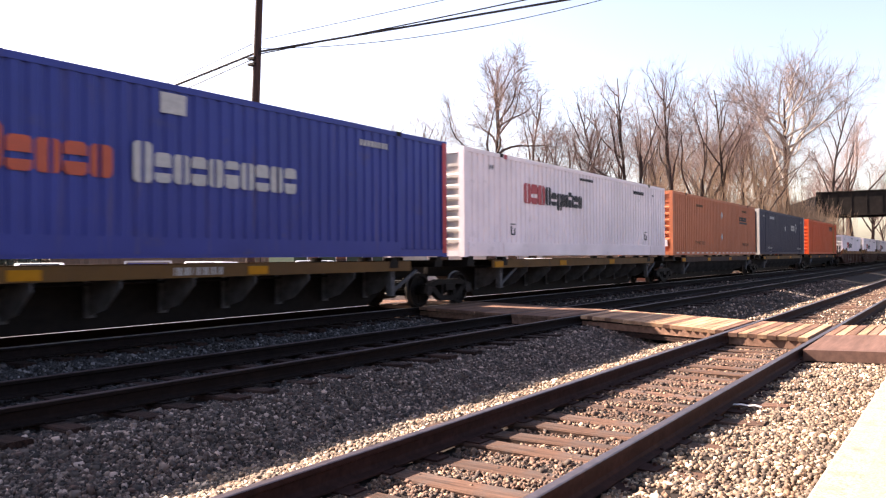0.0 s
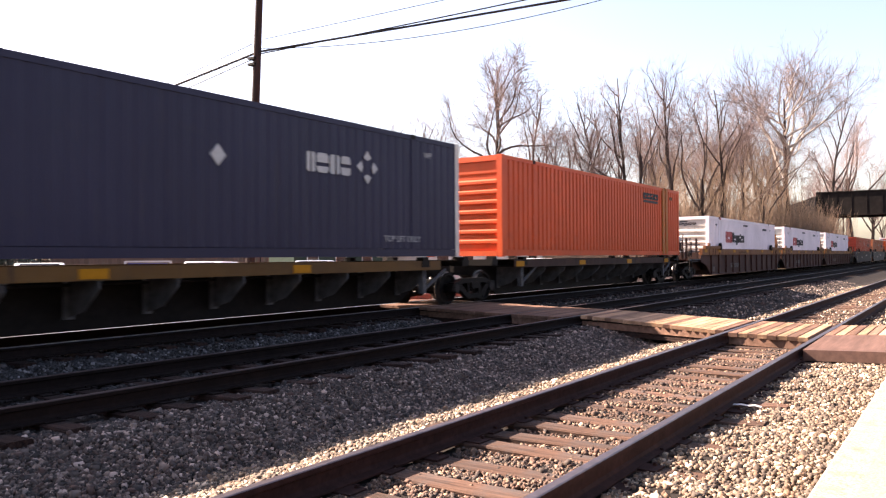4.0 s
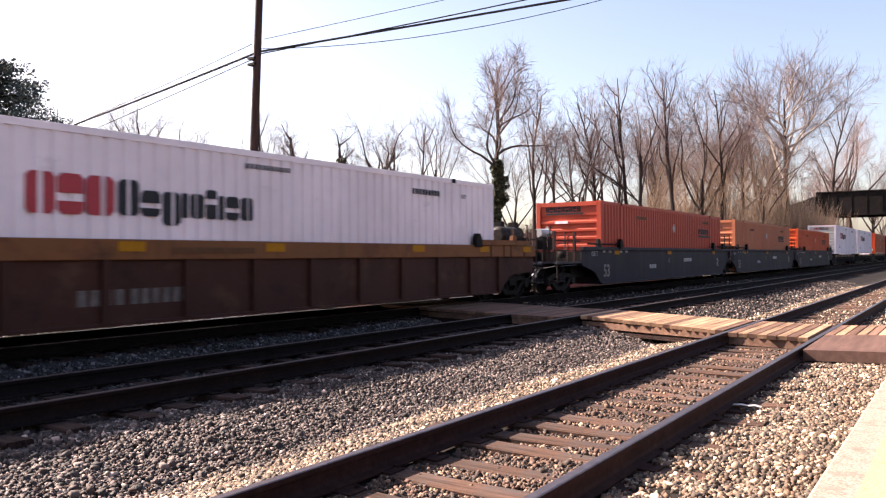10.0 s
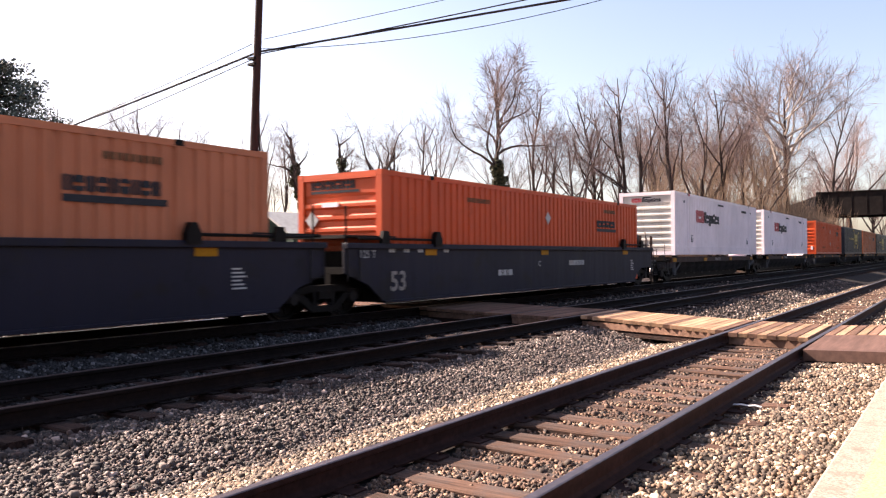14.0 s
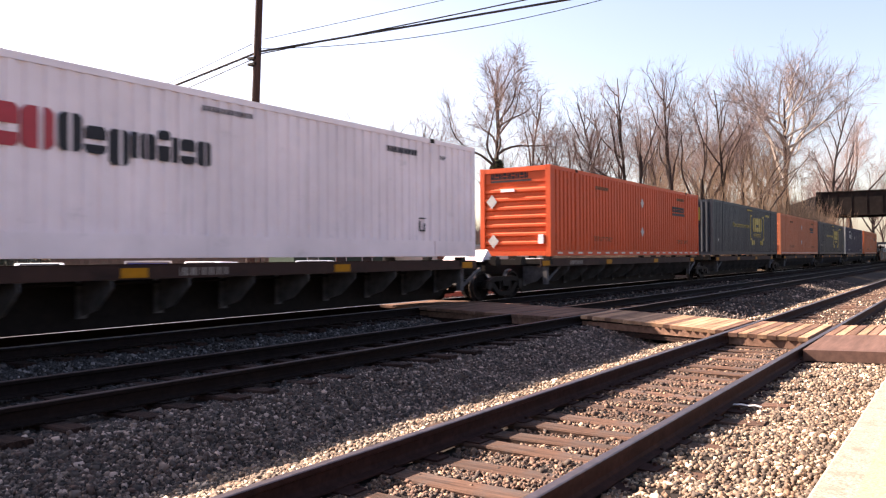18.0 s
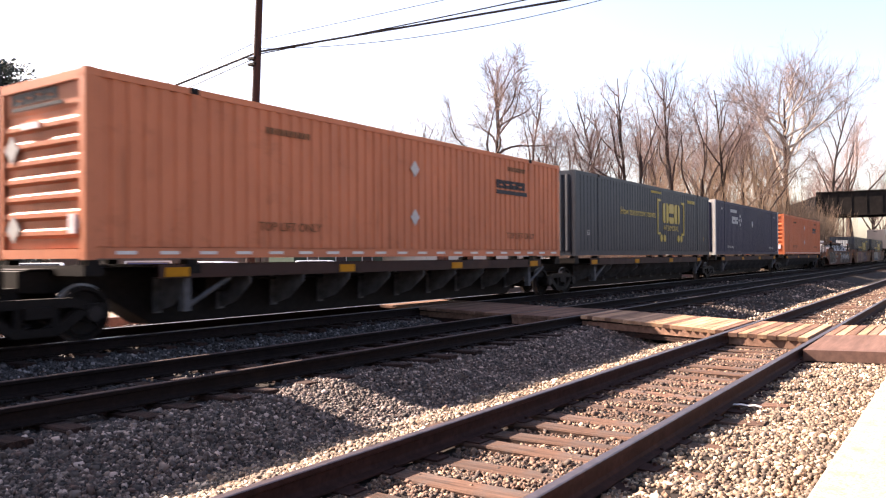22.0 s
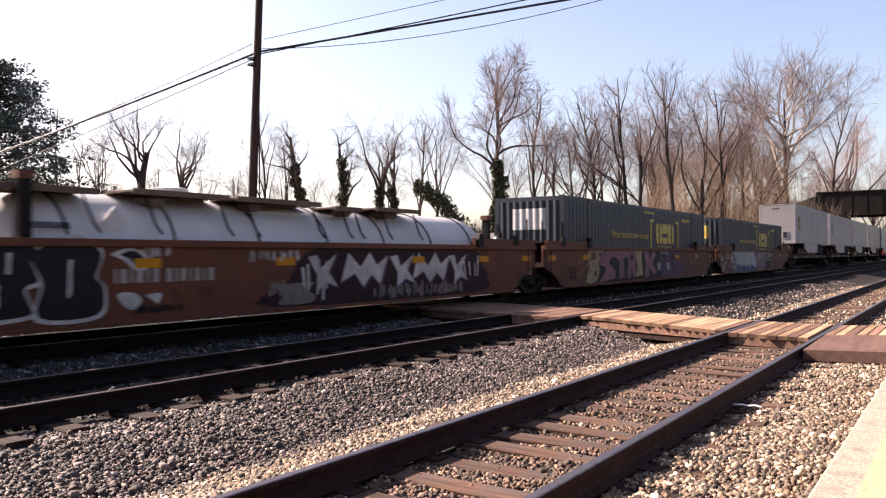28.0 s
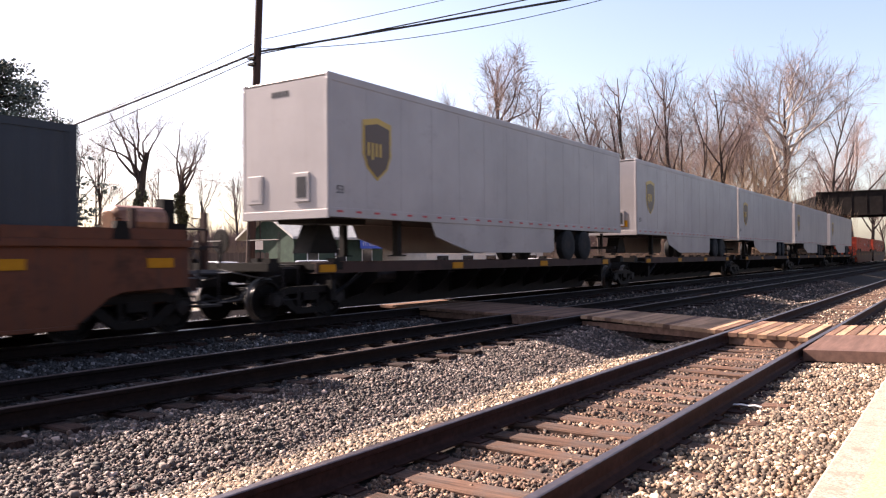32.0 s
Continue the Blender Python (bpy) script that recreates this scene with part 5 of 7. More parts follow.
def grown(pts, k, shift=(0, 0)):
    cx, cz = sum(p[0] for p in pts) / len(pts), sum(p[1] for p in pts) / len(pts)
    w = max(abs(p[0] - cx) for p in pts)
    h = max(abs(p[1] - cz) for p in pts)
    return [(cx + (p[0] - cx) * (1 + k / w) + shift[0], cz + (p[1] - cz) * (1 + k / h) + shift[1]) for p in pts]


def bubble(x, z, w, h, lean=0.0, r=None):
    r = r or random.Random(round(x * 100))
    j = lambda: r.uniform(-0.06, 0.06)
    p = [(0.08, 0.0), (0.9, 0.04), (1.0, 0.35), (0.86, 0.62), (0.98, 0.95), (0.5, 1.04), (0.04, 0.92), (0.16, 0.5)]
    return [(x + (a + j()) * w + lean * b * h, z + (b + j()) * h) for a, b in p]


def scrawl(car, x, z, w, h, seed, mat, thick=0.035, y=-1.3775, wide=0.55):
    """A sprayed tag that cannot be read: a run of crossing strokes."""
    r = random.Random(seed)
    s = Shape()
    n = max(3, round(w / (wide * h)))
    for k in range(n):
        a = x + w * k / n
        c = w / n
        slant = r.uniform(-0.5, 0.5)
        ends = [(0.5 * m + r.uniform(-0.1, 0.3) + slant * f, f) for m in range(2) for f in (r.uniform(-0.05, 0.3), r.uniform(0.6, 1.05))]
        if r.random() < 0.5:
            ends = ends[:2]
        pts = [Vector((a + u * c, 0, z + v * h)) for u, v in ends]
        for p, q in zip(pts[::2], pts[1::2]):
            d = (q - p).normalized()
            e = Vector((-d.z, 0, d.x)) * thick * r.uniform(0.35, 0.6)
            p, q = p - d * thick * 0.3, q + d * thick * 0.3
            yy = y - r.uniform(0, 0.0015)
            s.add([(v.x, yy, v.z) for v in (p - e, q - e, q + e, p + e)], [(0, 1, 2, 3)])
    return tagged(part("tag", s, mat, car), "sprayed scrawl", kind="stuff")


YS = -1.3745
r1, r2, r3 = red_cars
GLYPHS = {  # chunky sprayed letter shapes in a box of one by one
    "S": [(0.62, 1.0), (0.98, 1.0), (0.95, 0.78), (0.66, 0.70), (0.62, 0.56), (1.0, 0.30), (1.02, 0.04), (0.0, -0.06), (0.42, 0.28), (0.40, 0.44), (0.06, 0.52), (0.22, 0.86)],
    "T": [(0.0, 1.0), (1.0, 1.0), (0.98, 0.76), (0.68, 0.74), (0.72, 0.06), (0.34, 0.0), (0.36, 0.70), (0.04, 0.74)],
    "R": [(0.1, 1.0), (0.86, 0.98), (1.0, 0.72), (0.82, 0.46), (1.02, 0.10), (0.66, 0.02), (0.52, 0.40), (0.44, 0.0), (0.08, 0.0), (0.2, 0.5)],
    "I": [(0.05, 0.98), (0.95, 1.0), (0.8, 0.82), (0.98, 0.1), (0.1, 0.02), (0.3, 0.3), (0.15, 0.75)],
    "K": [(0.0, 1.0), (0.36, 0.98), (0.42, 0.68), (0.74, 1.0), (0.98, 0.86), (0.64, 0.52), (1.04, 0.18), (0.8, 0.06), (0.42, 0.36), (0.40, 0.02), (0.06, 0.0), (0.14, 0.5)],
    "N": [(0.02, 0.98), (0.32, 1.0), (0.66, 0.5), (0.7, 1.0), (0.98, 0.98), (0.94, 0.0), (0.66, 0.0), (0.32, 0.5), (0.3, 0.02), (0.0, 0.0)],
    "G": [(0.3, 1.0), (0.9, 0.98), (0.92, 0.74), (0.42, 0.76), (0.32, 0.3), (0.62, 0.26), (0.6, 0.46), (0.98, 0.48), (0.96, 0.06), (0.2, 0.0), (0.02, 0.4)],
    "zig": [(0.0, 0.1), (0.16, 1.0), (0.42, 0.55), (0.62, 1.02), (0.78, 0.6), (1.05, 0.92), (0.86, 0.0), (0.66, 0.3), (0.48, -0.06), (0.3, 0.36)],
    "zag": [(0.05, 0.95), (0.32, 1.0), (0.44, 0.62), (0.95, 1.04), (0.7, 0.5), (1.0, 0.05), (0.62, 0.2), (0.3, -0.08), (0.34, 0.4)]}


def glyph(car, key, x, z, w, h, fill, edge, label, rim=0.05, lift=0.0):
    p = [(x + a * w, z + b * h) for a, b in GLYPHS[key]]
    spray(car, "graffiti_edge", grown(p, rim, (0.03, -0.02)), edge, YS - 0.001 - lift, "sprayed edging", (0.0,))
    spray(car, "graffiti_fill", p, fill, YS - 0.003 - lift, label, (0.0,))


# black bubble letters with pale outlines
for k, (x, w, z, h) in enumerate(((3.95, 1.0, 0.42, 1.02), (4.85, 1.0, 0.40, 0.98), (5.75, 0.95, 0.42, 0.62), (5.95, 0.85, 0.88, 0.58), (6.7, 1.1, 0.40, 1.06))):
    p = bubble(x, z, w, h)
    lift = 0.0006 * k
    spray(r1, "graffiti_outline", grown(p, 0.06), spray_white, YS - lift, "pale spray outline")
    spray(r1, "graffiti_fill", p, spray_black, YS - 0.0035 - lift, "black sprayed bubble shape")
    spray(r1, "graffiti_gleam", bubble(x + 0.45 * w, z + 0.3 * h, 0.07, 0.5 * h, 0.04), spray_white, YS - 0.008)
spray(r1, "graffiti_outline", [(7.9, 1.33), (8.25, 1.43), (8.55, 1.28), (8.5, 1.08), (8.3, 1.08), (8.1, 1.24)], spray_white, YS, "pale spray outline")
spray(r1, "graffiti_fill", [(8.05, 1.32), (8.27, 1.38), (8.48, 1.26), (8.45, 1.14), (8.33, 1.14), (8.2, 1.26)], spray_black, YS - 0.003)
spray(r1, "tag", [(8.0, 0.72), (8.3, 0.72), (8.42, 0.6), (8.3, 0.46), (8.12, 0.52)], spray_white, YS, "white sprayed blob")
spray(r1, "tag", [(8.5, 0.68), (8.78, 0.7), (8.72, 0.54), (8.62, 0.60)], spray_white, YS)
scrawl(r1, 8.45, 1.27, 0.5, 0.19, 51, spray_white, 0.03)
scrawl(r1, 10.62, 1.2, 1.3, 0.2, 52, spray_white, 0.03)
scrawl(r1, 8.3, 0.40, 0.9, 0.12, 53, spray_black, 0.03)
scrawl(r1, 11.1, 0.55, 0.9, 0.28, 54, mark_faded, 0.05)
bars(r1, 7.95, -1.372, 0.88, 0.22, (0.18, 0.5, 0.18, 0.55, 0.18, 0.5, 0, 0.5, 0.18, 0.5, 0.18, 0.5, 0.18, 0.5), mark_dull, 0.3)
# pale jagged strokes over a dark ground
spray(r1, "graffiti_ground", [(11.2, 0.34), (18.4, 0.32), (19.0, 0.7), (18.7, 1.1), (18.2, 1.43), (14.5, 1.44), (12.3, 1.42), (11.6, 0.8)], spray_maroon, YS + 0.002, "dark maroon sprayed ground")
spray(r1, "graffiti_ground", bubble(11.3, 0.36, 1.0, 0.4), mark_faded, YS + 0.001, "faded pale haze")
for k, (key, x, w) in enumerate((("zag", 12.1, 0.9), ("zig", 13.1, 1.5), ("zag", 14.7, 1.0), ("zig", 15.6, 1.5), ("zag", 17.1, 0.9))):
    glyph(r1, key, x, 0.62 + 0.05 * (k % 2), w, 0.68, spray_white, spray_violet, "pale jagged sprayed shape")
scrawl(r1, 12.0, 0.45, 1.0, 0.9, 55, spray_white, 0.07, -1.380, 0.4)
scrawl(r1, 17.6, 0.65, 1.0, 0.7, 56, spray_white, 0.06, -1.380, 0.4)
scrawl(r1, 14.2, 0.36, 3.6, 0.3, 57, mark_faded, 0.07, -1.380)
# pink letters edged in black between cream patches
spray(r2, "graffiti_ground", [(4.3, 0.32), (8.7, 0.34), (11.2, 0.32), (11.0, 1.0), (10.9, 1.44), (7.4, 1.45), (5.4, 1.44), (4.7, 0.9)], spray_black, YS + 0.002, "black sprayed ground")
spray(r2, "graffiti_ground", [(3.5, 0.36), (4.3, 0.34), (4.65, 0.72), (4.55, 1.0), (4.95, 1.3), (5.0, 1.47), (3.7, 1.47), (3.75, 0.9)], spray_cream, YS, "cream sprayed patch")
for x, z, w, h in ((3.82, 1.1, 0.5, 0.26), (4.1, 0.55, 0.3, 0.16), (4.55, 1.24, 0.3, 0.12)):
    spray(r2, "graffiti_gleam", bubble(x, z, w, h), well_red, YS - 0.003)
for k in range(12):
    spray(r2, "graffiti_gleam", bubble(2.75 + 0.09 * k, 0.5 + 0.09 * ((k * 5) % 9), 0.07 + 0.03 * (k % 3), 0.1), spray_cream if k % 2 else mark_faded, YS - 0.001)
scrawl(r2, 3.9, 0.8, 0.5, 0.24, 71, spray_black, 0.022, -1.380, 0.5)
glyph(r2, "S", 4.5, 0.36, 1.6, 1.1, pink, spray_black, "pink sprayed letter", 0.08)
glyph(r2, "T", 6.0, 0.36, 1.4, 1.1, pink, spray_black, "pink sprayed letter", 0.08, 0.0006)
glyph(r2, "R", 7.15, 0.36, 1.25, 1.1, pink, spray_black, "pink sprayed letter", 0.08, 0.0012)
glyph(r2, "I", 8.15, 0.37, 0.9, 1.09, spray_cream, spray_black, "cream sprayed letter", 0.05, 0.0018)
glyph(r2, "K", 9.15, 0.36, 1.5, 1.08, pink, spray_black, "pink sprayed letter", 0.08, 0.0024)
spray(r2, "graffiti_gleam", bubble(7.62, 1.08, 0.36, 0.2), spray_black, YS - 0.009)
spray(r2, "graffiti_ground", bubble(10.6, 0.4, 3.6, 1.0), spray_violet, YS + 0.003, "violet spray haze")
for k, x in enumerate((10.75, 11.4, 12.0, 12.6)):
    spray(r2, "tag", bubble(x, 0.62 + 0.4 * (k % 2), 0.45, 0.3), (mark_dull, sill_brown)[k % 2], YS - 0.003)
scrawl(r2, 11.2, 1.3, 1.0, 0.14, 72, mark_dull, 0.03)
scrawl(r2, 14.6, 0.7, 1.8, 0.4, 84, mark_faded)
side_text("53", 0.55, sill_brown, r2, 2.1, -1.375, 0.50, "faded dark stencil", bold=0.012)
for car in (r2, r3):
    side_text("125 T", 0.24, mark_faded, car, 0.75, -1.375, 1.24)
# white letters over a blue wash, scrawled tags beside them
for k, (x, z, w, h) in enumerate(((1.9, 1.14, 1.2, 0.26), (1.25, 0.85, 0.35, 0.4), (1.4, 0.36, 0.55, 0.5), (2.0, 0.72, 0.4, 0.18), (3.2, 0.98, 0.85, 0.17), (3.2, 0.78, 0.9, 0.17), (2.7, 0.5, 1.6, 0.22), (2.3, 1.04, 0.6, 0.06), (1.6, 0.5, 0.5, 0.3), (3.4, 1.24, 0.7, 0.12))):
    scrawl(r3, x, z, w, h, 40 + k, spray_white if k % 3 else mark_dull, 0.05)
spray(r3, "tag", bubble(1.65, 0.95, 0.2, 0.2), spray_cream, YS, "cream sprayed patch")
spray(r3, "graffiti_ground", [(4.5, 0.34), (9.3, 0.32), (9.5, 0.9), (9.5, 1.45), (6.8, 1.46), (4.0, 1.45), (4.5, 0.9)], spray_white, YS + 0.002, "white sprayed ground")
spray(r3, "graffiti_ground", [(3.6, 0.34), (4.7, 0.34), (4.8, 0.9), (4.4, 1.3), (4.1, 0.8)], mark_faded, YS + 0.003, "faded pale haze")
spray(r3, "graffiti_wash", [(4.65, 0.33), (9.2, 0.32), (8.9, 0.6), (8.2, 0.7), (7.4, 0.6), (6.5, 0.74), (5.6, 0.6), (4.75, 0.74)], spray_blue, YS, "blue spray wash")
for k, (key, x, w) in enumerate((("K", 4.9, 1.1), ("I", 6.05, 0.7), ("N", 6.85, 1.05), ("G", 8.0, 1.0))):
    glyph(r3, key, x, 0.5, w, 0.86, spray_white, (spray_black, spray_blue)[k % 2], "white sprayed letter", 0.04)
    spray(r3, "graffiti_wash", bubble(x + 0.1, 0.40, 0.5 * w, 0.22), (spray_blue, spray_violet)[k % 2], YS - 0.006, "blue spray drip")
for z in (1.0, 1.22):
    scrawl(r3, 9.0, z - 0.02, 0.62, 0.2, round(z * 50), spray_black, 0.055, -1.382, 0.7)
spray(r3, "graffiti_ground", [(9.5, 0.33), (12.0, 0.33), (12.2, 0.9), (12.0, 1.45), (9.7, 1.45), (9.6, 0.9)], plain("sprayed dusty rose", (0.16, 0.115, 0.115), 0.6, 0, 0.35, 2), YS + 0.002, "dusty rose sprayed ground")
glyph(r3, "R", 9.75, 0.42, 1.15, 0.98, plain("sprayed pale rose", (0.215, 0.165, 0.165), 0.6, 0, 0.3, 3), spray_maroon, "pale rose sprayed letter", 0.03)
glyph(r3, "T", 10.95, 0.42, 1.1, 0.98, MATS["sprayed pale rose"], spray_maroon, "pale rose sprayed letter", 0.03)
spray(r3, "graffiti_gleam", bubble(10.2, 0.5, 0.3, 0.35), well_red, YS - 0.006)
spray(r3, "graffiti_fill", bubble(12.05, 1.12, 0.75, 0.32), plain("sprayed green", (0.05, 0.085, 0.045), 0.6, 0, 0.3, 4), YS - 0.002, "green sprayed bubble")
spray(r3, "graffiti_gleam", bubble(12.35, 1.2, 0.22, 0.14), mark_dull, YS - 0.005)
spray(r3, "graffiti_fill", [(12.85, 1.12), (13.4, 1.12), (13.4, 1.42), (12.85, 1.42)], mark_dull, YS - 0.001, "white and navy sprayed patch")
spray(r3, "graffiti_gleam", [(12.92, 1.2), (13.25, 1.2), (13.25, 1.36), (12.92, 1.36)], navy, YS - 0.004)
spray(r3, "graffiti_ground", bubble(12.0, 0.36, 1.7, 0.5), spray_maroon, YS + 0.001, "dark smoky spray")
part("number_panel", Shape().box(11.5, 13.75, -1.3785, -1.372, 0.80, 1.06), spray_black, r3, "black panel behind the stencil")
bars(r3, 11.6, -1.3805, 0.84, 0.19, (0.18, 0.5, 0.18, 0.55, 0.18, 0.5, 0, 0.5, 0.18, 0.5, 0.18, 0.5, 0.18, 0.5), mark_dull, 0.32)
scrawl(r3, 13.6, 1.2, 1.3, 0.12, 62, mark_faded, 0.03)


# ---- behind the train: yard, pole, wires, trees, bridge ----
TH = 0.5965


def seen(u, depth):
    """A place on the ground from its bearing (tangent, right of the axis) and its depth along the axis."""
    return depth * (math.cos(TH) + u * math.sin(TH)), depth * (math.sin(TH) - u * math.cos(TH))


def bend(a, b, sag, n=24):
    a, b = Vector(a), Vector(b)
    return [a.lerp(b, i / n) - Vector((0, 0, sag * 4 * (i / n) * (1 - i / n))) for i in range(n + 1)]


PX, PY = 18.1, 20.0
pole = thing("utility_pole", "dark weathered wooden utility pole behind the tracks", "utility pole", at=(PX, PY, -0.36))
part("shaft", Shape().tube([(-0.09, 0.22, 0), (0.0, 0.04, 5), (0.10, -0.26, 12.5)], [0.16, 0.145, 0.115], 14), pole_wood, pole, smooth=True)
for z in (8.25, 8.45):
    part("cable_clamp", Shape().box(-0.16, 0.16, -0.16, 0.16, z, z + 0.07), iron, pole)
part("sign_plate", Shape().box(-0.16, 0.16, -0.22, -0.2, 2.0, 2.32), shed_white, pole, "small pale sign on the pole")
part("conduit", Shape().tube([(0.16, -0.1, 0.2), (0.1, -0.1, 8.2)], 0.025, 6), grey_iron, pole)
SPANS = (  # from, to, sag, radius
    ((18.11, 19.86, 8.34), (23.11, -2.12, 9.25), 0.0, 0.034), ((18.11, 19.86, 8.26), (23.11, -2.12, 10.04), 0.08, 0.020),
    ((18.11, 19.86, 8.45), (23.11, -2.12, 11.31), 1.29, 0.011), ((18.20, 19.62, 8.76), (23.11, -2.12, 10.45), 0.0, 0.010),
    ((18.07, 19.91, 8.30), (17.98, 80.28, 3.35), 0.72, 0.040), ((18.05, 19.94, 8.12), (17.98, 80.28, 0.2), 0.45, 0.016),
    ((18.02, 19.99, 8.62), (17.98, 80.28, 5.2), 1.75, 0.012))
for p, q, sag, rad in SPANS:
    w = thing("overhead_cable", "black overhead cable slung from the utility pole", "cable", "overhead cables", at=p)
    part("span", Shape().tube([v - Vector(p) for v in bend(p, q, sag)], rad, 6), cable, w)

# ---- trees ----


def stem(s, rng_, p, d, length, r0, r1, n, sides, wander, up):
    """One wandering tapered limb; gives its points and headings."""
    pts, heads = [p], [d]
    for i in range(n):
        d = (d + Vector((rng_.uniform(-1, 1), rng_.uniform(-1, 1), rng_.uniform(-1, 1))) * wander + Vector((0, 0, up))).normalized()
        p = p + d * (length / n)
        pts.append(p)
        heads.append(d)
    s.tube(pts, [r0 + (r1 - r0) * i / n for i in range(n + 1)], sides, False)
    return pts, heads


def bare_tree(seed, h, fork=0.35, limbs=8, spread=0.7, dense=1.0, lean=0.0, gnarl=0.1, reach=0.8, lift=0.09, bole=0.93, stout=0.0125):
    """Trunk, and a crown of limbs, branches and twigs, of a tree h metres high. bole: the share of the height that the trunk runs through."""
    r = random.Random(seed)
    trunk, limb, crown = Shape(), Shape(), Shape()
    rad = h * stout
    pts, heads = stem(trunk, r, Vector((0, 0, -0.1)), Vector((lean, lean * 0.4, 1)).normalized(), h * bole, rad, rad * (0.14 if bole > 0.6 else 0.45), 12, 8, gnarl * 0.6, 0.1)

    def side(d, tilt):
        o = d.orthogonal().normalized()
        o = (Matrix.Rotation(r.uniform(0, 2 * math.pi), 3, d) @ o)
        return (d * math.cos(tilt) + o * math.sin(tilt)).normalized()

    def at(pts, heads, f):
        f = f * (len(pts) - 1)
        i = min(int(f), len(pts) - 2)
        return pts[i].lerp(pts[i + 1], f - i), heads[i]

    for k in range(limbs):
        g = (k + r.random() * 0.7) / limbs
        f = min(0.99, fork + (0.93 - fork) * g) if bole > 0.8 else min(0.99, (fork + (bole - fork) * g) / bole)
        p, d = at(pts, heads, f)
        ln = reach * h * ((0.74 - 0.60 * f) if bole > 0.8 else max(0.24, 0.86 - f * bole)) * r.uniform(0.72, 1.08)
        lp, lh = stem(limb, r, p, side(d, spread * r.uniform(0.4, 1.2)), ln, rad * (1.08 - 0.8 * f) * 0.6 + 0.012, 0.011, 8, 5, gnarl * 1.5, lift)
        n2 = max(3, round((9 if ln > 0.3 * h else 4 + 14 * ln / h) * dense))
        for j in range(n2):
            e = 0.2 + 0.78 * (j + r.random()) / n2
            p2, d2 = at(lp, lh, min(0.99, e))
            l2 = ln * (0.56 - 0.34 * e) * r.uniform(0.7, 1.25)
            bp, bh = stem(crown, r, p2, side(d2, r.uniform(0.35, 0.9)), l2, 0.021, 0.007, 5, 3, gnarl * 2, 0.07)
            n3 = max(4, round((4 + l2 * 1.8) * dense))
            for i in range(min(11, n3)):
                e = 0.15 + 0.85 * (i + r.random()) / n3
                p3, d3 = at(bp, bh, min(0.99, e))
                tp, th_ = stem(crown, r, p3, side(d3, r.uniform(0.3, 0.9)), max(0.7, l2 * 0.5) * r.uniform(0.6, 1.25), 0.0095, 0.004, 2, 3, 0.22, 0.05)
                for q in (0.2, 0.5, 0.8):
                    p4, d4 = at(tp, th_, q)
                    stem(crown, r, p4, side(d4, r.uniform(0.3, 0.8)), r.uniform(0.4, 1.2), 0.0075, 0.003, 1, 3, 0.2, 0.03)
    return trunk, limb, crown, pts


def leaf_cloud(s, r, centre, size, n, leaf):
    """Small leaves strewn through a ragged clump."""
    for _ in range(n):
        while True:
            v = Vector((r.uniform(-1, 1), r.uniform(-1, 1), r.uniform(-1, 1)))
            if v.length < 1:
                break
        p = Vector(centre) + Vector((v.x * size[0], v.y * size[1], v.z * size[2]))
        a = Vector((r.uniform(-1, 1), r.uniform(-1, 1), r.uniform(-1, 1))).normalized()
        b = a.orthogonal().normalized()
        k = leaf * r.uniform(0.6, 1.3)
        s.add([p - a * k, p + b * k * 0.6, p + a * k, p - b * k * 0.6], [(0, 1, 2, 3)])


KINDS = {}
for name, args in {
    "vase": (11, 20, 0.22, 7, 0.58, 0.95, 0.02, 0.15, 0.95, 0.05, 0.42, 0.018), "tall": (12, 20, 0.34, 9, 0.72, 0.8, 0.0, 0.14, 0.85, 0.06), "thin": (13, 20, 0.30, 7, 0.6, 0.75, 0.05, 0.15, 0.9, 0.06, 0.55),
    "wide": (35, 20, 0.24, 10, 0.72, 1.0, 0.0, 0.12, 0.98, 0.045, 0.52, 0.021),
    "pale": (29, 20, 0.34, 17, 1.05, 1.1, 0.0, 0.2, 0.97, 0.07, 0.66, 0.0175), "fork": (47, 20, 0.40, 8, 0.6, 0.85, 0.04, 0.22, 1.0, 0.07, 0.60, 0.027), "ample": (52, 20, 0.44, 15, 0.82, 1.2, 0.0, 0.2, 1.0, 0.08, 0.78, 0.0165), "snaggy": (44, 20, 0.40, 10, 0.8, 0.7, 0.06, 0.22, 0.6, 0.07, 0.74, 0.025),
    "pole": (18, 20, 0.42, 8, 0.65, 0.75, 0.03, 0.14, 0.8, 0.06)}.items():
    tk, lb, cr, pts = bare_tree(*args)
    fit = 20 / max(v[2] for v in cr.v)
    for s in (tk, lb, cr):
        s.v = [(a * fit, b * fit, c * fit) for a, b, c in s.v]
    pts = [p * fit for p in pts]
    KINDS[name] = (tk.mesh("trunk", bark, True), cr.mesh("crown", twig_pale if name == "pale" else twig), pts, lb.mesh("branchwork", limb_pale if name == "pale" else limb_dark, True))


def ivy_on(kind, top, girth):
    """A sleeve of ivy round the trunk of a tree kind, up to a share of its height."""
    def make():
        r = random.Random(5)
        s = Shape()
        for p in KINDS[kind][2]:
            if p.z < 20 * top:
                leaf_cloud(s, r, (p.x, p.y, p.z), (girth, girth, 1.0), 330, 0.19)
                leaf_cloud(s, r, (p.x + r.uniform(-1, 1) * girth, p.y + r.uniform(-1, 1) * girth, p.z), (girth, girth, 0.7), 160, 0.18)
        return s.mesh("ivy", ivy)
    return shared(("ivy", kind, top, girth), make)


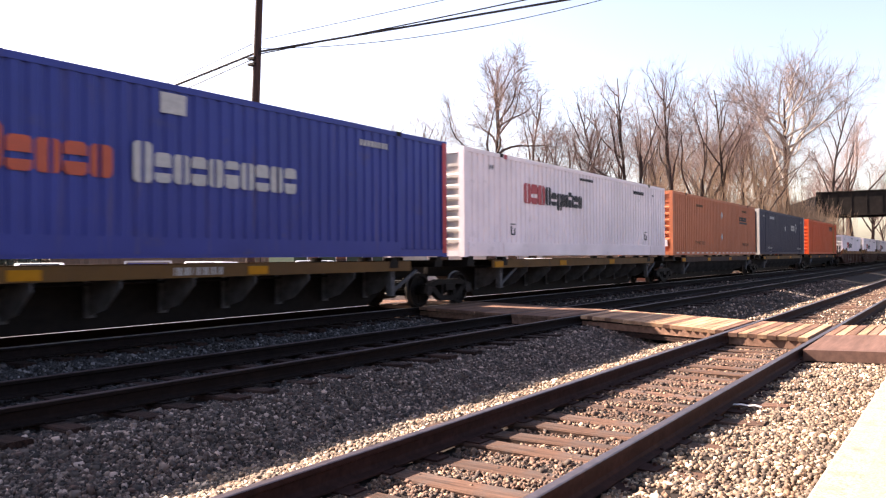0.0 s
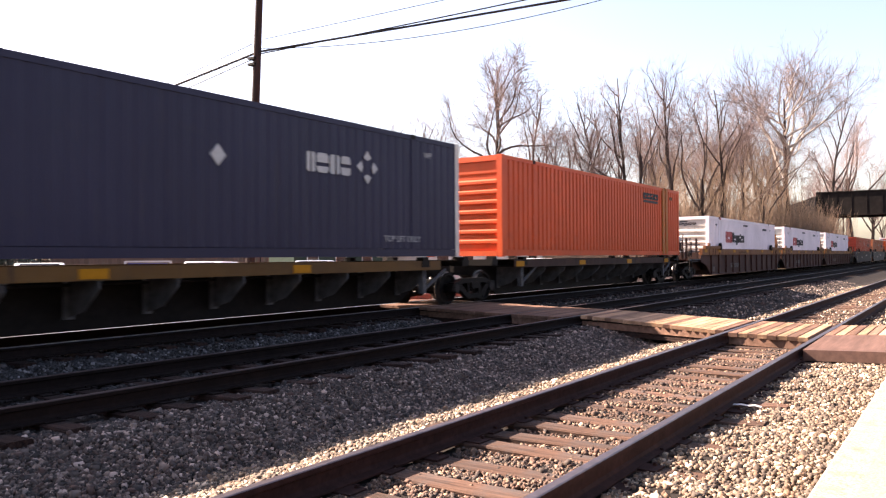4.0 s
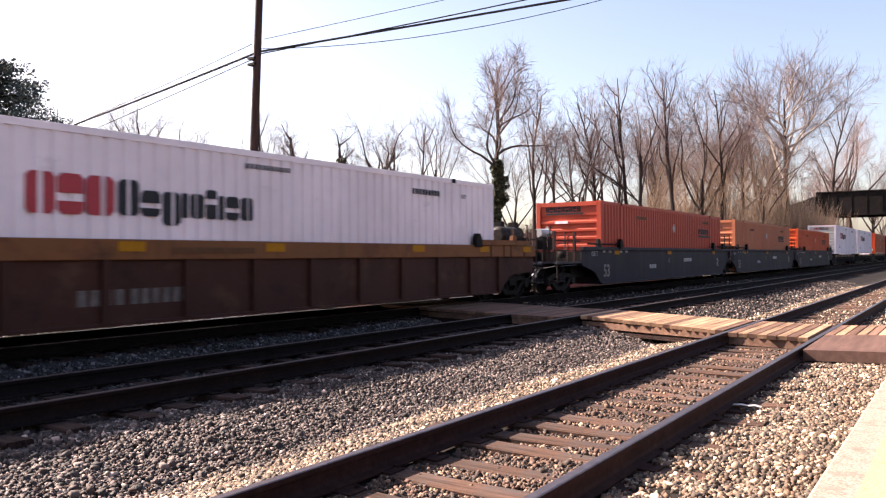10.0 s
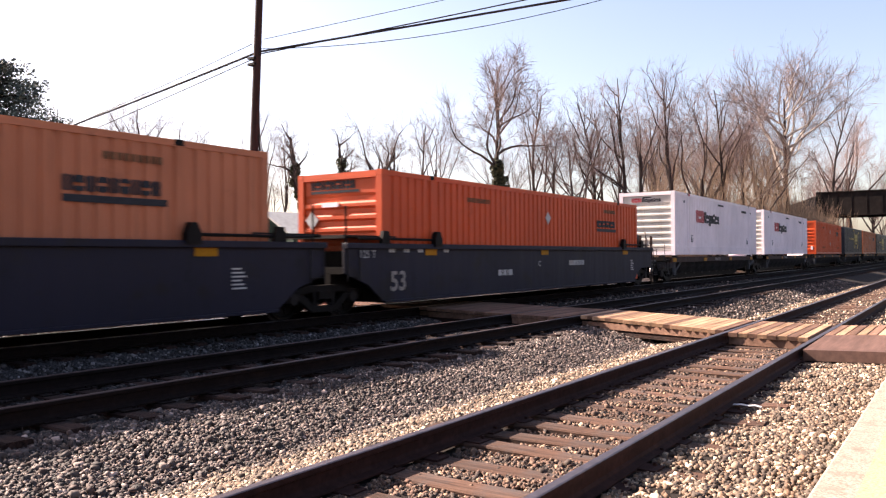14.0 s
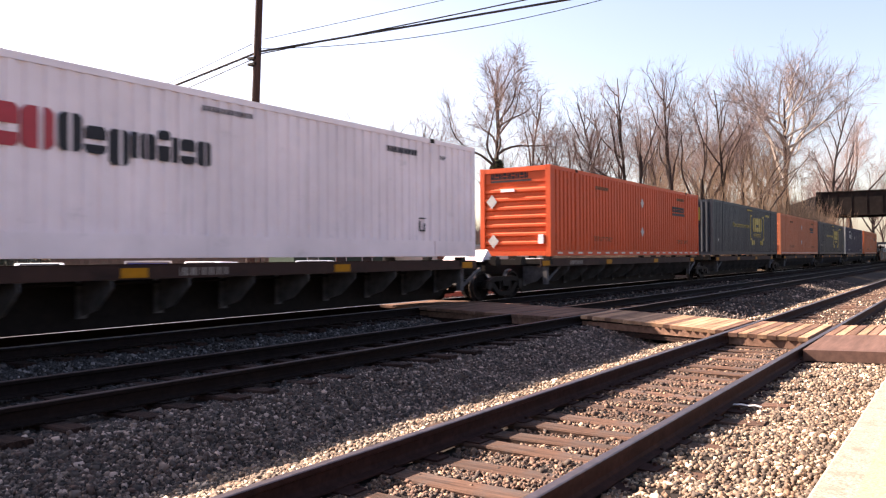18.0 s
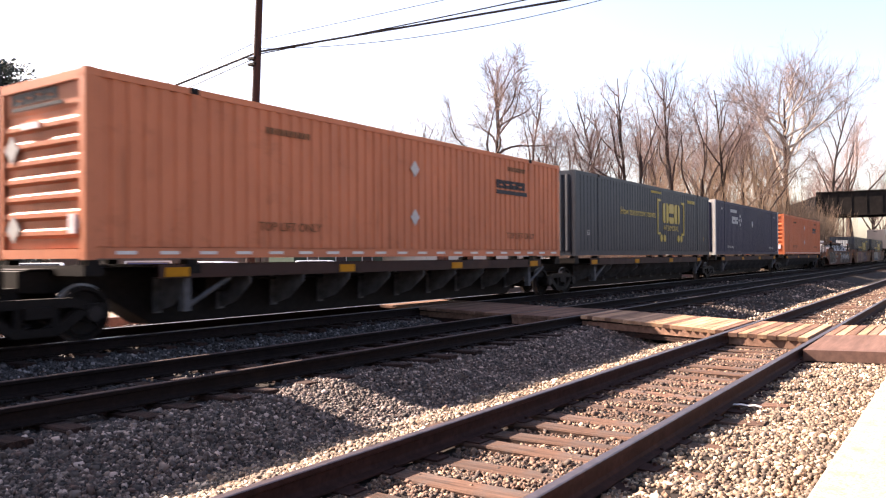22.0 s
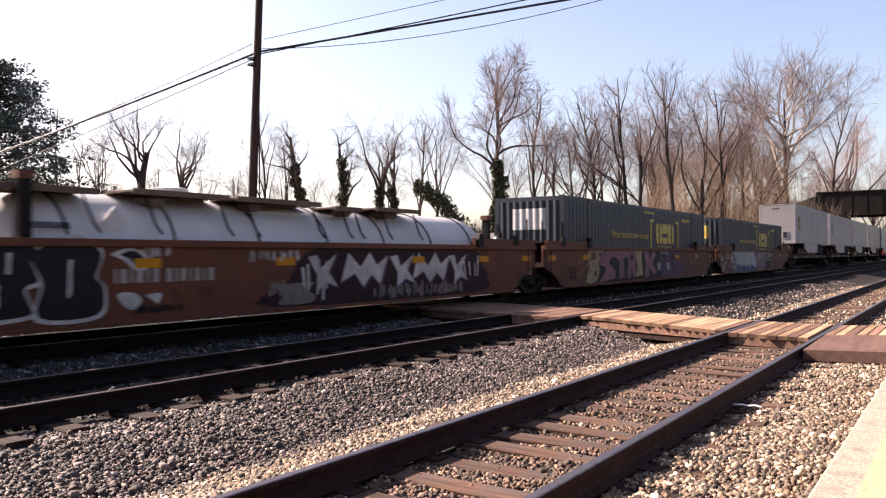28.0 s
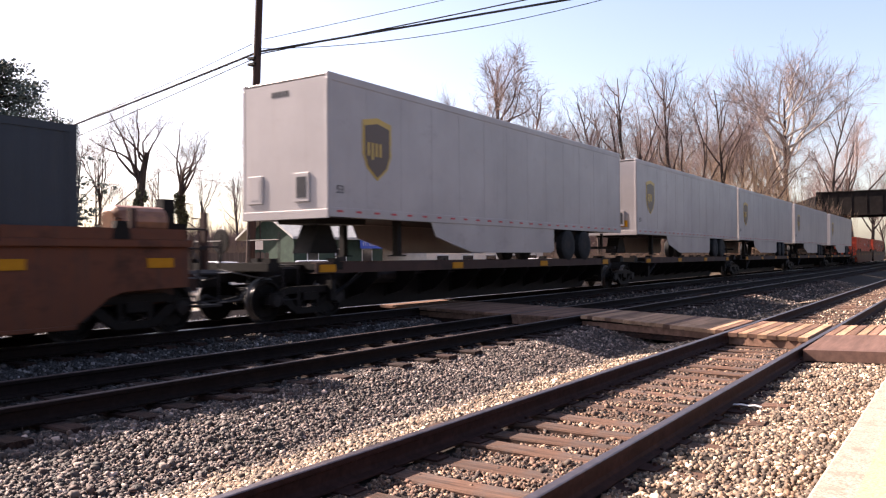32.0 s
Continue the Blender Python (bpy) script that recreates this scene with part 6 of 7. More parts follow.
def plant(kind, u, depth, top_y, turn, label="bare winter tree with fine reddish twigs", vine=None, group="bare trees along the line"):
    """u: bearing; top_y: tangent of the height of its top over the eye."""
    x, y = seen(u, depth)
    h = 1.375 + top_y * depth + 0.36
    t = thing("tree", label, "tree", group)
    m = KINDS[kind]
    part("trunk", m[0], None, t)
    part("branchwork", m[3], None, t, "pale peeling limbs" if kind == "pale" else "")
    part("crown", m[1], None, t)
    if vine:
        part("ivy", ivy_on(kind, *vine), None, t, "dark green ivy sleeve")
    t.matrix_basis = pose(x, y, -0.36, 0, 0, turn) @ Matrix.Scale(h / 20, 4)
    return t


F = 1367.6
NEAR_ROW = (  # kind, bearing, depth, top, turn, ivy
    ("pole", 112, 60, 168, 20, None), ("thin", 172, 62, 172, 70, None), ("fork", 232, 60, 128, 100, (0.45, 0.4)), ("pole", 140, 58, 235, 310, None), ("fork", 322, 62, 180, 220, (0.5, 0.5)),
    ("thin", 358, 68, 255, 200, None), ("tall", 470, 72, 182, 30, None), ("tall", 502, 76, 232, 60, None), ("snaggy", 549, 74, 195, 250, (0.66, 0.6)),
    ("snaggy", 606, 74, 216, 10, (0.72, 0.65)), ("fork", 664, 76, 172, 160, (0.5, 0.45)), ("snaggy", 704, 76, 228, 200, (0.62, 0.5)), ("tall", 738, 82, 195, 80, None),
    ("thin", 772, 84, 165, 140, None))
FAR_ROW = (
    ("ample", 866, 84, 66, 300, (0.48, 0.5)), ("tall", 946, 86, 128, 200, None), ("thin", 978, 84, 175, 20, None),
    ("vase", 1022, 84, 188, 90, None), ("tall", 1062, 86, 140, 300, None), ("pole", 1112, 86, 112, 30, None), ("thin", 1136, 84, 118, 170, None),
    ("tall", 1196, 84, 84, 240, None), ("vase", 1242, 88, 122, 40, None), ("pole", 1272, 88, 138, 100, None), ("thin", 1312, 92, 165, 10, None),
    ("wide", 1345, 98, 190, 200, None), ("tall", 1468, 150, 150, 120, None), ("wide", 1508, 165, 190, 40, None), ("vase", 1545, 175, 270, 200, None))
for kind, px, depth, py, turn, vine in NEAR_ROW + FAR_ROW:
    plant(kind, (px - 784) / F, depth, (454 - 0.0064 * (px - 784) - py) / F, turn, "bare ivy-clad winter tree" if vine else "bare winter tree with fine reddish twigs", vine)
plant("pale", (1390 - 784) / F, 108, (450 - 34) / F, 75, "tall bare sycamore with pale upper limbs beside the bridge")
r = random.Random(8)
for k in range(48):  # second rank of the wood
    px = (r.uniform(120, 860) if k < 12 else r.uniform(860, 1440)) if k < 36 else r.uniform(1440, 1640)
    depth = 84 + 0.03 * px + r.uniform(0, 26) if px < 1380 else r.uniform(150, 240)
    py = r.uniform(270, 330) if px < 440 or px > 1400 else r.uniform(240, 320) if px < 840 else 262 - 0.055 * px + r.uniform(-25, 60)
    plant(r.choice(("tall", "thin", "pole") if px < 860 else ("tall", "thin", "vase", "pole", "fork")), (px - 784) / F, depth, (454 - 0.0064 * (px - 784) - py) / F, r.uniform(0, 360), "slender bare tree deep in the winter wood", None, "trees of the far wood")

rise = Shape()
us = span(-0.78, 0.56, 90)
for k, dep in enumerate((112, 125, 150, 210)):
    for u in us:
        x, y = seen(u, dep)
        top = (0.0, 4.5, 7.5, 10.0)[k] * min(1.0, max(0.4, 0.4 + (u - 0.2) * 6)) * (1.0 if u < 0.42 else max(0.15, 1 - (u - 0.42) * 7))
        rise.v.append((x, y, -0.37 + top + (0.9 * math.sin(u * 41) + 0.7 * math.sin(u * 97 + k)) * (k > 0)))
m = len(us)
rise.f = [(k * m + i, k * m + i + 1, (k + 1) * m + i + 1, (k + 1) * m + i) for k in range(3) for i in range(m - 1)]
rise = part("far_rise", rise, brush_mat, smooth=True)
tagged(rise, "brown wooded rise far behind the line", "hillside", kind="structure")
s = Shape()
for k in range(9000):
    u = r.uniform(-0.62, 0.56)
    dep = r.uniform(100, 160)
    x, y = seen(u, dep)
    if y < 24 or (u > 0.44 and dep < 140):
        continue
    z = -0.37 + max(0.0, (dep - 112) * 0.18)
    z, h = (z, r.uniform(3.0, 8.0)) if u > 0.22 else (0.4 * z, r.uniform(2.0, 6.5))
    p = Vector((x, y, z))
    q = p + Vector((r.uniform(-0.5, 0.5), r.uniform(-0.5, 0.5), h * 0.6))
    e = q + Vector((r.uniform(-0.9, 0.9), r.uniform(-0.9, 0.9), h * 0.4))
    s.tube([p, q, e], [0.07, 0.045, 0.012], 3, False)
    for _ in range(3):
        o = p.lerp(q, r.uniform(0.5, 1.0))
        s.tube([o, o + Vector((r.uniform(-1.6, 1.6), r.uniform(-1.6, 1.6), r.uniform(0.6, 2.2)))], [0.03, 0.008], 3, False)
tagged(part("far_saplings", s, twig), "thicket of bare saplings in the far wood", "thicket", kind="stuff")

# dry vines that hang in curtains through the wood by the bridge
s = Shape()
for k in range(64):
    px = r.uniform(1150, 1440)
    x, y = seen((px - 784) / F, r.uniform(84, 106))
    if y < 19:
        continue
    top = r.uniform(8, 17)
    for _ in range(46):
        a = Vector((x + r.gauss(0, 0.9), y + r.gauss(0, 0.9), top * r.uniform(0.5, 1.0)))
        b = a + Vector((r.gauss(0, 0.35), r.gauss(0, 0.35), -r.uniform(1.5, 5.5)))
        c = a.lerp(b, 0.5) + Vector((r.gauss(0, 0.5), r.gauss(0, 0.5), 0))
        s.tube([a, c, b], [0.008, 0.022, 0.008], 3, False)
tagged(part("hanging_vines", s, brush_mat), "dry brown vines hanging through the winter wood", "vines", kind="stuff")

# ivy-smothered snag
x, y = seen((790 - 784) / F, 74)
snag = thing("ivy_snag", "leaning dead tree smothered in dark ivy", "tree", at=(x, y, -0.36))
s = Shape()
path = [(-2.6, 0, 8.4), (-1.4, 0, 7.9), (0, 0, 7.0), (1.0, 0, 5.2), (1.5, 0, 3.0), (1.6, 0, 0)]
s.tube(path, [0.06, 0.12, 0.2, 0.24, 0.28, 0.32], 7)
part("trunk", s, bark, snag)
s = Shape()
for k in range(5):
    a, b = Vector(path[k]), Vector(path[k + 1])
    for i in range(4):
        g = 0.35 + 0.32 * k
        leaf_cloud(s, r, a.lerp(b, i / 4) + Vector((r.uniform(-0.5, 0.5), r.uniform(-0.5, 0.5), r.uniform(-0.3, 0.2))), (g, g, 0.9), 150, 0.17)
part("ivy", s, ivy, snag, "dark green hanging ivy")
snag.rotation_euler = (0, 0, TH - math.pi / 2)

# evergreen
x, y = seen((-16 - 784) / F, 46)
pine = thing("pine_tree", "dark green pine with ragged drooping boughs", "tree", at=(x, y, -0.36))
tk, boughs, need = Shape(), Shape(), Shape()
tk.tube([(0, 0, 0), (0.15, 0, 5), (0, 0.1, 10), (0.1, 0, 13.3)], [0.28, 0.22, 0.13, 0.04], 9)
part("trunk", tk, bark, pine, smooth=True)
for k in range(110):
    z = 1.2 + 11.2 * (k / 110)
    ln = (6.6 * (1 - (z - 2.0) / 12.6) ** 0.75 + 0.4) * r.uniform(0.7, 1.08)
    a = k * 2.4 + r.uniform(-0.3, 0.3)
    d = Vector((math.cos(a), math.sin(a), 0))
    pts = [Vector((0, 0, z)) + d * ln * f + Vector((0, 0, 0.5 * f * ln * 0.4 - 0.5 * f * f * ln * 0.45)) for f in (0, 0.35, 0.7, 1.0)]
    boughs.tube(pts, [0.06, 0.045, 0.03, 0.01], 4, False)
    for f in (0.3, 0.45, 0.6, 0.75, 0.88, 1.0):
        c = pts[0].lerp(pts[3], f) + Vector((r.uniform(-0.4, 0.4), r.uniform(-0.4, 0.4), r.uniform(-0.15, 0.35)))
        leaf_cloud(need, r, c, (0.7, 0.7, 0.4), 44, 0.13)
part("crown", boughs, bark, pine)
part("needles", need, needle, pine, "dark green needle clumps")
pine.scale = (1.05, 1.05, 1.07)

# brush under the wood
s = Shape()
for k in range(8200):
    px = r.uniform(60, 1500) if k % 3 else r.uniform(60, 520)
    depth = r.uniform(60, 92) + max(0, (px - 1250) * 0.10)
    x, y = seen((px - 784) / F, depth)
    if y < 21:
        continue
    h = r.uniform(1.2, 5.5) * (0.7 + 0.5 * (px > 1180))
    d = Vector((r.uniform(-0.4, 0.4), r.uniform(-0.4, 0.4), 1)).normalized()
    p = Vector((x, y, -0.36))
    q = p + d * h * 0.55
    e = q + Vector((r.uniform(-0.8, 0.8), r.uniform(-0.8, 0.8), h * 0.45))
    s.tube([p, q, e], [0.03, 0.02, 0.006], 3, False)
    for _ in range(3):
        o = p.lerp(q, r.uniform(0.4, 1.0))
        s.tube([o, o + Vector((r.uniform(-1.2, 1.2), r.uniform(-1.2, 1.2), r.uniform(0.2, 1.4)))], [0.014, 0.004], 3, False)
brush = part("undergrowth", s, brush_mat)
tagged(brush, "tangled leafless brown brush at the foot of the wood", "undergrowth", kind="stuff")
for k in range(42):  # dense dry bushes near the bridge
    px = r.uniform(1290, 1485) if k < 30 else r.uniform(1375, 1462)
    depth = r.uniform(96, 112)
    x, y = seen((px - 784) / F, depth)
    b = thing("bush", "dry brown leafless bush by the bridge", "bush", "bushes by the bridge", at=(x, max(y, 18.2), -0.36))
    s = Shape()
    for _ in range(230):
        d = Vector((r.uniform(-1, 1), r.uniform(-1, 1), r.uniform(0.25, 1.3))).normalized()
        o = Vector((r.uniform(-0.9, 0.9), r.uniform(-0.9, 0.9), 0))
        h = r.uniform(2.0, 8.5) if k < 30 else r.uniform(5.0, 12.0)
        q = o + d * h * 0.5
        s.tube([o, q, q + Vector((r.uniform(-1.8, 1.8), r.uniform(-1.8, 1.8), h * 0.35))], [0.04, 0.026, 0.008], 3, False)
        e = o.lerp(q, r.uniform(0.4, 1.0))
        s.tube([e, e + Vector((r.uniform(-1.6, 1.6), r.uniform(-1.6, 1.6), r.uniform(-0.2, 1.6)))], [0.02, 0.006], 3, False)
    part("crown", s, brush_mat, b)

# ---- bridge ----
br = thing("road_bridge", "dark plate-girder bridge over the tracks on stone abutments", "bridge", at=(125, 0, 0))
for x in (0.0, 8.5):
    part("girder", Shape().box(x, x + 0.4, -34, 18.4, 7.0, 10.3).box(x - 0.15, x + 0.55, -34, 18.4, 10.3, 10.42).box(x - 0.15, x + 0.55, -34, 18.4, 6.9, 7.0), bridge_iron, br, "soot-black plate girder")
    for k in range(27):
        part("stiffener", shared("stiff", lambda: Shape().box(-0.05, 0.0, -0.05, 0.05, 7.0, 10.3).mesh("stiffener", bridge_iron)), None, br, "", (x, -33 + 1.95 * k, 0))
part("deck", Shape().box(0.4, 8.5, -34, 18.4, 7.5, 7.9), stone_wall, br)
for x0 in range(7):
    part("cross_beam", Shape().box(0.4, 8.5, -0.15, 0.15, 6.95, 7.5), bridge_iron, br, "", (0, -30 + 7.6 * x0, 0))
part("abutment", Shape().prism([(17.4, -0.36), (23, -0.36), (23, 8.2), (18.4, 9.8), (18.4, 6.9), (17.0, 6.9)], "x", -0.8, 9.7), stone_wall, br, "dark stone abutment")
part("pier", Shape().box(0.2, 8.7, -5.2, -4.0, -0.36, 6.9), stone_wall, br, "stone pier")
part("abutment", Shape().box(-0.8, 9.7, -46, -33, -0.36, 9.8), stone_wall, br, "dark stone abutment")
bank = Shape()
bank.prism([(22.9, -0.36), (40, -0.36), (30, 3.6), (22.9, 6.0)], "x", 1, 9)
tagged(part("embankment", bank, litter, None, at=(125, 0, 0)), "leaf-covered road embankment beside the bridge", "embankment", kind="structure")

# ---- yard behind the train ----
def parked_car(u, depth, turn, mat, word):
    x, y = seen(u, depth)
    c = thing("parked_car", word + " car parked in the yard behind the tracks", "car", "parked cars", at=(x, y, -0.24, 0, 0, turn))
    body = [(-2.2, 0.35), (2.2, 0.35), (2.25, 0.6), (2.1, 0.85), (1.2, 0.95), (0.55, 1.42), (-1.0, 1.46), (-1.75, 1.0), (-2.2, 0.95), (-2.28, 0.6)]
    part("body", Shape().prism(body, "y", -0.88, 0.88), mat, c, bevel=0.08)
    glass = [(1.05, 0.97), (0.5, 1.36), (-0.95, 1.39), (-1.55, 1.0)]
    for y0 in (-0.89, 0.885):
        part("side_window", Shape().prism(glass, "y", y0, y0 + 0.006), dark_glass, c)
    for pts in (((1.17, 0.98), (0.58, 1.40)), ((-1.72, 1.02), (-1.04, 1.43))):
        (xa, za), (xb, zb) = pts
        sg = 1 if xa > 0 else -1
        s = Shape().add([(xa + sg * 0.02, -0.75, za), (xa + sg * 0.02, 0.75, za), (xb + sg * 0.02, 0.68, zb), (xb + sg * 0.02, -0.68, zb)], [(0, 1, 2, 3) if sg > 0 else (3, 2, 1, 0)])
        part("windscreen", s, dark_glass, c)
    for x0 in (-1.4, 1.4):
        for y0 in (-0.82, 0.82):
            w = part("wheel", shared("car_tyre", lambda: Shape().lathe([(-0.1, 0.2), (-0.11, 0.3), (-0.08, 0.33), (0.08, 0.33), (0.11, 0.3), (0.1, 0.2)], "y", n=18).mesh("wheel", rubber, True)), None, c, "", (x0, y0, 0.33))
            part("rim", shared("car_rim", lambda: Shape().lathe([(-0.09, 0.2), (-0.07, 0.17), (-0.1, 0.05)], "y", n=14).mesh("rim", grey_iron, True)), None, w, "", (0, 0, 0) if y0 < 0 else (0, 0, 0, 0, 0, 180))
    for y0 in (-0.6, 0.6):
        part("headlight", Shape().box(2.2, 2.27, y0 - 0.18, y0 + 0.18, 0.62, 0.76), mark_white, c)
        part("tail_light", Shape().box(-2.29, -2.22, y0 - 0.18, y0 + 0.18, 0.68, 0.84), mark_red, c)


parked_car((70 - 784) / F, 31, 62, car_white, "white")
parked_car((380 - 784) / F, 34, 20, car_white, "white")
parked_car((560 - 784) / F, 38, 35, car_grey, "silver")
parked_car((960 - 784) / F, 46, 10, car_white, "white")
x, y = seen((262 - 784) / F, 29)
sg = thing("street_sign", "blue street sign in a white frame behind the tracks", "sign", at=(x, y, -0.24, 0, 0, -56))
part("sign_board", Shape().box(-0.75, 0.75, -0.015, 0.015, 1.12, 1.42), sign_blue, sg, "blue sign board")
for px in (-0.85, 0.85):
    part("post", Shape().box(px - 0.04, px + 0.04, -0.04, 0.04, 0, 1.5), shed_white, sg)
part("crossbar", Shape().box(-0.85, 0.85, -0.03, 0.03, 1.46, 1.52), shed_white, sg)
bars(sg, -0.5, -0.018, 1.2, 0.14, (0.5, 0.5, 0.3, 0.3, 0.5, 0.5, 0.5, 0.5), mark_white, 0.25)

x, y = seen((560 - 784) / F, 50)
house = thing("station_house", "dark green shed with a pale pitched roof behind the tracks", "building", at=(x, y, -0.3, 0, 0, -8))
part("wall", Shape().box(-3.6, 3.6, -2.4, 2.4, 0, 3.0), green_wall, house)
for sgn in (-1, 1):
    s = Shape()
    v = [(-4.1, sgn * 3.0, 2.75), (4.1, sgn * 3.0, 2.75), (4.1, 0, 4.35), (-4.1, 0, 4.35)]
    v += [(a, b, c + 0.14) for a, b, c in v]
    f = [(0, 1, 2, 3), (7, 6, 5, 4), (0, 4, 5, 1), (1, 5, 6, 2), (2, 6, 7, 3), (3, 7, 4, 0)]
    part("roof", s.add(v, f if sgn > 0 else [q[::-1] for q in f]), roof_pale, house, "pale pitched roof")
part("gable", Shape().prism([(-2.4, 3.0), (2.4, 3.0), (0, 4.3)], "x", -3.6, 3.6), green_wall, house)
for x0 in (-2.2, 0.0, 2.2):
    w = part("window", Shape().box(x0 - 0.45, x0 + 0.45, -2.44, -2.4, 1.1, 2.2), shed_white, house)
    part("pane", Shape().box(x0 - 0.38, x0 + 0.38, -2.45, -2.44, 1.17, 2.13), dark_glass, w)
part("name_board", Shape().box(1.0, 3.4, -3.16, -3.1, 2.2, 2.75), sign_blue, house, "blue station name board")
side_text("ST. DENIS", 0.36, mark_white, house, 1.15, -3.165, 2.38, "white station name")
x, y = seen((790 - 784) / F, 58)
shop = thing("low_building", "long low building with a pale wall and flat roof", "building", at=(x, y, -0.3, 0, 0, -4))
part("wall", Shape().box(-6, 9, -3, 3, 0, 2.3), plain("beige render", (0.52, 0.46, 0.40), 0.8, 0, 0.12, 2), shop)
part("roof", Shape().box(-6.3, 9.3, -3.3, 3.3, 2.3, 2.5), roof_pale, shop)
for k in range(5):
    w = part("window", Shape().box(-5 + 2.9 * k, -3.6 + 2.9 * k, -3.04, -3.0, 0.8, 1.8), shed_white, shop)
    part("pane", Shape().box(-4.92 + 2.9 * k, -3.68 + 2.9 * k, -3.05, -3.04, 0.88, 1.72), dark_glass, w)
# board fence
fence = thing("board_fence", "brown weathered board fence behind the yard", "fence", at=(0, 0, -0.24))
fa, fb = Vector((*seen((95 - 784) / F, 44), 0)), Vector((*seen((480 - 784) / F, 46), 0))
along = math.degrees(math.atan2(fb.y - fa.y, fb.x - fa.x))
slat = Shape().prism([(-0.115, 0), (0.115, 0), (0.115, 1.86), (0.0, 1.92), (-0.115, 1.86)], "y", -0.012, 0.012).mesh("slat", fence_wood)
fpost = Shape().box(-0.05, 0.05, 0.02, 0.12, 0, 1.95).mesh("post", fence_wood)
n = int((fb - fa).length / 0.25)
for k in range(n):
    p = fa.lerp(fb, k / n)
    part("slat", slat, None, fence, "", (p.x, p.y, r.uniform(-0.02, 0.02), 0, 0, along))
    if k % 10 == 0:
        part("post", fpost, None, fence, "", (p.x, p.y, 0, 0, 0, along))

bank_mat = plain("wooded bank", (0.045, 0.042, 0.034), 0.95, 0, 0.4, 0.6, 0.6)
# unseen bank, added to close the place behind the platform and hold back sky light
sheet("wooded_bank", span(-140, 200, 34), [-9.0, -14.0, -19.0, -25.0, -40.0], lambda x, y: {-9.0: -0.4, -14.0: 3.0, -19.0: 5.5, -25.0: 8.0, -40.0: 9.0}[y] + (0 if y > -10 else 1.2 * math.sin(x * 0.21) + 0.9 * math.sin(x * 0.53 + y)), bank_mat, "unseen brown bank added behind the platform to block sky light")


# ---- loose ballast stones ----
def stones(name, mat, label, count, place, lo, hi, seed):
    """Broken stones strewn over the bed, as one mesh. place: count -> x, y, z of each."""
    g = np.random.default_rng(seed)
    base = np.array([(-1, -1, -1), (1, -1, -1), (1, 1, -1), (-1, 1, -1), (-1, -1, 1), (1, -1, 1), (1, 1, 1), (-1, 1, 1)]) * 0.72
    tri = np.array([(0, 2, 1), (0, 3, 2), (4, 5, 6), (4, 6, 7), (0, 1, 5), (0, 5, 4), (1, 2, 6), (1, 6, 5), (2, 3, 7), (2, 7, 6), (3, 0, 4), (3, 4, 7)])
    x, y, z = place(g, count)
    n = len(x)
    size = (lo + (hi - lo) * g.random(n) ** 1.4) * (1 + 0.55 * (g.random(n) > 0.95))
    v = base[None] * g.uniform(0.62, 1.12, (n, 8, 3)) * (size[:, None, None] * np.stack([g.uniform(0.85, 1.35, n), g.uniform(0.75, 1.05, n), g.uniform(0.55, 0.9, n)], 1)[:, None])
    a, b, e = g.uniform(0, 2 * np.pi, n), g.normal(0, 0.9, n), g.normal(0, 0.9, n)
    ca, sa, cb, sb = np.cos(a)[:, None], np.sin(a)[:, None], np.cos(b)[:, None], np.sin(b)[:, None]
    ce, se = np.cos(e)[:, None], np.sin(e)[:, None]
    X, Y_, Z = v[..., 0], v[..., 1], v[..., 2]
    Y_, Z = Y_ * cb - Z * sb, Y_ * sb + Z * cb
    X, Z = X * ce + Z * se, Z * ce - X * se
    X, Y_ = X * ca - Y_ * sa, X * sa + Y_ * ca
    co = np.stack([X + x[:, None], Y_ + y[:, None], Z + (z + size * g.uniform(0.0, 0.5, n))[:, None]], -1).reshape(-1, 3)
    f = (tri[None] + 8 * np.arange(n)[:, None, None]).reshape(-1)
    me = bpy.data.meshes.new(name)
    me.vertices.add(len(co))
    me.vertices.foreach_set("co", co.astype(np.float32).ravel())
    m = len(f) // 3
    me.loops.add(len(f))
    me.loops.foreach_set("vertex_index", f.astype(np.int32))
    me.polygons.add(m)
    me.polygons.foreach_set("loop_start", np.arange(0, 3 * m, 3, dtype=np.int32))
    me.materials.append(mat)
    me.shade_smooth()
    me.update(calc_edges=True)
    return tagged(new(name, me), label, "ballast", kind="stuff")


def strip(x0, x1, y0, y1, skip=True):
    def place(g, n):
        x = x0 + (x1 - x0) * g.random(n) ** 1.25
        y = g.uniform(y0, y1, n)
        keep = np.ones(len(x), bool)
        if skip:  # clear of the rails and of the plank crossing
            for c, h in TRACKS:
                for sgn in (-GAUGE, GAUGE):
                    keep &= np.abs(y - c - sgn) > 0.095
                near = np.abs(x[:, None] - np.array([p for p in TIE_AT[c] if x0 - 1 < p < x1 + 1])[None]).min(1) if len(x) and x0 < 40 else np.full(len(x), 9.0)
                keep &= ~((near < 0.115) & (np.abs(y - c) < 1.3) & (g.random(len(x)) < (0.9 if c < 3 else 0.93)))
            keep &= ~((x > np.where(y < 2.0, 12.3, np.where((y > 3.6) & (y < 6.9), 13.3 + 0.36 * y, 13.2 + 0.2 * y))) & (x < 16.2 + 0.2 * y))
        x, y = x[keep], y[keep]
        return x, y, bed_height(x, y)
    return place


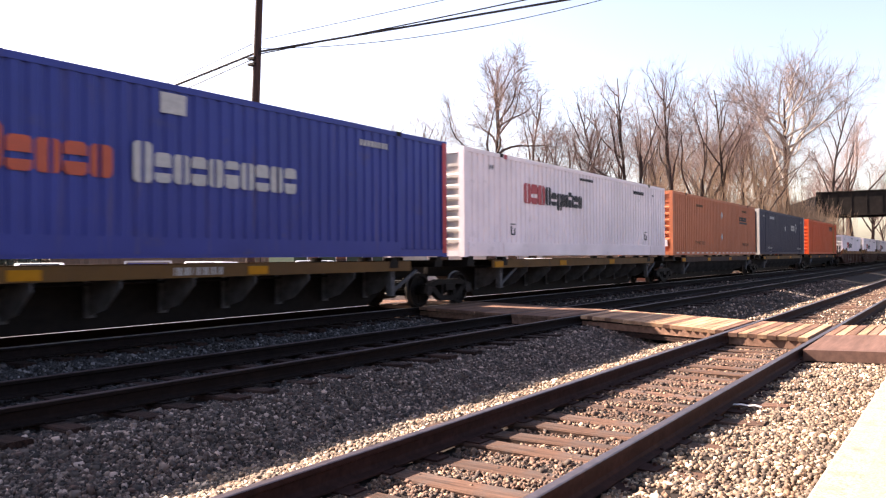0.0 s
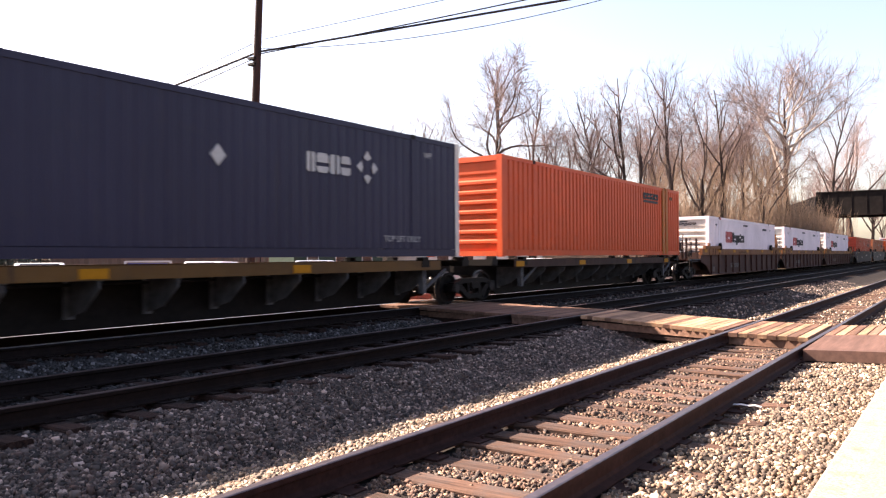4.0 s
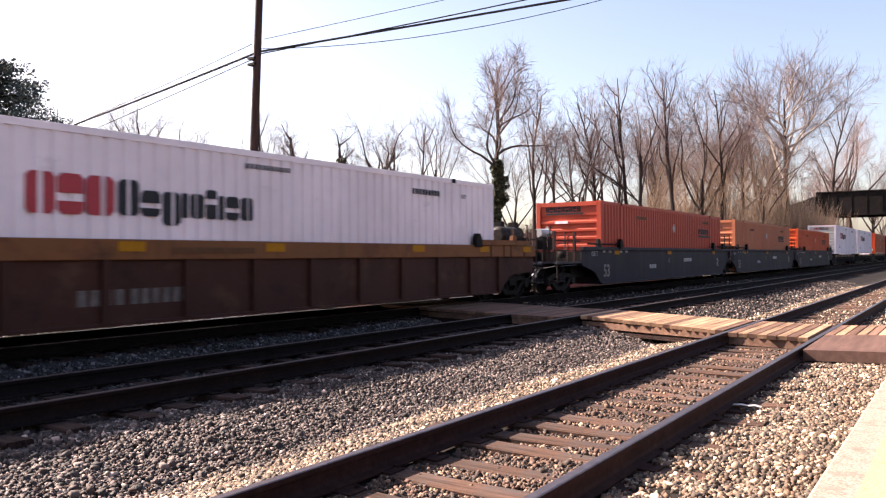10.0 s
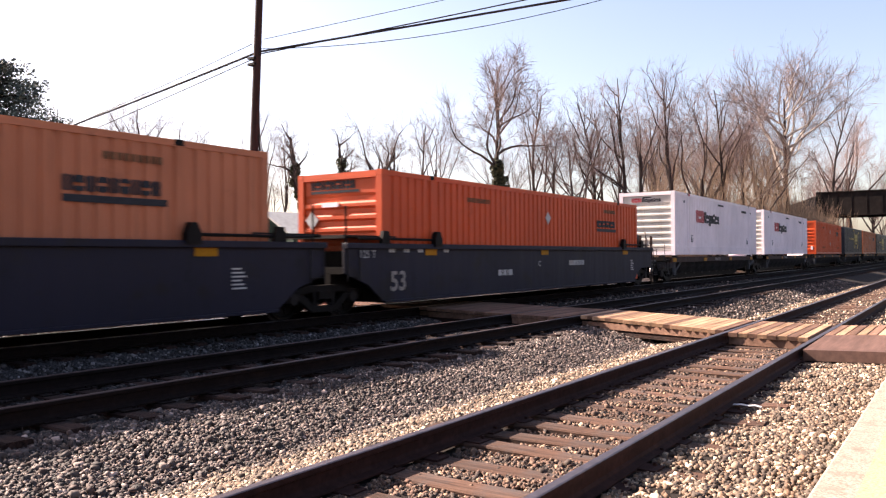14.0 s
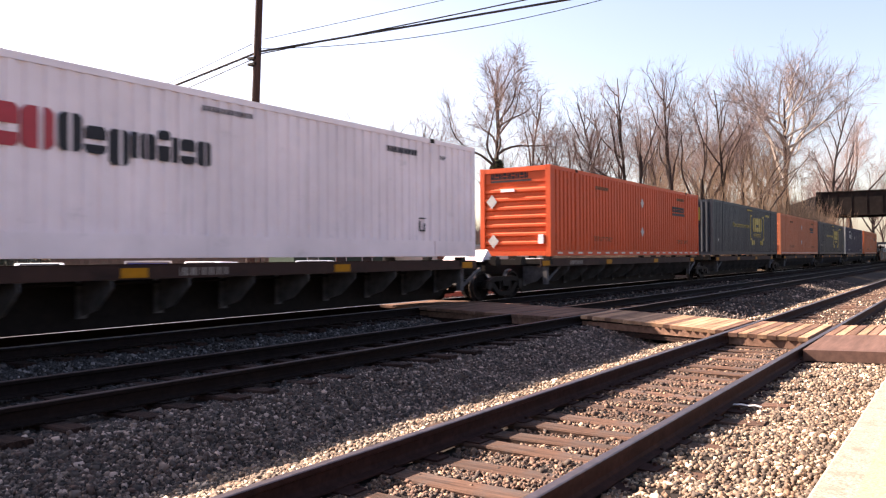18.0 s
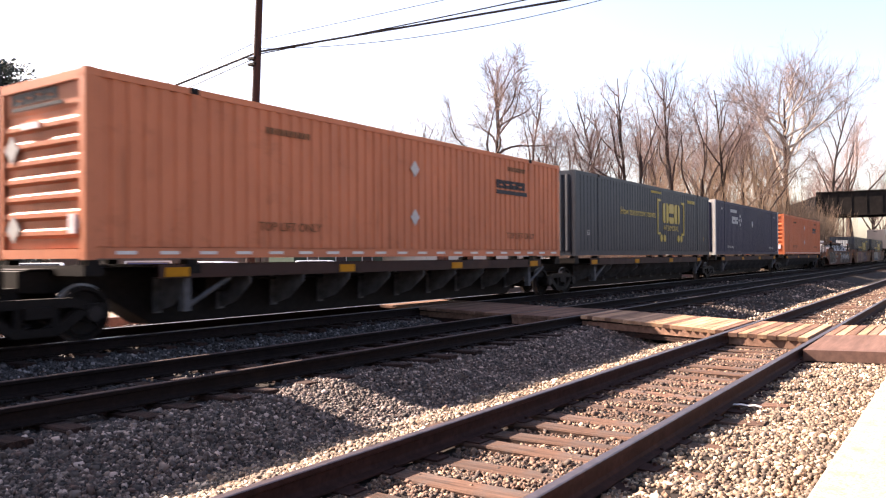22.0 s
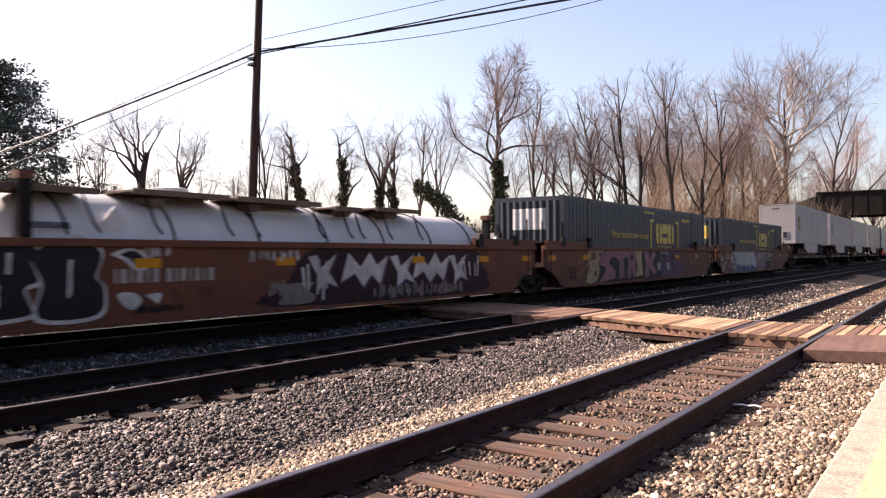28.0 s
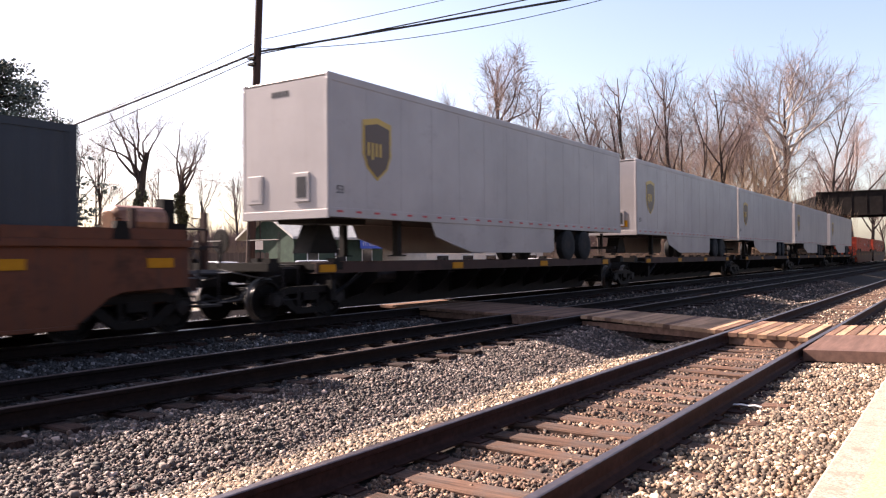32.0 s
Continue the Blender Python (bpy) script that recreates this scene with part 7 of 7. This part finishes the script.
stones("ballast_stones", stone_brown, "buff and cream crushed stone beside the platform", 30000, strip(3.4, 17, 0.74, 2.1), 0.013, 0.029, 1)
stones("ballast_stones", stone_rust, "rust-stained crushed stone between the sidetrack rails", 26000, strip(3.2, 17, 2.05, 3.6), 0.013, 0.027, 5)
stones("ballast_stones", stone_brown, "buff crushed stone along the sidetrack", 28000, strip(3.0, 17, 3.55, 5.15), 0.013, 0.027, 6)
stones("ballast_stones", stone_grey, "grey crushed stone between the tracks", 44000, strip(2.0, 17, 5.0, 6.75), 0.0135, 0.029, 2)
stones("ballast_stones", stone_oily_shaded, "oily crushed stone darkened for shade between the main rails", 15000, strip(3.0, 20, 6.6, 8.75), 0.015, 0.034, 7)
stones("ballast_stones", stone_dim, "grey crushed stone dimmed for shade in the dip between the main tracks", 20000, strip(4.0, 20, 8.7, 10.9), 0.015, 0.034, 8)
stones("ballast_stones", stone_oily_shaded, "oily crushed stone darkened for shade under the train", 12000, strip(5.0, 30, 10.9, 15.0), 0.025, 0.045, 9)
stones("ballast_stones", stone_dim, "sunlit dark grey stone along the far platform", 5000, lambda g, n: (g.uniform(4, 30, n), g.uniform(14.6, 16.8, n), np.full(n, -0.24)), 0.02, 0.04, 12)
stones("ballast_stones", stone_brown, "brown crushed stone farther along the sidetrack", 13000, strip(17, 45, 0.74, 5.0), 0.021, 0.039, 3)
stones("ballast_stones", stone_grey, "grey crushed stone of the main line", 12000, strip(14, 50, 5.0, 11.0), 0.026, 0.05, 4)
stones("ballast_stones", stone_brown, "brown crushed stone back along the sidetrack", 5000, strip(-12, 3.4, 0.74, 4.7), 0.022, 0.042, 10)
stones("ballast_stones", stone_grey, "grey crushed stone back along the main line", 5000, strip(-12, 4.0, 4.7, 15.0), 0.03, 0.05, 11)


# a scrap of white paper lying by the sidetrack
paper = thing("paper_scrap", "crumpled white paper scrap on the ballast beside the sidetrack", "litter", at=(8.18, 1.86, -0.155, 0, 0, 96))
s = Shape()
pts = [(-0.14, 0.0), (-0.08, 0.008), (-0.02, 0.003), (0.05, 0.010), (0.13, 0.002)]
v = [(x, y + 0.006 * math.sin(31 * x), z + dz + 0.002 * math.sin(50 * x + 9 * y)) for dz in (0.0, 0.004) for y in (-0.035, 0.035) for x, z in pts]
n = len(pts)
f = [(i, n + i, n + i + 1, i + 1) for i in range(n - 1)] + [(2 * n + i, 2 * n + i + 1, 3 * n + i + 1, 3 * n + i) for i in range(n - 1)]
f += [(i, i + 1, 2 * n + i + 1, 2 * n + i) for i in range(n - 1)] + [(n + i, 3 * n + i, 3 * n + i + 1, n + i + 1) for i in range(n - 1)]
part("sheet", s.add(v, f), shed_white, paper)


def motions():
    """The train rolls past along the far track; its wheels turn while they are near."""
    times = [0, 4, 8, 12, 16, 20, 24, 28, 32]
    for ob, q, z in RIDES:
        walk(ob, [(t, pose(q - travelled(t), CENTRE, RAILTOP + z)) for t in times])
    for w, dx, q in SPINNERS:
        turn = lambda t: pose(dx, 0, WHEEL_R, 0, -math.degrees(travelled(t) / WHEEL_R), 0)
        near = [k / FPS for k in range(32 * FPS + 1) if 1.0 < q - travelled(k / FPS) < 40.0]
        if near:
            walk(w, [(t, turn(t)) for t in sorted({0.0, *near, 32.0}) if t in near] if near[0] == 0 and near[-1] == 32
                 else [(0.0, turn(near[0]))] * (near[0] > 0) + [(t, turn(t)) for t in near] + [(32.0, turn(near[-1]))] * (near[-1] < 32))


motions()
